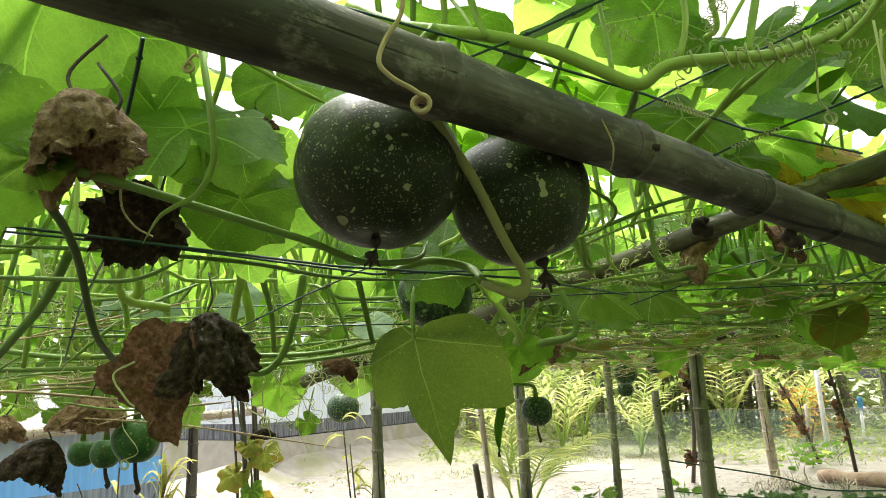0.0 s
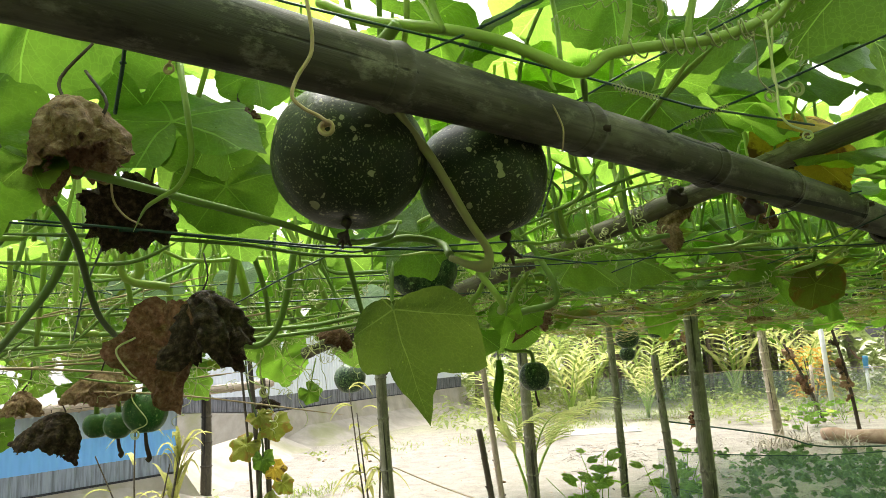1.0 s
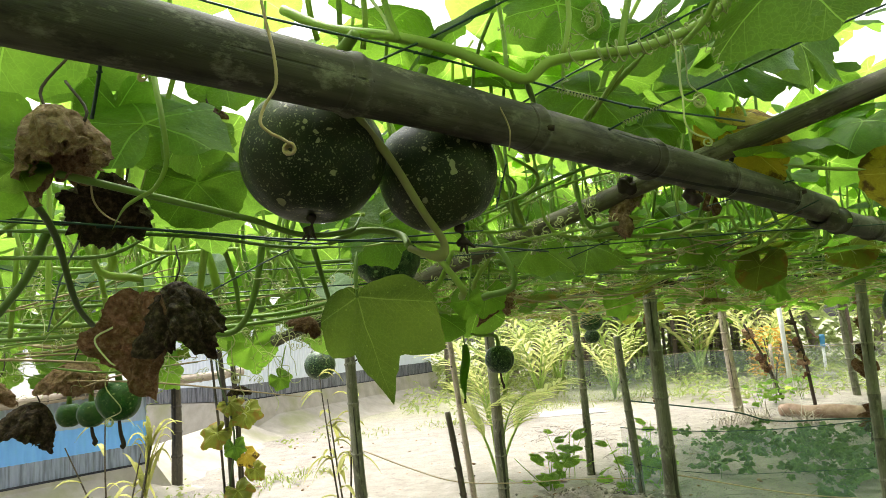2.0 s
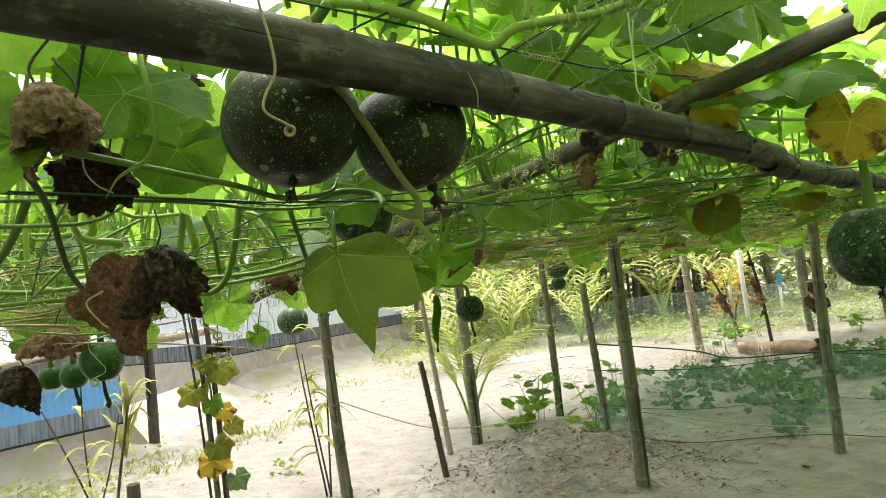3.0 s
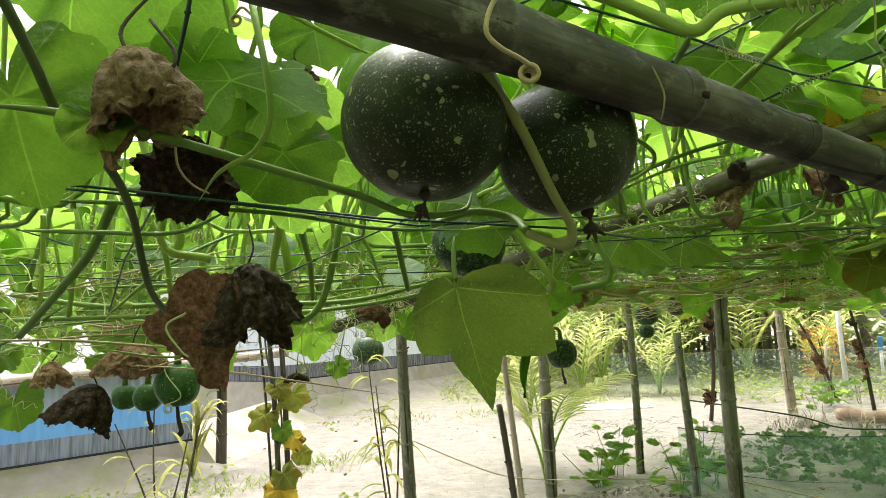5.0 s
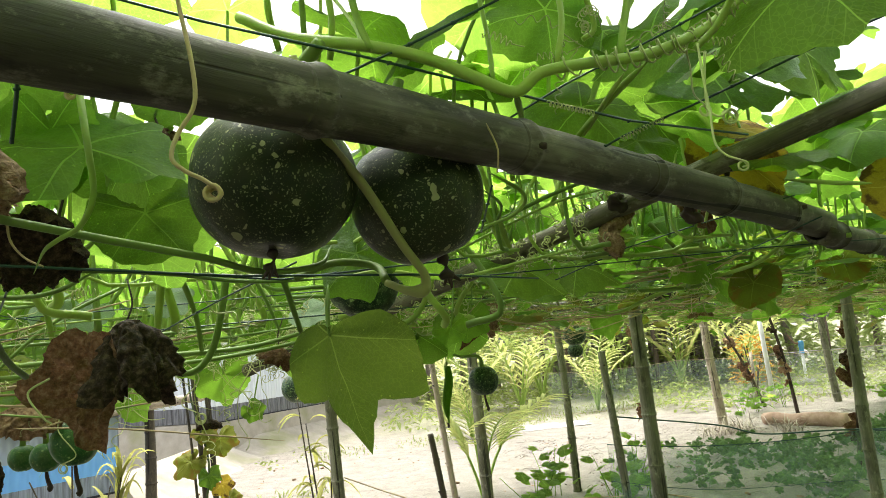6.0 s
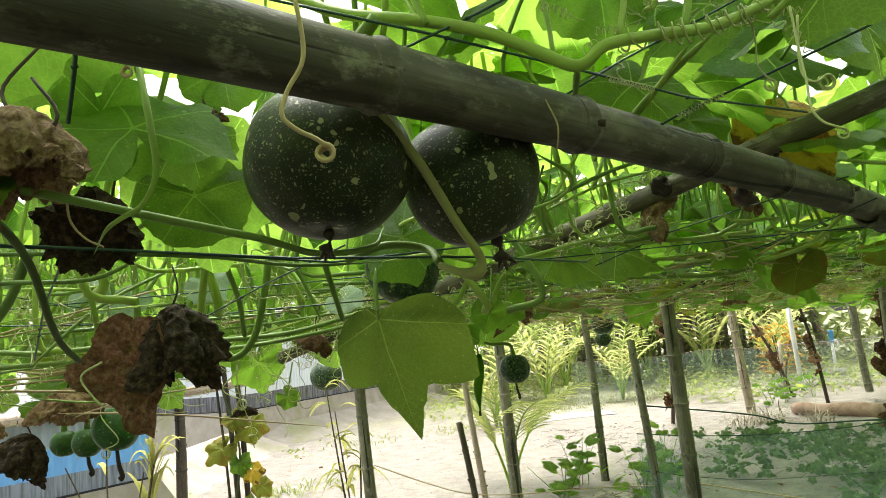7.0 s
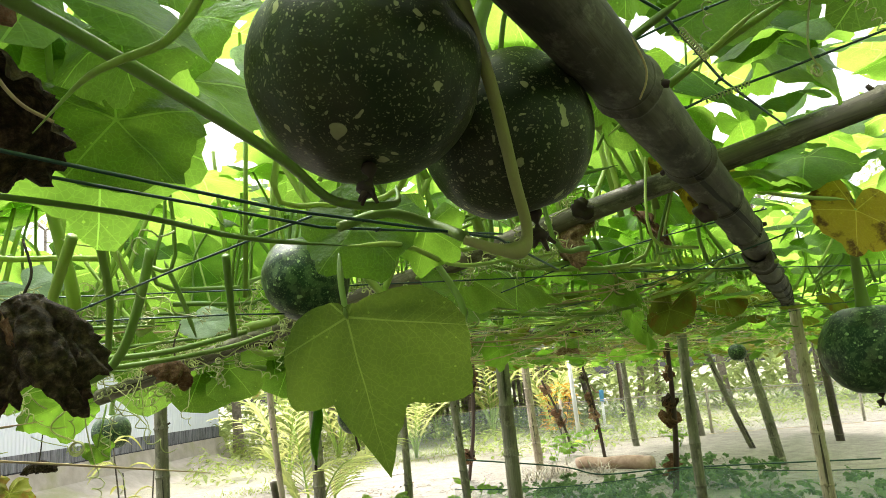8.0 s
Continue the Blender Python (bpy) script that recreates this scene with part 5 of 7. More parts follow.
# leaves hanging in the low tangle on the shed side
for i in range(84):
    at = Vector((-1.341, 2.432, 1.381)) + Vector((RL.uniform(-0.75, 0.50), RL.uniform(-0.55, 1.2), RL.uniform(-0.12, 0.16)))
    a = RL.uniform(0, 6.28)
    vine_leaf(at, (math.cos(a) * 0.8, math.sin(a) * 0.5, RL.uniform(-1, 0.0)), (math.cos(a) * 0.4, -0.7, RL.uniform(0.2, 1)), RL.uniform(0.07, 0.165), RL.choice((None, LEAF_DARK, LEAF_OLIVE)))
for at, tip, size in (((-0.567, 2.424, 1.347), (-0.551, 2.440, 1.159), 0.20), ((-0.496, 2.534, 1.216), (-0.454, 2.539, 1.161), 0.09), ((-0.576, 2.216, 1.423), (-0.541, 2.226, 1.306), 0.14), ((-0.379, 2.310, 1.461), (-0.302, 2.320, 1.338), 0.16), ((-0.296, 2.613, 1.431), (-0.254, 2.624, 1.295), 0.15), ((0.275, 2.201, 1.455), (0.253, 2.210, 1.360), 0.14), ((0.186, 1.804, 1.416), (0.169, 1.810, 1.352), 0.10), ((0.888, 2.797, 1.428), (0.909, 2.805, 1.331), 0.15), ((1.565, 2.785, 1.456), (1.635, 2.791, 1.369), 0.16), ((1.238, 2.384, 1.502), (1.277, 2.391, 1.417), 0.16)):
    at, tip = Vector(at), Vector(tip)
    vine_leaf(at, tip - at, (RL.uniform(-0.3, 0.3), -0.9, 0.5), size, LEAF_DARK)
    cane([at + Vector((0.02, 0.03, 0.12)), at + Vector((0.01, 0.0, 0.05)), at], 0.003, STEM, 0.0025, 6, "leaf_stalk")

# ---- dry leaves caught in the net ----
RD = random.Random(8)


def bell_leaf(rng, reach=1.75, pleats=5, pleat=0.22, flat=0.8, wrinkle=0.07, spokes=96, rings=26, long=1.0):
    """A dry leaf drawn together into a crumpled bell: its stalk at the origin, its frayed rim towards +y, about 1 across."""
    seed = rng.uniform(0, 100)
    verts, uvs, faces = [], [], []
    ph = rng.uniform(0, 6.28)
    for k in range(rings + 1):
        t = k / rings
        for j in range(spokes):
            a = 2 * math.pi * j / spokes
            rim = 1 + 0.22 * noise.noise((math.cos(a) * 1.7, math.sin(a) * 1.7, seed)) + 0.07 * noise.noise((a * 6, 2, seed))
            arc = max(0.02, t) * reach * rim
            lat = 0.5 * math.sin(min(arc, 2.4)) + 0.03 * t
            along = 0.52 * long * (1 - math.cos(min(arc, 2.4)))
            fold = 1 + pleat * t * (math.sin(pleats * a + ph + 2.2 * noise.noise((a, t * 2, seed))) + 0.5 * math.sin((2 * pleats + 1) * a + ph * 2 + 3 * t))
            d = Vector((math.sin(a) * lat * fold, along, math.cos(a) * lat * fold * flat))
            q = d * 5.0 + Vector((seed, 0, 0))
            crease = 1 - 2 * abs(noise.noise(q)) + 0.6 * (1 - 2 * abs(noise.noise(q * 2.3))) + 0.35 * noise.noise(q * 5.5)
            out = Vector((math.sin(a), 0.25, math.cos(a)))
            d += out * wrinkle * crease * (0.35 + 0.65 * t)
            frill = max(0.0, t - 0.55) / 0.45
            d += out * 0.035 * frill * (math.sin(19 * a + 4 * noise.noise((a * 2, 1, seed))) + 0.6 * noise.noise((a * 9, t * 7, seed)))
            curl_in = max(0.0, t - 0.8) / 0.2
            d -= out * 0.05 * curl_in * curl_in * (0.5 + noise.noise((a * 3, 5, seed)))
            verts.append(tuple(d))
            uvs.append((math.sin(a) * t * 0.5, math.cos(a) * t * 0.5))
    for k in range(rings):
        for j in range(spokes):
            a, b = k * spokes + j, k * spokes + (j + 1) % spokes
            faces.append((a, b, b + spokes, a + spokes))
    faces.append(tuple(range(spokes))[::-1])
    return verts, faces, uvs


def dry_leaf(shape, at, tip, face, size, m, label):
    at = Vector(at)
    ob = empty("dry_leaf", Matrix.Translation(at))
    mesh_ob("blade", shape[0], shape[1], m, ob, uvs=shape[2]).matrix_basis = Matrix.Translation(-at) @ aim(at, tip, face, size)
    Soup().tube(glide([(0, 0, 0), Vector((RD.uniform(-0.015, 0.015), 0.012, 0.03)), Vector((RD.uniform(-0.03, 0.03), 0.03, 0.075))], 4), 0.0020, 0.0016, 6).build("stalk", TWIG_BROWN, ob)
    return tagged(ob, label, "dry leaf", "dry leaves in the net")


dry_leaf(bell_leaf(RD, 1.6, 5, 0.16, 0.9, 0.06, long=1.9), (-0.334, 0.60, 1.592), (0.30, -0.15, -0.8), (-0.5, -0.8, 0.1), 0.080, DRY, "curled brown dry leaf drawn into a frilled bell")
dry_leaf(bell_leaf(RD, 1.25, 7, 0.30, 0.5, 0.10, long=1.4), (-0.298, 0.575, 1.550), (0.0, -0.35, -0.9), (-0.2, -0.9, 0.1), 0.066, DRY, "small brown frilled fold of a dry leaf")
dry_leaf(bell_leaf(RD, 1.75, 4, 0.09, 0.8, 0.075), (-0.352, 0.835, 1.530), (-0.02, -0.75, -0.25), (0.2, -0.3, 0.9), 0.098, DRY_DARK, "blackened hollow dry leaf beside a brown one")
RUSSET = leaf_shape(RD, 84, 14, outline=[(-180, 0.76), (-135, 0.92), (-105, 0.68), (-76, 0.58), (-45, 0.62), (-22, 0.92), (-12, 1.12), (8, 0.86), (40, 0.66), (68, 0.74), (86, 0.96), (100, 0.86), (125, 0.74), (166, 0.86), (180, 0.76)], notch=0.0, cup=-0.12, ripple=0.03, ragged=0.012, crumple=0.16, roll=1.0)
dry_leaf(RUSSET, (-0.472, 1.20, 1.355), (0.02, 0.0, -1), (-0.12, -0.98, 0.1), 0.110, DRY_RED, "large russet dry leaf hanging folded from the net")
dry_leaf(bell_leaf(RD, 1.5, 5, 0.30, 0.6, 0.11, long=2.4), (-0.408, 1.20, 1.458), (0.16, -0.15, -0.9), (0.1, -0.9, 0.2), 0.108, DRY_DARK, "blackened crumpled leaf beside a russet one")
dry_leaf(bell_leaf(RD, 1.3, 4, 0.25, 0.5, 0.08, long=1.3), (-0.895, 1.80, 1.325), (0.10, -0.25, -0.85), (0.0, -0.9, 0.3), 0.150, DRY, "brown dry leaf draped over a stem")
dry_leaf(bell_leaf(RD, 1.25, 4, 0.25, 0.55, 0.07, long=2.4), (-0.965, 1.76, 1.225), (-0.35, -0.1, -0.9), (0.3, -0.9, 0.2), 0.125, DRY_DARK, "dark drooping dry leaf")
dry_leaf(bell_leaf(RD, 1.2, 3, 0.35, 0.5, 0.10, long=2.2), (-1.105, 1.80, 1.285), (0.0, -0.2, -0.9), (0.0, -1, 0.3), 0.085, DRY, "light brown dry leaf hanging by its stalk")
for at, tip, face, size, m, label in (
    ((0.560, 1.635, 1.612), (0.9, -0.3, -0.35), (0.0, -0.7, 0.7), 0.105, DRY, "shrivelled brown leaf lying on the net"),
    ((-0.258, 1.795, 1.407), (-0.2, 0.1, -0.5), (0.0, -0.8, 0.5), 0.075, DRY_RED, "small shrivelled brown leaf"),
    ((-0.623, 2.437, 1.203), (0.05, 0.1, -1), (0.2, -0.8, 0.5), 0.06, DRY_DARK, "narrow blackened dry leaf"),
    ((-0.259, 0.943, 1.708), (0.0, 0.1, -1), (0.0, -1, 0.2), 0.045, DRY_RED, "small brown withered flower"),
    ((1.601, 3.533, 1.463), (0.0, 0.1, -1), (0.0, -1, 0.2), 0.10, DRY, "brown dry leaf under the far net"),
    ((0.338, 2.502, 1.471), (0.9, 0.0, -0.2), (0.0, -1, 0.4), 0.10, DRY, "brown dry leaf under the far net"),
    ((0.285, 2.535, 1.408), (0.5, 0.0, -0.8), (0.0, -1, 0.4), 0.08, DRY_RED, "small brown dead leaf on the stems"),
):
    dry_leaf(bell_leaf(RD, RD.uniform(1.2, 1.9), RD.choice((3, 4, 5)), 0.3, 0.6, 0.10, 40, 12), at, tip, face, size, m, label)
flat_dead = leaf_shape(RD, 60, 8, notch=0.3, cup=0.1, ripple=0.08, crumple=0.12)
dry_leaf(flat_dead, (0.79, 1.60, 1.640), (0.85, 0.2, -0.45), (0.1, -0.7, 0.7), 0.15, DRY_RED, "flat brown dead leaf under the beam")

# ---- main canes and stalks ----
cane([(-0.114, 0.838, 1.813), (-0.045, 0.797, 1.761), (0.049, 0.754, 1.723), (0.120, 0.729, 1.691), (0.173, 0.715, 1.658), (0.216, 0.709, 1.635), (0.248, 0.707, 1.655), (0.307, 0.716, 1.666), (0.388, 0.744, 1.684), (0.476, 0.769, 1.724), (0.546, 0.791, 1.779), (0.635, 0.819, 1.862)], 0.0078, STEM_PALE, 0.0062)
cane([(0.220, 0.729, 1.640), (0.241, 0.827, 1.660), (0.266, 0.945, 1.685), (0.289, 1.064, 1.706)], 0.0048, STEM)
cane([(0.395, 0.765, 1.684), (0.373, 0.847, 1.671), (0.347, 0.952, 1.649), (0.341, 1.056, 1.634)], 0.0048, STEM_PALE)
cane([(0.374, 0.795, 1.682), (0.362, 0.869, 1.663), (0.356, 0.952, 1.649)], 0.0038, STEM_PALE)
for a, b, c, r in (((-0.001, 0.809, 1.877), (0.010, 0.794, 1.782), (0.003, 0.812, 1.733), 0.007), ((0.029, 0.763, 1.847), (0.043, 0.757, 1.761), (0.057, 0.745, 1.713), 0.0075), ((-0.080, 0.853, 1.909), (-0.077, 0.847, 1.824), (-0.070, 0.874, 1.779), 0.0075), ((-0.035, 0.901, 1.926), (0.030, 0.822, 1.795), (0.048, 0.782, 1.732), 0.004), ((0.404, 0.769, 1.839), (0.373, 0.753, 1.751), (0.352, 0.744, 1.679), 0.008), ((0.297, 0.788, 1.842), (0.291, 0.754, 1.741), (0.276, 0.743, 1.681), 0.006), ((0.321, 0.772, 1.814), (0.340, 0.784, 1.745), (0.324, 0.787, 1.727), 0.006), ((0.195, 0.814, 1.857), (0.202, 0.782, 1.746), (0.198, 0.745, 1.665), 0.005), ((0.433, 0.590, 1.698), (0.422, 0.626, 1.666), (0.401, 0.649, 1.645), 0.006)):
    cane([a, b, c], r * 0.68, STEM_PALE, r * 0.6, 9, "leaf_stalk")
cane([(-0.416, 0.507, 1.650), (-0.409, 0.540, 1.615), (-0.404, 0.574, 1.577), (-0.401, 0.618, 1.534), (-0.389, 0.680, 1.505), (-0.401, 0.754, 1.473), (-0.421, 0.829, 1.419), (-0.436, 0.885, 1.392), (-0.450, 0.955, 1.372)], 0.0050, STEM_OLD)
cane([(-0.278, 0.726, 1.766), (-0.243, 0.662, 1.690), (-0.222, 0.617, 1.631), (-0.204, 0.592, 1.565), (-0.202, 0.596, 1.523), (-0.219, 0.608, 1.498), (-0.244, 0.619, 1.489), (-0.263, 0.630, 1.481), (-0.294, 0.672, 1.467)], 0.0042, STEM_PALE, 0.0016)
cane([(-0.451, 0.558, 1.536), (-0.377, 0.578, 1.530), (-0.298, 0.598, 1.511), (-0.227, 0.659, 1.496), (-0.148, 0.749, 1.482), (-0.097, 0.820, 1.470), (-0.034, 0.858, 1.478), (-0.020, 0.896, 1.508)], 0.0046, STEM)
cane([(-0.271, 0.880, 1.768), (-0.215, 0.905, 1.741), (-0.158, 0.940, 1.721)], 0.0036, STEM_PALE)
# the thick fruit stalk between the two large pumpkins, with its swollen foot
ob = Soup().tube(glide([(-0.030, 0.700, 1.690), (-0.004, 0.719, 1.607), (0.035, 0.765, 1.555), (0.075, 0.822, 1.490), (0.100, 0.858, 1.455), (0.098, 0.870, 1.436), (0.078, 0.880, 1.437), (0.05, 0.90, 1.452)], 6), 0.0062, 0.0068, 12, swell=lambda t: 1 + 0.6 * math.exp(-(((t - 0.74) / 0.09) ** 2)) - 0.25 * t).build("fruit_stalk", STALK_OLD, vine)
ob.location = (0, 0, -1.55)
cane([(0.05, 0.90, 1.455), (0.034, 0.957, 1.483), (-0.021, 0.937, 1.490), (-0.075, 0.920, 1.471)], 0.006, STEM)
for i in range(26):
    q = Vector((-0.908, 1.723, 1.382)) + Vector((RT0.uniform(-0.4, 0.3), RT0.uniform(-0.3, 0.4), RT0.gauss(0, 0.05)))
    w = Vector((RT0.uniform(0.25, 0.7), RT0.uniform(-0.2, 0.2), RT0.gauss(0, 0.06)))
    cane([q, q + w * 0.4 + Vector((0, 0, RT0.uniform(-0.03, 0.03))), q + w], RT0.uniform(0.0016, 0.0045), RT0.choice((STEM_PALE, STEM, TENDRIL_DRY)), None, 6)
# low stems where the net meets the cross beam
for pts, r in (
    ([(-0.277, 1.366, 1.547), (-0.291, 1.377, 1.482), (-0.317, 1.390, 1.400), (-0.356, 1.396, 1.361), (-0.410, 1.395, 1.364)], 0.0095),
    ([(-1.071, 1.575, 1.445), (-0.868, 1.583, 1.412), (-0.690, 1.586, 1.411), (-0.457, 1.590, 1.404), (-0.289, 1.642, 1.409), (-0.123, 1.689, 1.445)], 0.008),
    ([(-1.075, 1.585, 1.387), (-0.883, 1.587, 1.386), (-0.636, 1.591, 1.385), (-0.403, 1.645, 1.386), (-0.183, 1.694, 1.412), (-0.068, 1.741, 1.445)], 0.007),
    ([(-0.627, 1.156, 1.565), (-0.697, 1.218, 1.492), (-0.780, 1.277, 1.435), (-0.931, 1.390, 1.348)], 0.011),
    ([(-0.662, 1.354, 1.588), (-0.628, 1.369, 1.502), (-0.642, 1.435, 1.410)], 0.008),
    ([(-0.367, 1.264, 1.544), (-0.396, 1.324, 1.484), (-0.425, 1.385, 1.419)], 0.010),
    ([(-0.334, 1.267, 1.531), (-0.329, 1.328, 1.468), (-0.337, 1.389, 1.401)], 0.007),
    ([(-0.169, 1.370, 1.535), (-0.162, 1.430, 1.479), (-0.154, 1.490, 1.420)], 0.008),
    ([(-0.268, 1.565, 1.568), (-0.239, 1.577, 1.499), (-0.216, 1.589, 1.430)], 0.006),
    ([(-0.867, 1.352, 1.586), (-0.905, 1.416, 1.499), (-0.949, 1.482, 1.404)], 0.007),
    ([(-0.853, 1.453, 1.590), (-0.865, 1.467, 1.501), (-0.915, 1.536, 1.390)], 0.008),
    ([(-0.731, 1.062, 1.509), (-0.596, 1.065, 1.501), (-0.481, 1.068, 1.497), (-0.401, 1.064, 1.526)], 0.005),
    ([(-0.630, 0.909, 1.525), (-0.459, 0.943, 1.518), (-0.281, 0.988, 1.504), (-0.162, 1.023, 1.485), (-0.036, 1.076, 1.485)], 0.0042),
    ([(-0.036, 1.076, 1.485), (0.050, 1.126, 1.495), (0.168, 1.230, 1.485), (0.382, 1.477, 1.541), (0.720, 1.774, 1.612)], 0.005),
    ([(0.665, 2.306, 1.457), (0.780, 2.312, 1.431), (0.883, 2.205, 1.473), (0.983, 1.999, 1.499), (1.036, 1.794, 1.518), (1.091, 1.682, 1.587)], 0.008),
    ([(0.257, 2.493, 1.517), (0.534, 2.293, 1.522), (0.754, 2.199, 1.499), (0.937, 2.102, 1.483), (1.051, 1.999, 1.503)], 0.008),
    ([(0.737, 1.769, 1.642), (0.863, 1.886, 1.558), (0.914, 2.001, 1.478)], 0.008),
    ([(0.238, 1.152, 1.658), (0.307, 1.209, 1.625), (0.291, 1.264, 1.599), (0.216, 1.316, 1.585)], 0.005),
    ([(0.226, 1.157, 1.628), (0.270, 1.260, 1.617), (0.258, 1.365, 1.598), (0.184, 1.368, 1.573)], 0.004),
    ([(0.231, 1.465, 1.601), (0.337, 1.459, 1.645), (0.444, 1.405, 1.677), (0.554, 1.353, 1.694)], 0.006),
    ([(0.170, 1.571, 1.569), (0.304, 1.514, 1.619), (0.429, 1.458, 1.659), (0.544, 1.407, 1.671)], 0.0045),
    ([(0.890, 1.365, 1.648), (0.964, 1.319, 1.623), (1.014, 1.272, 1.606)], 0.006),
):
    cane(pts, r * 0.8, RS.choice((STEM, STEM, STEM_PALE)))
# small jagged dark cuttings at the knots of the beams
for q, r in (((0.613, 1.205, 1.562), 0.022), ((0.600, 1.575, 1.668), 0.028), ((0.980, 1.499, 1.563), 0.012)):
    bm = bmesh.new()
    bmesh.ops.create_icosphere(bm, subdivisions=3, radius=r * 0.85)
    for v in bm.verts:
        v.co *= 0.85 + 0.9 * noise.noise(v.co * 60)
    ob = part("knot_stub", bm, TWIG_BROWN, None)
    ob.location = q
    tagged(ob, "dark jagged branch knot on a bamboo beam", "knot", "beam knots")

# ---- near strings ----
string([(-0.531, 0.663, 1.502), (-0.362, 0.751, 1.491), (-0.137, 0.860, 1.473), (0.107, 0.948, 1.464), (0.313, 1.195, 1.468)], 0.0017)
string([(-0.591, 0.752, 1.517), (-0.312, 0.851, 1.496), (-0.093, 0.920, 1.471), (0.180, 1.094, 1.502)], 0.0016)
string([(-1.053, 1.468, 1.484), (-0.655, 1.478, 1.455), (-0.152, 1.484, 1.456), (0.169, 1.689, 1.470)], 0.0016)
string([(-0.260, 0.670, 1.774), (-0.123, 0.698, 1.737), (0.055, 0.737, 1.699), (0.232, 0.777, 1.657), (0.411, 0.902, 1.653), (0.662, 1.055, 1.663)], 0.0019)
string([(0.345, 0.958, 1.614), (0.411, 0.934, 1.641), (0.514, 0.900, 1.672), (0.698, 0.841, 1.733), (0.769, 0.789, 1.749)], 0.0018)
string([(0.226, 0.898, 1.661), (0.314, 0.862, 1.698), (0.442, 0.836, 1.747), (0.557, 0.780, 1.785)], 0.0016)
string([(0.025, 0.740, 1.683), (0.115, 0.735, 1.717), (0.226, 0.729, 1.764)], 0.0017)
string([(-0.290, 0.637, 1.667), (-0.303, 0.659, 1.650), (-0.333, 0.705, 1.616)], 0.0024)
string([(-0.468, 0.962, 1.523), (-0.612, 1.172, 1.471), (-0.747, 1.386, 1.390)], 0.0018)
string([(-0.086, 1.020, 1.508), (-0.234, 1.175, 1.480), (-0.417, 1.382, 1.442)], 0.0016)
string([(0.221, 1.009, 1.600), (0.216, 1.168, 1.556)], 0.0018)
string([(0.453, 1.788, 1.508), (0.640, 1.678, 1.571), (0.789, 1.574, 1.600), (0.912, 1.371, 1.613)], 0.0016)

# ---- single tendrils ----
RT = random.Random(77)


def tendril(pts, r, material, label, coil=None, steps=6):
    line = glide(pts, steps)
    if coil:
        turns, rad, drop = coil
        c = line[-1]
        n = int(turns * 14)
        for i in range(1, n + 1):
            a = i / 14 * 2 * math.pi
            q = rad * (1 - 0.35 * i / n)
            w = rad * 0.35 * i / n
            line.append(c + Vector((math.sin(a) * q + w * noise.noise((i * 0.21, 3, rad * 900)), drop * i / n * 0.6 + w * math.sin(a * 0.6), -(1 - math.cos(a)) * q + w * noise.noise((i * 0.17, 8, rad * 900)))))
    return tagged(Soup().tube(line, r, r * 0.8, 7).build("tendril", material), label, "tendril", "tendrils")


tendril([(-0.027, 0.273, 1.556), (-0.021, 0.269, 1.521), (-0.015, 0.263, 1.493), (-0.014, 0.262, 1.472), (-0.021, 0.259, 1.457), (-0.023, 0.256, 1.446), (-0.018, 0.257, 1.440), (-0.011, 0.258, 1.436), (-0.007, 0.258, 1.433)], 0.0011, TENDRIL_DRY, "dry beige tendril ending in a tight curl", (5.3, 0.0036, 0.010))
tendril([(0.168, 0.787, 1.650), (0.184, 0.771, 1.627), (0.197, 0.767, 1.593), (0.198, 0.770, 1.575), (0.197, 0.782, 1.562)], 0.0013, TENDRIL_DRY, "thin pale fibre looped over the bamboo beam")
tendril([(0.322, 0.477, 1.577), (0.320, 0.472, 1.546), (0.319, 0.467, 1.516), (0.316, 0.461, 1.492), (0.321, 0.458, 1.480), (0.332, 0.454, 1.473)], 0.0010, TENDRIL, "pale tendril hanging free with a frayed tip", (1.5, 0.004, 0.004))
tendril([(0.327, 0.478, 1.570), (0.321, 0.475, 1.527), (0.325, 0.467, 1.513), (0.335, 0.467, 1.518)], 0.0010, TENDRIL, "pale tendril with a loose coil", (2.5, 0.006, 0.01))
tendril([(0.455, 0.790, 1.715), (0.470, 0.815, 1.690), (0.474, 0.825, 1.660), (0.490, 0.832, 1.645)], 0.0013, TENDRIL, "pale hanging tendril with a coil", (3, 0.008, 0.01))
tendril([(-0.457, 1.590, 1.404), (-0.406, 1.600, 1.347), (-0.450, 1.608, 1.295), (-0.411, 1.614, 1.266)], 0.0016, TENDRIL, "pale tendril in loose coils", (4, 0.012, 0.02))
tendril([(-0.423, 0.964, 1.367), (-0.443, 0.946, 1.349), (-0.420, 0.938, 1.317), (-0.409, 0.939, 1.307)], 0.0016, TENDRIL, "pale tendril lying over a russet leaf")
tendril([(-0.757, 1.726, 1.316), (-0.773, 1.712, 1.257), (-0.734, 1.716, 1.195), (-0.776, 1.739, 1.172)], 0.0016, TENDRIL, "pale tendril curled round a small pumpkin", (2, 0.012, 0.01))
tendril([(-0.314, 0.660, 1.522), (-0.312, 0.664, 1.500), (-0.300, 0.667, 1.483), (-0.283, 0.669, 1.473)], 0.0013, TENDRIL_DRY, "greyish tendril on a blackened leaf")
tendril([(-0.246, 0.688, 1.665), (-0.256, 0.687, 1.673), (-0.264, 0.688, 1.666)], 0.0017, TENDRIL_DRY, "brownish knotted tendril on a stem", (3, 0.006, 0.01))
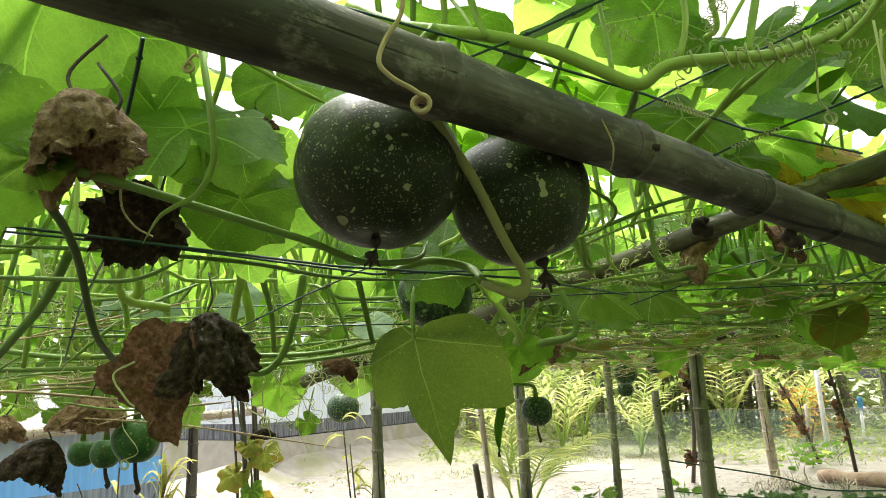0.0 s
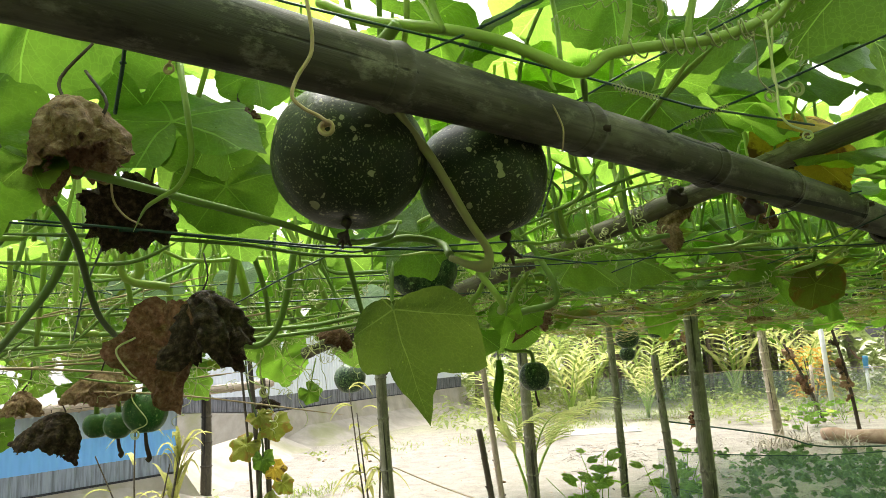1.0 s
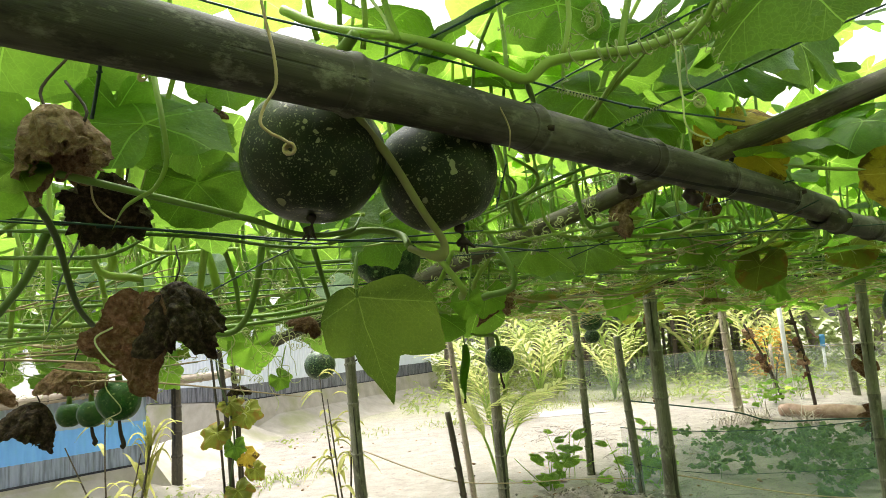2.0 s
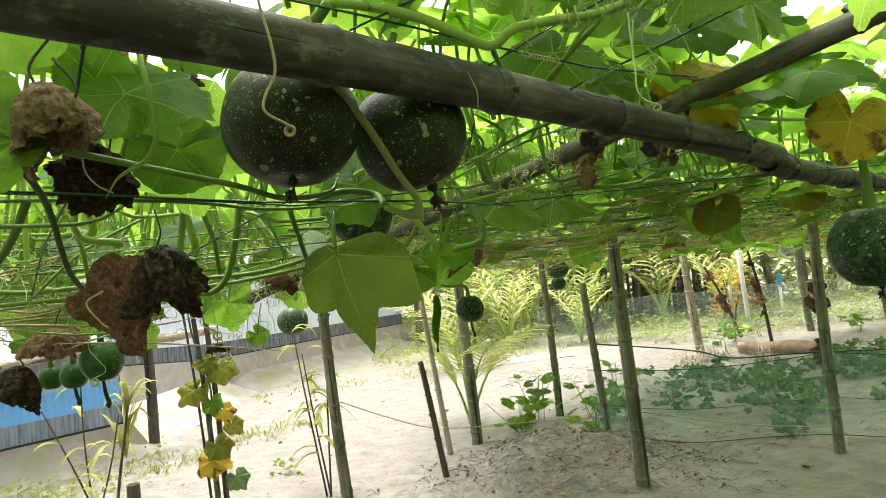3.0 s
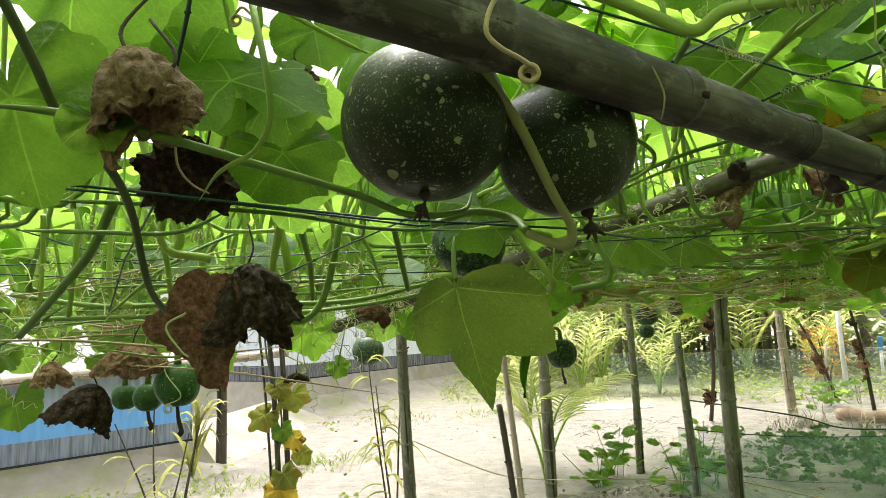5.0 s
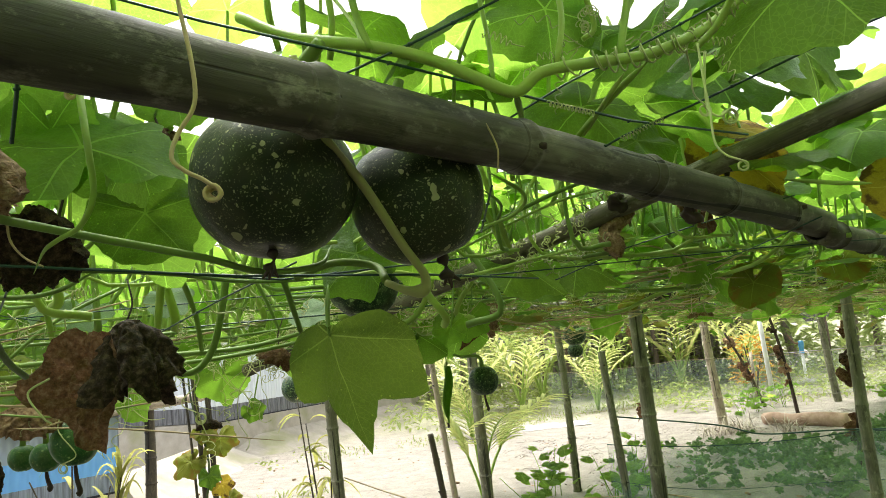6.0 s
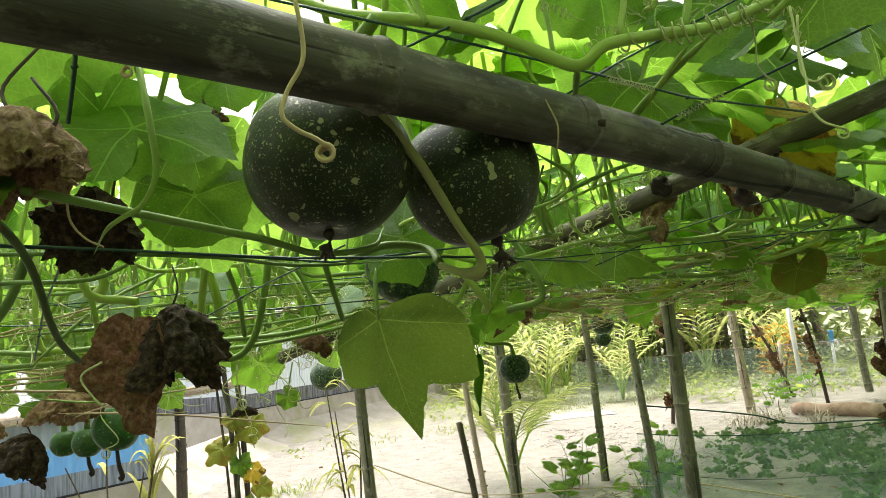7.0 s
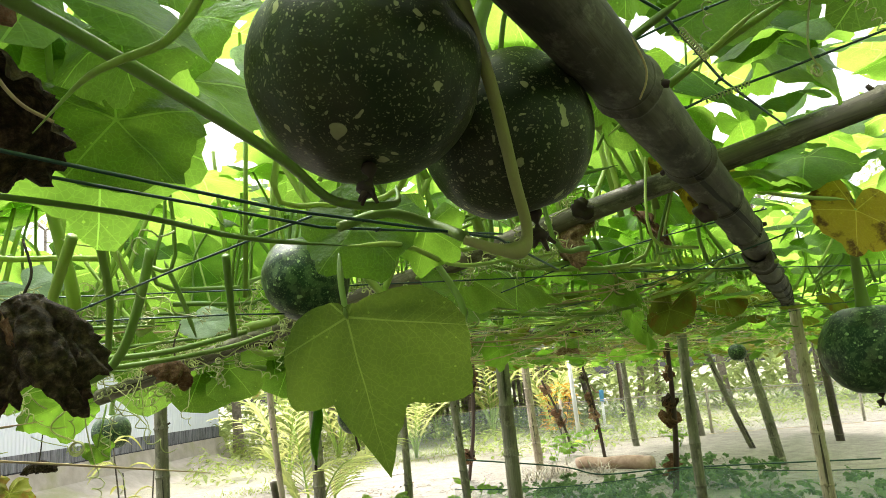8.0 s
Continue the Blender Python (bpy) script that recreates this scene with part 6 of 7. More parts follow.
# coils along the cross beam and the near strings
coils = Soup()
A0, A1 = Vector((0.62, 1.56, 1.66)), Vector((-0.35, 2.24, 1.40))
for i in range(190):
    q = A0.lerp(A1, RT.random() ** 0.7) + Vector((RT.gauss(0, 0.05), RT.gauss(0, 0.04), RT.gauss(0.0, 0.04)))
    coils.tube(curl(q, (RT.gauss(0, 1), RT.gauss(0, 1), RT.gauss(0, 0.6)), RT.uniform(0.07, 0.16), RT.uniform(2, 5), 0.010, 0.005, RT, 0.25), 0.0017, 0.0012, 5)
for i in range(16):
    q = Vector((0.360, 0.743, 1.688)) + Vector((RT.gauss(0, 0.08), RT.gauss(0.03, 0.02), RT.gauss(0.02, 0.015)))
    coils.tube(curl(q, (RT.gauss(0, 1), RT.gauss(0, 0.5), RT.gauss(0, 0.5)), RT.uniform(0.05, 0.12), RT.uniform(3, 6), 0.006, 0.004, RT, 0.2), 0.0008, 0.0007, 5)
for a, b in (((0.405, 0.930, 1.635), (0.466, 0.912, 1.656)), ((0.273, 0.799, 1.651), (0.347, 0.850, 1.650))):
    a, b = Vector(a), Vector(b)
    d = (b - a).normalized()
    u = d.orthogonal().normalized()
    w = d.cross(u)
    n = 110
    coils.tube([a.lerp(b, i / n) + (u * math.cos(i * 0.75) + w * math.sin(i * 0.75)) * 0.0032 for i in range(n + 1)], 0.0009, 0.0009, 4)
for i in range(620):
    x, y = RT.uniform(-1.2, 2.9), RT.uniform(1.2, 4.2)
    if y < (x + 0.777) / 1.19 + 0.2 or (x > -0.1 and y < 2.05 - 0.7 * x):
        continue
    coils.tube(curl((x, y, 1.54 + RT.gauss(0, 0.03)), (RT.gauss(0, 1), RT.gauss(0, 1), RT.gauss(-0.4, 0.6)), RT.uniform(0.06, 0.17), RT.uniform(1.5, 5), 0.013, 0.005, RT), 0.0014, 0.0010, 4)
for i in range(90):
    q = Vector((-0.908, 1.724, 1.367)) + Vector((RT.uniform(-0.45, 0.65), RT.uniform(-0.3, 0.5), RT.gauss(0, 0.045)))
    coils.tube(curl(q, (RT.gauss(0, 1), RT.gauss(0, 0.6), RT.gauss(-0.3, 0.6)), RT.uniform(0.1, 0.24), RT.uniform(0.5, 4), 0.014, 0.006, RT, 0.5), 0.0013, 0.001, 4)
CANE_LINE = glide([(0.248, 0.707, 1.655), (0.307, 0.716, 1.666), (0.388, 0.744, 1.684), (0.476, 0.769, 1.724), (0.546, 0.791, 1.779), (0.635, 0.819, 1.862)], 12)
for lo, hi, turns, wide in ((14, 34, 9, 0.0095), (22, 48, 8, 0.012), (30, 58, 12, 0.0085), (4, 18, 4, 0.011)):
    n, ph = (hi - lo) * 6, RT.uniform(0, 6)
    pts = []
    for i in range(n + 1):
        k = lo + (hi - lo) * i / n
        q = CANE_LINE[int(k)].lerp(CANE_LINE[min(int(k) + 1, len(CANE_LINE) - 1)], k - int(k))
        a = ph + turns * 2 * math.pi * i / n + 2.6 * noise.noise((i * 0.05, ph, 0))
        w = wide * (0.95 + 0.8 * noise.noise((i * 0.06, ph, 7)))
        pts.append(q + Vector((math.cos(a) * w * 0.5, math.cos(a) * w * 0.8, math.sin(a) * w)))
    coils.tube(pts, 0.0013, 0.0010, 5)
tagged(coils.build("coiled_tendrils", TENDRIL), "pale coiled tendrils gripping strings and beams", "tendrils", kind="stuff")

# a pale splinter torn from the cross beam
bm = bmesh.new()
bmesh.ops.create_cone(bm, segments=7, radius1=0.006, radius2=0.0015, depth=0.04, cap_ends=True)
for v in bm.verts:
    v.co.x *= 0.5
    v.co += Vector((0.002, 0.003, 0.0)) * noise.noise(v.co * 90)
ob = part("splinter", bm, BAMBOO_PALE, None)
ob.matrix_world = Matrix.Translation((0.775, 1.452, 1.722)) @ pose(0, 0, 0, 0, 95, 25)
tagged(ob, "pale torn splinter on the bamboo cross beam", "splinter")

# ---- beyond the trellis ----
RB = random.Random(404)


def blade(s, root, way, length, width, droop, rng, segs=5):
    """One grass or palm blade, folded along its middle, drooping."""
    way = Vector(way).normalized()
    side = way.cross(Vector((0, 0, 1)))
    side = side.normalized() if side.length > 1e-4 else Vector((1, 0, 0))
    base = len(s.v)
    for i in range(segs + 1):
        t = i / segs
        q = Vector(root) + way * length * t + Vector((0, 0, -droop * length * t * t))
        w = width * (math.sin(math.pi * min(1, 0.15 + 0.85 * t)) ** 0.7) * (1 if t < 0.99 else 0.05)
        for k, lift in ((-1, 0.25), (0, 0), (1, 0.25)):
            s.v.append(tuple(q + side * w * 0.5 * k + Vector((0, 0, w * lift * abs(k)))))
            s.uv.append((0.5 + 0.02 * k, t * 0.4))
    for i in range(segs):
        for k in range(2):
            a = base + i * 3 + k
            s.f.append((a, a + 1, a + 4, a + 3))


def palm(x, y, height, n, rng, material=PALM_YELLOW, label="young yellow-green palm with feathery fronds"):
    root = empty("palm", pose(x, y, ground_height(x, y)))
    for k in range(n):
        a = 2 * math.pi * k / n + rng.uniform(-0.4, 0.4)
        lean = rng.uniform(0.25, 0.75)
        length = height * rng.uniform(0.8, 1.15)
        pts = []
        for i in range(9):
            t = i / 8
            out = length * (0.15 * t + lean * t * t * 0.8)
            pts.append(Vector((math.cos(a) * out, math.sin(a) * out, length * (t - 0.35 * lean * t ** 3))))
        s = Soup().tube(pts, 0.014 * height, 0.004, 5)
        s.build("frond_rib", STEM_PALE, root)
        s = Soup()
        line = glide(pts, 3)
        d0 = Vector((math.cos(a + math.pi / 2), math.sin(a + math.pi / 2), 0))
        for i in range(7 if height > 1.2 else 11, len(line) - 1, 1 if height < 1.2 else 2):
            t = i / len(line)
            d = (line[i + 1] - line[i]).normalized()
            for sgn in (-1, 1):
                blade(s, line[i], d0 * sgn * 0.9 + d * 0.75 + Vector((0, 0, 0.25)), height * (0.32 - 0.14 * abs(t - 0.55)) * rng.uniform(0.75, 1.15), 0.034 * height, 0.35, rng, 4)
        s.build("frond", material, root)
    return tagged(root, label, "palm", "young palms")


for x, y, h, n in ((3.1, 16.6, 2.1, 7), (4.3, 16.2, 2.2, 8), (6.6, 17.0, 2.4, 8), (0.95, 11.3, 1.5, 6), (2.3, 14.6, 1.9, 7), (5.4, 17.8, 2.2, 7), (7.4, 15.4, 2.0, 7), (1.7, 15.8, 2.0, 7), (8.3, 16.8, 2.2, 7), (3.6, 13.6, 1.4, 6)):
    palm(x, y, h, n, RB, *((PALM_GREEN, "young green palm with feathery fronds") if y > 15.7 and x < 6 else ()))
palm(0.62, 6.25, 1.15, 4, RB, PALM_YELLOW, "small yellowish palm seedling beside a post")


def canes_plant(root_at, tops, leaves, r, material, label, width, category="plant"):
    """Thin canes with long narrow leaves."""
    root = empty("slender_plant", Matrix.Translation(root_at))
    o = Vector(root_at)
    for tp in tops:
        tp = Vector(tp) - o
        pts = glide([(RB.uniform(-0.03, 0.03), RB.uniform(-0.03, 0.03), -0.03), tp * 0.5 + Vector((RB.uniform(-0.03, 0.03), 0, 0)), tp], 5)
        Soup().tube(pts, r, r * 0.5, 6).build("cane", STICK_DARK, root)
        for _ in range(leaves):
            q = pts[RB.randrange(3, len(pts))]
            a = RB.uniform(0, 6.28)
            s = Soup()
            blade(s, q, (math.cos(a), math.sin(a), RB.uniform(0.3, 1.3)), RB.uniform(0.14, 0.30), width, RB.uniform(0.5, 1.3), RB)
            s.build("leaf", material, root)
    return tagged(root, label, category)


canes_plant((-0.537, 4.675, 0.000), [(-0.709, 4.854, 1.131), (-0.647, 4.766, 0.976), (-0.487, 4.815, 0.968)], 10, 0.008, PALE_BLADE, "slender cane plant with sparse yellowing leaves", 0.036)
canes_plant((-2.126, 4.799, 0.000), [(-2.289, 4.504, 0.807), (-2.023, 4.480, 1.039), (-1.809, 4.503, 0.737)], 5, 0.008, PALE_BLADE, "slender cane plant with pale drooping blades", 0.035)
g = empty("reed_tuft", Matrix.Translation((-1.784, 4.602, 0.753)))
for k in range(24):
    s = Soup()
    a = RB.uniform(0.0, 6.28)
    low = RB.uniform(-0.35, 0.05)
    blade(s, (0.11 * low, 0, low), (math.cos(a) * 0.55 + 0.2, RB.uniform(-0.3, 0.3), RB.uniform(0.8, 2.0)), RB.uniform(0.30, 0.58), 0.034, RB.uniform(0.2, 0.9), RB, 7)
    s.build("blade", PALE_BLADE, g)
Soup().tube([(0, 0, 0.02), (-0.08, 0, -0.4), (-0.14, 0.02, -0.72)], 0.008, 0.012, 6).build("cane", STICK_DARK, g)
tagged(g, "tuft of pale variegated reed blades on a cane", "reed")

# climbing vine on a bundle of sticks
g = empty("stick_bundle", pose(-1.28, 4.72, 0))
for dx, dy, tx, ty, r in ((0, 0, -0.10, 0.02, 0.020), (0.04, 0.03, -0.03, 0.05, 0.014), (-0.05, 0.02, -0.16, 0.0, 0.010), (0.07, -0.02, 0.0, 0.0, 0.009)):
    Soup().tube(glide([(dx, dy, -0.04), ((dx + tx) / 2 + 0.015, (dy + ty) / 2, 0.75), (tx, ty, 1.56)], 6), r, r * 0.8, 8).build("stick", STICK_DARK, g)
tagged(g, "bundle of dark sticks holding up a climbing vine", "sticks")
g = empty("climbing_vine", pose(-1.28, 4.72, 0))
Soup().tube(glide([(0.03, -0.03, 0), (-0.02, -0.05, 0.4), (0.02, -0.05, 0.8), (-0.08, -0.04, 1.2), (-0.1, -0.02, 1.5)], 6), 0.008, 0.006, 7).build("stem", STEM_DARK, g)
for q, tp, sz, m in (((-1.384, 4.691, 0.813), (-0.6, -0.4, -0.5), 0.26, LEAF_MIX), ((-1.187, 4.677, 0.942), (0.2, -0.4, -0.9), 0.26, LEAF_MIX), ((-1.183, 4.651, 0.660), (0.4, -0.4, -0.6), 0.18, LEAF_YELLOW), ((-1.128, 4.659, 0.563), (0.6, -0.3, -0.6), 0.17, LEAF_MIX), ((-1.233, 4.621, 0.443), (0.5, -0.4, -0.5), 0.24, LEAF_MIX), ((-1.274, 4.630, 0.349), (-0.8, -0.3, -0.6), 0.28, LEAF_YELLOW), ((-1.126, 4.640, 0.213), (0.5, -0.4, -0.7), 0.20, LEAF_GROUND), ((-1.257, 4.647, 0.719), (0.2, -0.3, -0.9), 0.18, LEAF_DARK), ((-1.282, 4.673, 1.002), (0.6, -0.3, -0.5), 0.20, LEAF_MIX)):
    v = leaf_shape(RB, 48, 6, cup=0.35, ripple=0.10, crumple=0.14, least=0.43)
    ob = mesh_ob("leaf", v[0], v[1], m, g, uvs=v[2])
    ob.matrix_basis = g.matrix_world.inverted() @ aim(q, tp, (tp[0] * 0.3, -1, 0.5), sz * 0.9)
tagged(g, "climbing vine with green and yellow leaves on sticks", "vine")

# tall withered stalks by the far bed
for q, tp, m, label in (((5.598, 10.096, 0.000), (5.422, 10.240, 1.658), TWIG_BROWN, "withered brown vine on a leaning stalk"), ((5.844, 11.538, 0.000), (5.003, 10.784, 1.253), STICK_DARK, "dark leaning plant stalk by the bed"), ((3.245, 9.800, 0.000), (2.326, 6.870, 1.521), TWIG_BROWN, "withered brown vine on an upright stalk"), ((3.751, 5.875, 0.000), (3.394, 5.162, 1.513), TWIG_BROWN, "withered brown vine beside a post")):
    q, tp = Vector(q), Vector(tp)
    g = empty("withered_vine", Matrix.Translation(q))
    d = tp - q
    Soup().tube(glide([(0, 0, -0.02), d * 0.5 + Vector((0.04, 0, 0)), d], 6), 0.028, 0.018, 8).build("stalk", m, g)
    for k in range(9):
        v = leaf_shape(RB, 20, 4, crumple=0.5, cup=0.3)
        ob = mesh_ob("dry_leaf", v[0], v[1], RB.choice((DRY, DRY_RED, DRY_DARK)), g, uvs=v[2])
        ob.matrix_basis = aim(d * RB.uniform(0.1, 0.95), (RB.uniform(-1, 1), RB.uniform(-1, 1), -1), (RB.uniform(-1, 1), -1, 0.2), RB.uniform(0.10, 0.20))
    tagged(g, label, "withered vine")

# the fallen log
a, b = Vector((4.736, 9.386, 0.090)), Vector((5.346, 8.483, 0.090))
s = Soup()
line = [a.lerp(b, i / 12) + Vector((0, 0, 0.012 * math.sin(i))) for i in range(13)]
s.tube(line, 0.075, 0.105, 14, swell=lambda t: 1 + 0.06 * math.sin(t * 17))
log = s.build("log", plain_rough("peeled_log", (0.20, 0.12, 0.08), (0.46, 0.33, 0.25), 7))
tagged(log, "thick reddish peeled log lying on the ground", "log")

# pale sacking on the sand
c = Vector((2.327, 11.695, 0.000))
bm = bmesh.new()
bmesh.ops.create_grid(bm, x_segments=22, y_segments=14, size=0.5)
for v in bm.verts:
    v.co.x *= 1.6
    edge = max(abs(v.co.x) / 0.8, abs(v.co.y) / 0.5)
    v.co.z = 0.025 * max(0.0, 1 - edge ** 3) * (0.9 + 0.8 * noise.noise(v.co * 4.0)) + 0.012
for v in bm.verts:
    q = Vector((math.atan2(v.co.y, v.co.x), 0, 2))
    v.co.xy *= 0.66 + 0.35 * noise.noise((math.cos(q.x) * 2.2, math.sin(q.x) * 2.2, 3)) + 0.15 * noise.noise((q.x * 6, 1, 1))
bmesh.ops.solidify(bm, geom=list(bm.faces), thickness=0.006)
ob = part("sacking", bm, CLOTH, None)
ob.location = c
tagged(ob, "pale crumpled sacking spread on the sand", "sacking")

# far open shed with a light tin roof
g = empty("open_shed", pose(7.2, 18.6, 0))
s = Soup()
n = 150
for i in range(n + 1):
    for k in range(3):
        s.v.append((-3.6 + 7.2 * i / n, -1.6 + 1.8 * k, 2.02 + 0.10 * k + 0.014 * math.sin(i * 1.25)))
        s.uv.append((i, k))
for i in range(n):
    for k in range(2):
        s.f.append((i * 3 + k, (i + 1) * 3 + k, (i + 1) * 3 + k + 1, i * 3 + k + 1))
s.build("roof", TIN_ROOF, g)
for x in (-3.3, -1.1, 1.1, 3.3):
    for y in (-1.4, 1.8):
        Soup().tube([(x, y, -0.05), (x + 0.03, y, 1.0), (x, y, 2.05)], 0.06, 0.05, 8).build("post", WOOD_DARK, g)
for y in (-1.4, 1.8):
    Soup().tube([(-3.6, y, 2.0), (3.6, y, 2.0)], 0.045, 0.045, 8).build("beam", WOOD_DARK, g)
for i in range(40):
    Soup().tube([(-3.3 + 6.6 * i / 39, 1.85, 0), (-3.3 + 6.6 * i / 39, 1.85, RB.uniform(1.5, 1.95))], 0.05, 0.045, 5).build("slat", BARK, g)
tagged(g, "open shed with a pale tin roof and slatted back", "shed")
ob = Soup().tube([(6.30, 12.1, -0.05), (6.27, 12.1, 1.0), (6.22, 12.05, 1.85)], 0.042, 0.038, 10).build("white_post", WHITE_PAINT)
tagged(ob, "slim whitewashed post by the far fence", "post")

# a hand pump on its base
g = empty("hand_pump", pose(8.35, 14.6, 0))
Soup().tube([(0, 0, 0), (0, 0, 0.12)], 0.32, 0.30, 16).build("base", CEMENT, g)
Soup().tube([(0, 0, 0.1), (0, 0, 0.75)], 0.055, 0.05, 12).build("pipe", WHITE_PAINT, g)
Soup().tube(glide([(0, 0, 0.72), (0, 0, 0.80), (0, 0, 0.95), (0, 0, 1.02)], 4), 0.10, 0.07, 14, swell=lambda t: 1 - 0.2 * math.sin(t * 6)).build("head", PUMP_BLUE, g)
Soup().tube(glide([(0.06, 0, 0.78), (0.16, 0, 0.76), (0.22, 0, 0.66)], 4), 0.035, 0.03, 10).build("spout", WHITE_PAINT, g)
Soup().tube(glide([(-0.02, 0, 0.98), (-0.20, 0, 0.97), (-0.36, 0, 1.10), (-0.42, 0, 1.18)], 4), 0.022, 0.020, 8).build("handle", RUST, g)
g.scale = (0.62, 0.62, 0.9)
tagged(g, "blue iron hand pump with a raised brown handle", "hand pump")

# croton shrub
g = empty("croton_shrub", pose(6.55, 13.2, 0))
for k in range(5):
    a = k * 1.3
    Soup().tube(glide([(0, 0, -0.02), (math.cos(a) * 0.1, math.sin(a) * 0.1, 0.45), (math.cos(a) * 0.28, math.sin(a) * 0.28, 0.95)], 4), 0.02, 0.01, 6).build("branch", WOOD_DARK, g)
s = Soup()
for k in range(150):
    a, z = RB.uniform(0, 6.28), RB.uniform(0.25, 1.15)
    q = (math.cos(a) * RB.uniform(0.05, 0.36), math.sin(a) * RB.uniform(0.05, 0.36), z)
    blade(s, q, (math.cos(a), math.sin(a), RB.uniform(0, 1)), RB.uniform(0.14, 0.24), 0.06, 0.5, RB, 3)
s.build("crown", leaf_material("croton_leaf", (0.40, 0.16, 0.02), (0.62, 0.42, 0.05), (0.7, 0.4, 0.06), 0.35), g)
tagged(g, "yellow and orange croton shrub", "shrub")

# ---- fences ----
def net_fence(name, posts, z0, z1, material, rope, label, sag=0.05):
    g = empty(name, pose(posts[0][0], posts[0][1], 0))
    o = Vector((posts[0][0], posts[0][1], 0))
    for a, b in zip(posts, posts[1:]):
        a, b = Vector((*a, 0)) - o, Vector((*b, 0)) - o
        s = Soup()
        n, m = 26, 6
        for i in range(n + 1):
            t = i / n
            q = a.lerp(b, t)
            top = z1 - sag * 4 * t * (1 - t)
            for k in range(m + 1):
                u = k / m
                off = 0.03 * noise.noise((q.x * 2, q.y * 2, u * 3)) * math.sin(math.pi * u)
                gz = ground_height(q.x + o.x, q.y + o.y)
                s.v.append((q.x + off, q.y + off * 2, (z0 + gz) + (top - z0 - gz) * u))
                s.uv.append((t, u))
        for i in range(n):
            for k in range(m):
                p0 = i * (m + 1) + k
                s.f.append((p0, p0 + m + 1, p0 + m + 2, p0 + 1))
        s.build("net", material, g)
        for u, r in ((1.0, 0.0035), (0.45, 0.002), (0.0, 0.0035)):
            pts = []
            for i in range(13):
                t = i / 12
                q = a.lerp(b, t)
                gz = ground_height(q.x + o.x, q.y + o.y)
                pts.append((q.x, q.y, (z0 + gz) + (z1 - sag * 4 * t * (1 - t) - z0 - gz) * u + 0.004))
            Soup().tube(pts, r, r, 5).build("rope", rope, g)
    return tagged(g, label, "net fence")


net_fence("net_fence", [(1.42, 5.05), (3.02, 4.56), (4.6, 3.2), (6.0, 1.2)], 0.01, 0.60, NET, STRING, "low fence of fine green nylon net round the bed")
net_fence("net_fence", [(2.6, 13.2), (5.2, 13.4), (8.2, 11.9), (11.5, 10.2), (15.5, 8.4)], 0.01, 0.80, NET_FAR, TENDRIL_DRY, "pale green nylon net fence behind the far bed")

# slack ropes from post to post
def rope(pts, r, material, label):
    tagged(Soup().tube(glide(pts, 8), r, r, 6).build("rope", material), label, "rope", "garden ropes")


rope([(-0.363, 4.2, 0.695), (-0.091, 4.4, 0.536), (0.185, 4.6, 0.401), (0.544, 4.8, 0.325), (1.05, 4.95, 0.285), (1.518, 5.03, 0.245)], 0.0035, TENDRIL_DRY, "thin beige rope hanging slack between sticks")
rope([(1.40, 3.93, 0.477), (2.124, 4.05, 0.295), (2.741, 4.15, 0.19)], 0.0040, TENDRIL_DRY, "thin beige rope tied between two bamboo posts")
rope([(1.493, 5.03, 0.793), (2.219, 5.0, 0.667), (2.497, 4.9, 0.589), (2.967, 4.6, 0.605), (4.0, 3.9, 0.60)], 0.0055, STRING, "dark green cord along the edge of the bed")

# chain-link fence, its wires crossing
g = empty("chain_fence", pose(6.4, 12.9, 0))
s = Soup()
L, Hh, st = 5.6, 0.78, 0.085
for i in range(int((L + Hh) / st)):
    x0 = i * st
    for sg in (1, -1):
        a = Vector((x0 - (Hh if sg > 0 else 0), 0, 0.0))
        b = a + Vector((Hh, 0, 0)) if sg > 0 else a - Vector((Hh, 0, 0))
        lo, hi = (a, Vector((b.x, 0, Hh)))
        if max(lo.x, hi.x) > L or min(lo.x, hi.x) < 0:
            continue
        s.tube([lo, hi], 0.0018, 0.0018, 3)
s.build("wire_mesh", CEMENT, g)
for x in (0, 2.8, 5.6):
    Soup().tube([(x, 0, -0.05), (x, 0, 0.85)], 0.03, 0.03, 8).build("post", BAMBOO_PALE, g)
Soup().tube([(0, 0, Hh), (L, 0, Hh)], 0.007, 0.007, 6).build("rail", CEMENT, g)
g.rotation_euler = (0, 0, radians(-24))
tagged(g, "low chain-link fence with a pale top rail", "fence")

# ---- low plants ----
RG = random.Random(63)
VINE_LEAVES = [leaf_shape(RG, 26, 3, cup=RG.uniform(0.1, 0.5), ripple=0.14, crumple=0.10, least=RG.uniform(0.26, 0.40), ragged=0.02) for _ in range(8)]
s = Soup()
n = 0
while n < 640:
    x, y = RB.uniform(1.6, 5.6), RB.uniform(4.6, 7.7)
    if x < 3.0 and RB.random() < 0.55:
        continue
    if x < 1.0 + 0.17 * y + RB.gauss(0, 0.12) or noise.noise((x * 1.1, y * 1.1, 3)) < 0.04:
        continue
    n += 1
    a = RB.uniform(0, 6.28)
    z = ground_height(x, y) + RB.uniform(0.04, 0.24)
    v, f, uv = VINE_LEAVES[RB.randrange(8)]
    s.add(v, f, uv, aim((x, y, z), (math.cos(a), math.sin(a), RB.uniform(-1.6, 0.3)), (math.cos(a) * 1.6, math.sin(a) * 1.6 - 0.6, 1), RB.uniform(0.04, 0.17)))
    if RB.random() < 0.25:
        s.tube(glide([(x, y, z), (x + RB.uniform(-0.1, 0.1), y + RB.uniform(-0.1, 0.1), z * 0.7), (x + RB.uniform(-0.2, 0.2), y + RB.uniform(-0.2, 0.2), ground_height(x, y))], 3), 0.002, 0.002, 4)
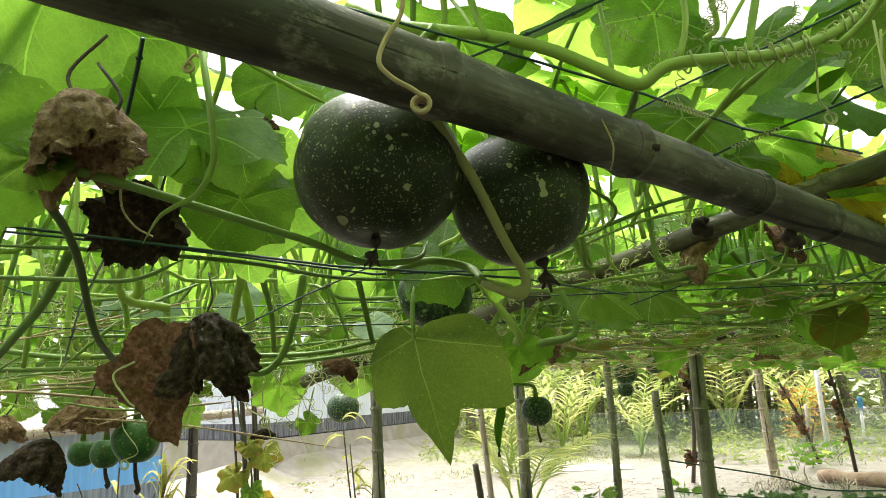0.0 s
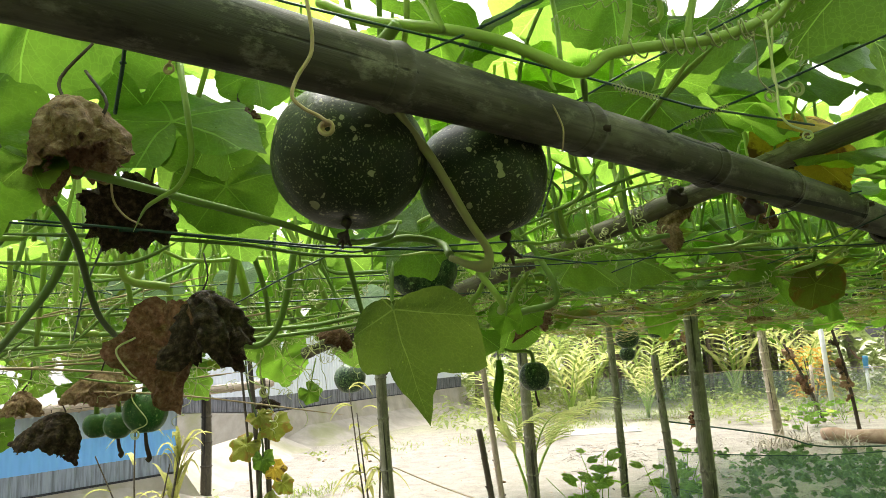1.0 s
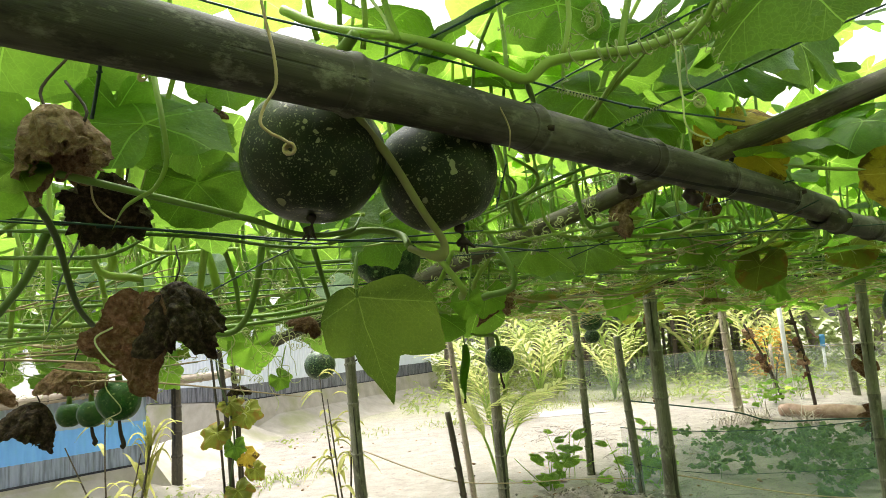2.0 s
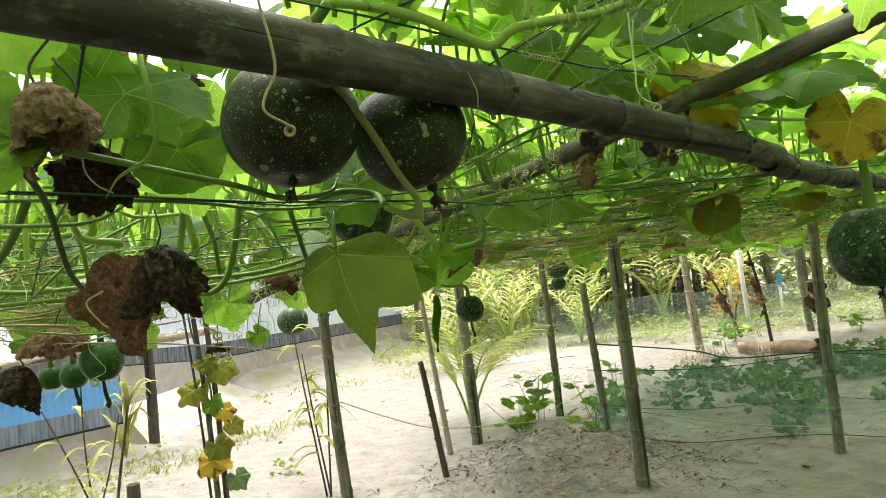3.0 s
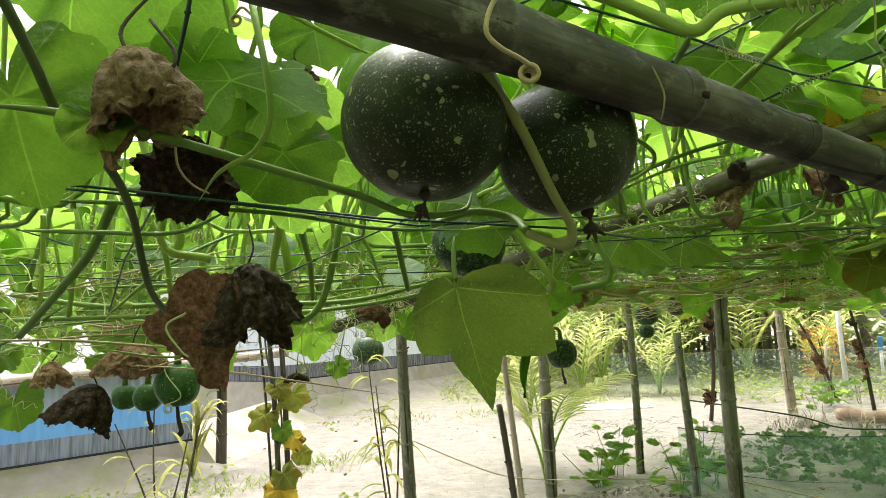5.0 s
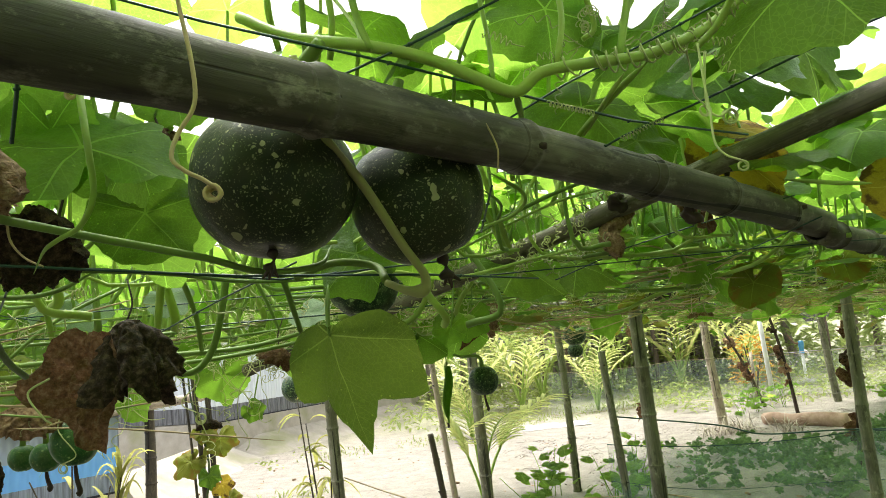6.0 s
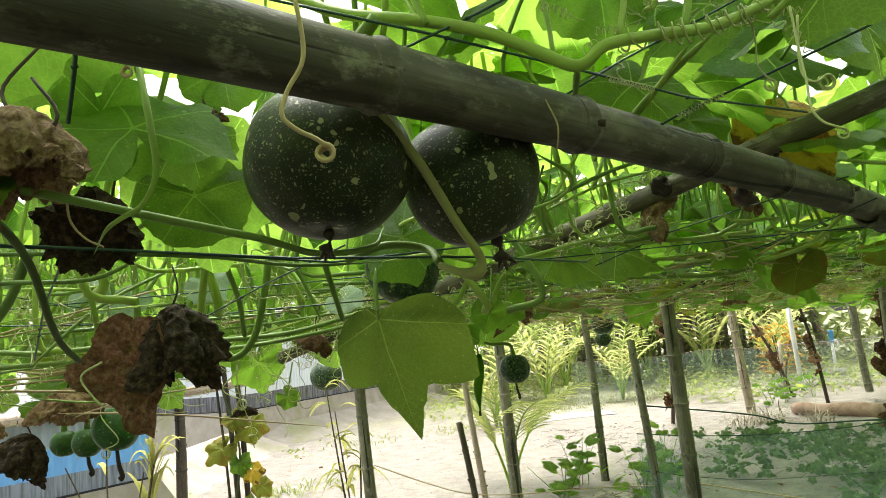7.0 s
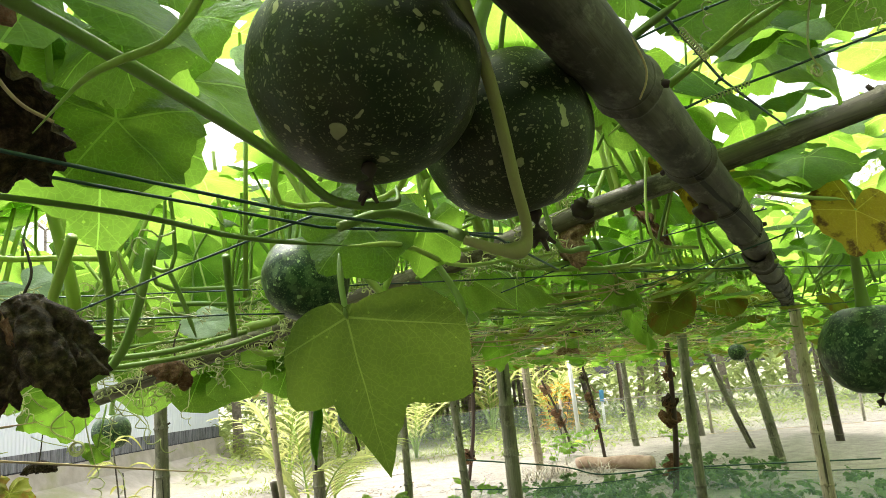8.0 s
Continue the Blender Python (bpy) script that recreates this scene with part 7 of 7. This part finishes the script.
tagged(s.build("ground_vines", LEAF_GROUND), "low green vines sprawling over the soil bed", "vines", kind="stuff")
s = Soup()
for x, y, h in ((1.75, 6.15, 0.35), (1.25, 6.45, 0.42), (1.95, 5.9, 0.30), (2.2, 6.9, 0.4), (1.0, 6.0, 0.30), (1.6, 5.6, 0.25), (5.0, 10.6, 0.35), (5.4, 10.9, 0.35), (6.0, 11.2, 0.4), (7.2, 10.4, 0.35)):
    for k in range(14):
        a = RB.uniform(0, 6.28)
        z = RB.uniform(0.05, h)
        v, f, uv = FAR_LEAVES[RB.randrange(6)]
        s.add(v, f, uv, aim((x + RB.gauss(0, 0.12), y + RB.gauss(0, 0.12), z + ground_height(x, y)), (math.cos(a), math.sin(a), -0.3), (math.cos(a) * 0.5, -0.5, 1), RB.uniform(0.08, 0.17)))
    for k in range(4):
        s.tube([(x + RB.gauss(0, 0.03), y, ground_height(x, y)), (x + RB.gauss(0, 0.1), y + RB.gauss(0, 0.1), h)], 0.004, 0.003, 4)
tagged(s.build("sprouting_weeds", LEAF), "bright green weeds sprouting beside the path", "weeds", kind="stuff")


def tufts(name, spots, per, height, width, material, label):
    s = Soup()
    for x, y, spread in spots:
        for _ in range(per):
            px, py = x + RB.gauss(0, spread), y + RB.gauss(0, spread)
            a = RB.uniform(0, 6.28)
            blade(s, (px, py, ground_height(px, py) - 0.01), (math.cos(a) * 0.6, math.sin(a) * 0.6, RB.uniform(0.6, 1.6)), height * RB.uniform(0.5, 1.2), width, RB.uniform(0.3, 1.0), RB, 3)
    return tagged(s.build(name, material), label, "grass", kind="stuff")


spots = [(-3.6 + 0.14 * i + RB.gauss(0, 0.12), 4.5 + 0.19 * i + RB.gauss(0, 0.12), 0.16) for i in range(18)]
spots += [(-1.1 + 0.30 * i + RB.gauss(0, 0.2), 10.4 + 0.22 * i + RB.gauss(0, 0.3), 0.22) for i in range(14)]
spots += [(RB.uniform(1.0, 5.5), RB.uniform(12.4, 15.5), 0.35) for i in range(34)]
spots += [(RB.uniform(5, 15), RB.uniform(12.2, 17.5), 0.4) for i in range(46)]
tufts("grass_tufts", spots, 34, 0.18, 0.012, GRASS, "short yellowing grass tufts along the path")
spots = [(RB.gauss(4.2, 0.35), RB.gauss(8.7, 0.25), 0.08) for i in range(6)]
tufts("straw_heap", spots, 40, 0.45, 0.010, plain_rough("dry_straw", (0.26, 0.22, 0.17), (0.46, 0.41, 0.33), 20), "grey dry straw lying at the edge of the bed")
s = Soup()
for _ in range(260):
    x, y = RB.uniform(-2.5, 3.0), RB.uniform(3.6, 10.5)
    r = RB.uniform(0.004, 0.014) if RB.random() < 0.9 else RB.uniform(0.014, 0.024)
    a = RB.uniform(0, 6.28)
    z = ground_height(x, y)
    if RB.random() < 0.5:
        v, f, uv = FAR_LEAVES[RB.randrange(6)]
        s.add(v, f, uv, aim((x, y, z + 0.012), (math.cos(a), math.sin(a), 0), (RB.gauss(0, 0.3), RB.gauss(0, 0.3), 1), r * 3.5))
    else:
        s.tube([(x, y, z + r * 0.3), (x + math.cos(a) * r * 2, y + math.sin(a) * r * 2, z + r * 0.4)], r * 0.6, r * 0.5, 6)
tagged(s.build("ground_litter", DRY), "dry leaf scraps and clods scattered on the sand", "litter", kind="stuff")
# grey straw, leaf scraps and trodden stalks over the bed and the heap
s = Soup()
for i in range(2200):
    x, y = (RB.gauss(1.25, 0.55), RB.gauss(4.65, 0.4)) if i % 3 == 0 else (RB.uniform(1.2, 6.5), RB.uniform(4.3, 10.2))
    a, z = RB.uniform(0, 6.28), ground_height(x, y)
    if RB.random() < 0.45:
        v, f, uv = FAR_LEAVES[RB.randrange(6)]
        s.add(v, f, uv, aim((x, y, z + 0.014), (math.cos(a), math.sin(a), 0), (RB.gauss(0, 0.5), RB.gauss(0, 0.5), 1), RB.uniform(0.012, 0.034)))
    else:
        g = RB.uniform(0.04, 0.16)
        s.tube([(x, y, z + 0.006), (x + math.cos(a) * g * 0.5, y + math.sin(a) * g * 0.5, z + 0.012 + RB.uniform(0, 0.02)), (x + math.cos(a) * g, y + math.sin(a) * g, z + 0.008)], 0.003, 0.002, 4)
tagged(s.build("bed_litter", dry_material("grey_straw", (0.13, 0.115, 0.09), (0.27, 0.245, 0.20), (0.42, 0.39, 0.33), 0.1)), "grey straw and leaf scraps over the soil bed", "litter", kind="stuff")
# small green weeds at the foot of the earth bank
s = Soup()
for q in ((-3.071, 5.367, 0.030), (-3.072, 5.692, 0.030), (-2.657, 5.312, 0.030), (-2.730, 5.741, 0.030), (-2.145, 5.717, 0.030), (-2.516, 6.245, 0.030), (-3.295, 5.454, 0.050), (-2.280, 5.229, 0.030), (-2.384, 6.727, 0.030), (-2.877, 6.323, 0.050), (-0.937, 5.523, 0.000), (-1.634, 11.318, 0.000), (-1.936, 10.046, 0.000)):
    for k in range(30):
        x, y = q[0] + RB.gauss(0, 0.10), q[1] + RB.gauss(0, 0.10)
        a, z = RB.uniform(0, 6.28), ground_height(x, y) + q[2] + RB.uniform(0.0, 0.13)
        v, f, uv = FAR_LEAVES[RB.randrange(6)]
        s.add(v, f, uv, aim((x, y, z), (math.cos(a), math.sin(a), RB.uniform(-0.3, 0.5)), (math.cos(a), math.sin(a) - 0.4, 1), RB.uniform(0.02, 0.055)))
tagged(s.build("bank_weeds", GRASS), "small green weeds at the foot of the bank", "weeds", kind="stuff")
# clods on the dug heap
s = Soup()
for _ in range(1300):
    x, y = RB.gauss(1.2, 0.6), RB.gauss(4.6, 0.42)
    r = RB.uniform(0.003, 0.008) if RB.random() < 0.93 else RB.uniform(0.009, 0.018)
    z = ground_height(x, y)
    q = Vector((RB.uniform(-1, 1), RB.uniform(-1, 1), 0.4)) * r
    s.tube([Vector((x, y, z)) - q * 0.8, Vector((x, y, z + r * 0.5)), Vector((x, y, z)) + q], r * 0.7, r * 0.6, 6, swell=lambda t: 0.5 + 0.7 * math.sin(math.pi * t))
tagged(s.build("soil_clods", SOIL), "loose grey clods on the dug soil heap", "soil", kind="stuff")

s = Soup()
for _ in range(6500):
    x, y = RB.uniform(-0.5, 16), RB.uniform(11.6, 19.5)
    if noise.noise((x * 0.5, y * 0.5, 8)) < -0.12 or (x < 4.2 and y < 12.6 + 0.4 * x) or y > 19.5 - max(0, x - 9) * 0.5:
        continue
    z = abs(RB.gauss(0, 0.16)) + max(0, noise.noise((x * 0.8, y * 0.8, 2))) * RB.random() * 0.8
    b = RB.uniform(0, 6.28)
    blade(s, (x, y, z), (math.cos(b), math.sin(b), RB.uniform(-0.2, 1.0)), RB.uniform(0.10, 0.24), RB.uniform(0.03, 0.08), 0.5, RB, 2)
for _ in range(3800):
    x, y = RB.uniform(-1.0, 16), RB.uniform(17.5, 20.5) - 0.25 * max(0.0, RB.uniform(-1, 1))
    if y > 20.0 - max(0, x - 9) * 0.5:
        continue
    z = RB.random() ** 1.4 * (0.8 + 0.7 * noise.noise((x * 0.7, y * 0.7, 5)))
    b = RB.uniform(0, 6.28)
    blade(s, (x, y, z), (math.cos(b), math.sin(b), RB.uniform(-0.2, 1.0)), RB.uniform(0.14, 0.34), RB.uniform(0.04, 0.10), 0.5, RB, 2)
tagged(s.build("low_scrub", GRASS), "low yellow-green scrub beyond the path", "scrub", kind="stuff")

# ---- woods behind ----
def tree(x, y, h, r, rng):
    g = empty("tree", pose(x, y, 0))
    top = Vector((rng.uniform(-0.5, 0.5), rng.uniform(-0.5, 0.5), h))
    trunk = glide([(0, 0, -0.1), top * 0.4 + Vector((rng.uniform(-0.15, 0.15), 0, 0)), top], 5)
    Soup().tube(trunk, r, r * 0.5, 9, swell=lambda t: 1 + 0.5 * math.exp(-t * 12)).build("trunk", BARK, g)
    crown = Soup()
    for k in range(9):
        a = rng.uniform(0, 6.28)
        base = trunk[rng.randrange(len(trunk) // 2, len(trunk))]
        out = base + Vector((math.cos(a), math.sin(a), rng.uniform(0.2, 1.0))) * rng.uniform(0.8, 1.7)
        Soup().tube(glide([base, (base + out) * 0.5 + Vector((0, 0, 0.1)), out], 4), r * 0.35, r * 0.12, 6).build("limb", BARK, g)
        for _ in range(70):
            q = out + Vector((rng.gauss(0, 0.45), rng.gauss(0, 0.45), rng.gauss(0, 0.35)))
            b = rng.uniform(0, 6.28)
            blade(crown, q, (math.cos(b), math.sin(b), rng.uniform(-0.5, 0.5)), rng.uniform(0.14, 0.26), 0.10, 0.4, rng, 2)
    crown.build("crown", WOODS, g)
    return tagged(g, "leafy tree with a pale slim trunk", "tree", "trees behind the fence")


for i in range(30):
    x = -4 + 0.95 * i + RB.uniform(-0.4, 0.4)
    tree(x, 21.5 + RB.uniform(-1.5, 3.5) - max(0, x - 9) * 0.55, RB.uniform(4, 7), RB.uniform(0.07, 0.15), RB)
s = Soup()
for _ in range(11000):
    x = RB.uniform(-7, 30)
    depth = RB.uniform(0, 5)
    y = 20.0 + depth - max(0, x - 9) * 0.55 + 0.8 * noise.noise((x * 0.6, 0, 0))
    top = 2.2 + 2.2 * noise.noise((x * 0.35, depth, 4)) + depth * 0.7
    z = abs(RB.gauss(0, 0.6)) * top
    b = RB.uniform(0, 6.28)
    blade(s, (x, y, z), (math.cos(b), math.sin(b), RB.uniform(-0.4, 0.9)), RB.uniform(0.2, 0.42), RB.uniform(0.08, 0.16), 0.5, RB, 2)
tagged(s.build("undergrowth", WOODS), "dense undergrowth at the edge of the woods", "bushes", kind="stuff")
s = Soup()
for _ in range(5000):
    a = RB.uniform(-0.2, 3.4)
    d = RB.uniform(33, 40)
    z = RB.uniform(0, 9) * (0.7 + 0.5 * noise.noise((math.cos(a) * 6, math.sin(a) * 6, 0)))
    b = RB.uniform(0, 6.28)
    blade(s, (6 + math.cos(a) * d, math.sin(a) * d - 4, z), (math.cos(b), math.sin(b), RB.uniform(-0.5, 0.8)), RB.uniform(0.8, 1.5), RB.uniform(0.4, 0.7), 0.4, RB, 2)
tagged(s.build("far_woods", WOODS), "far woods closing the view", "woods", kind="stuff")
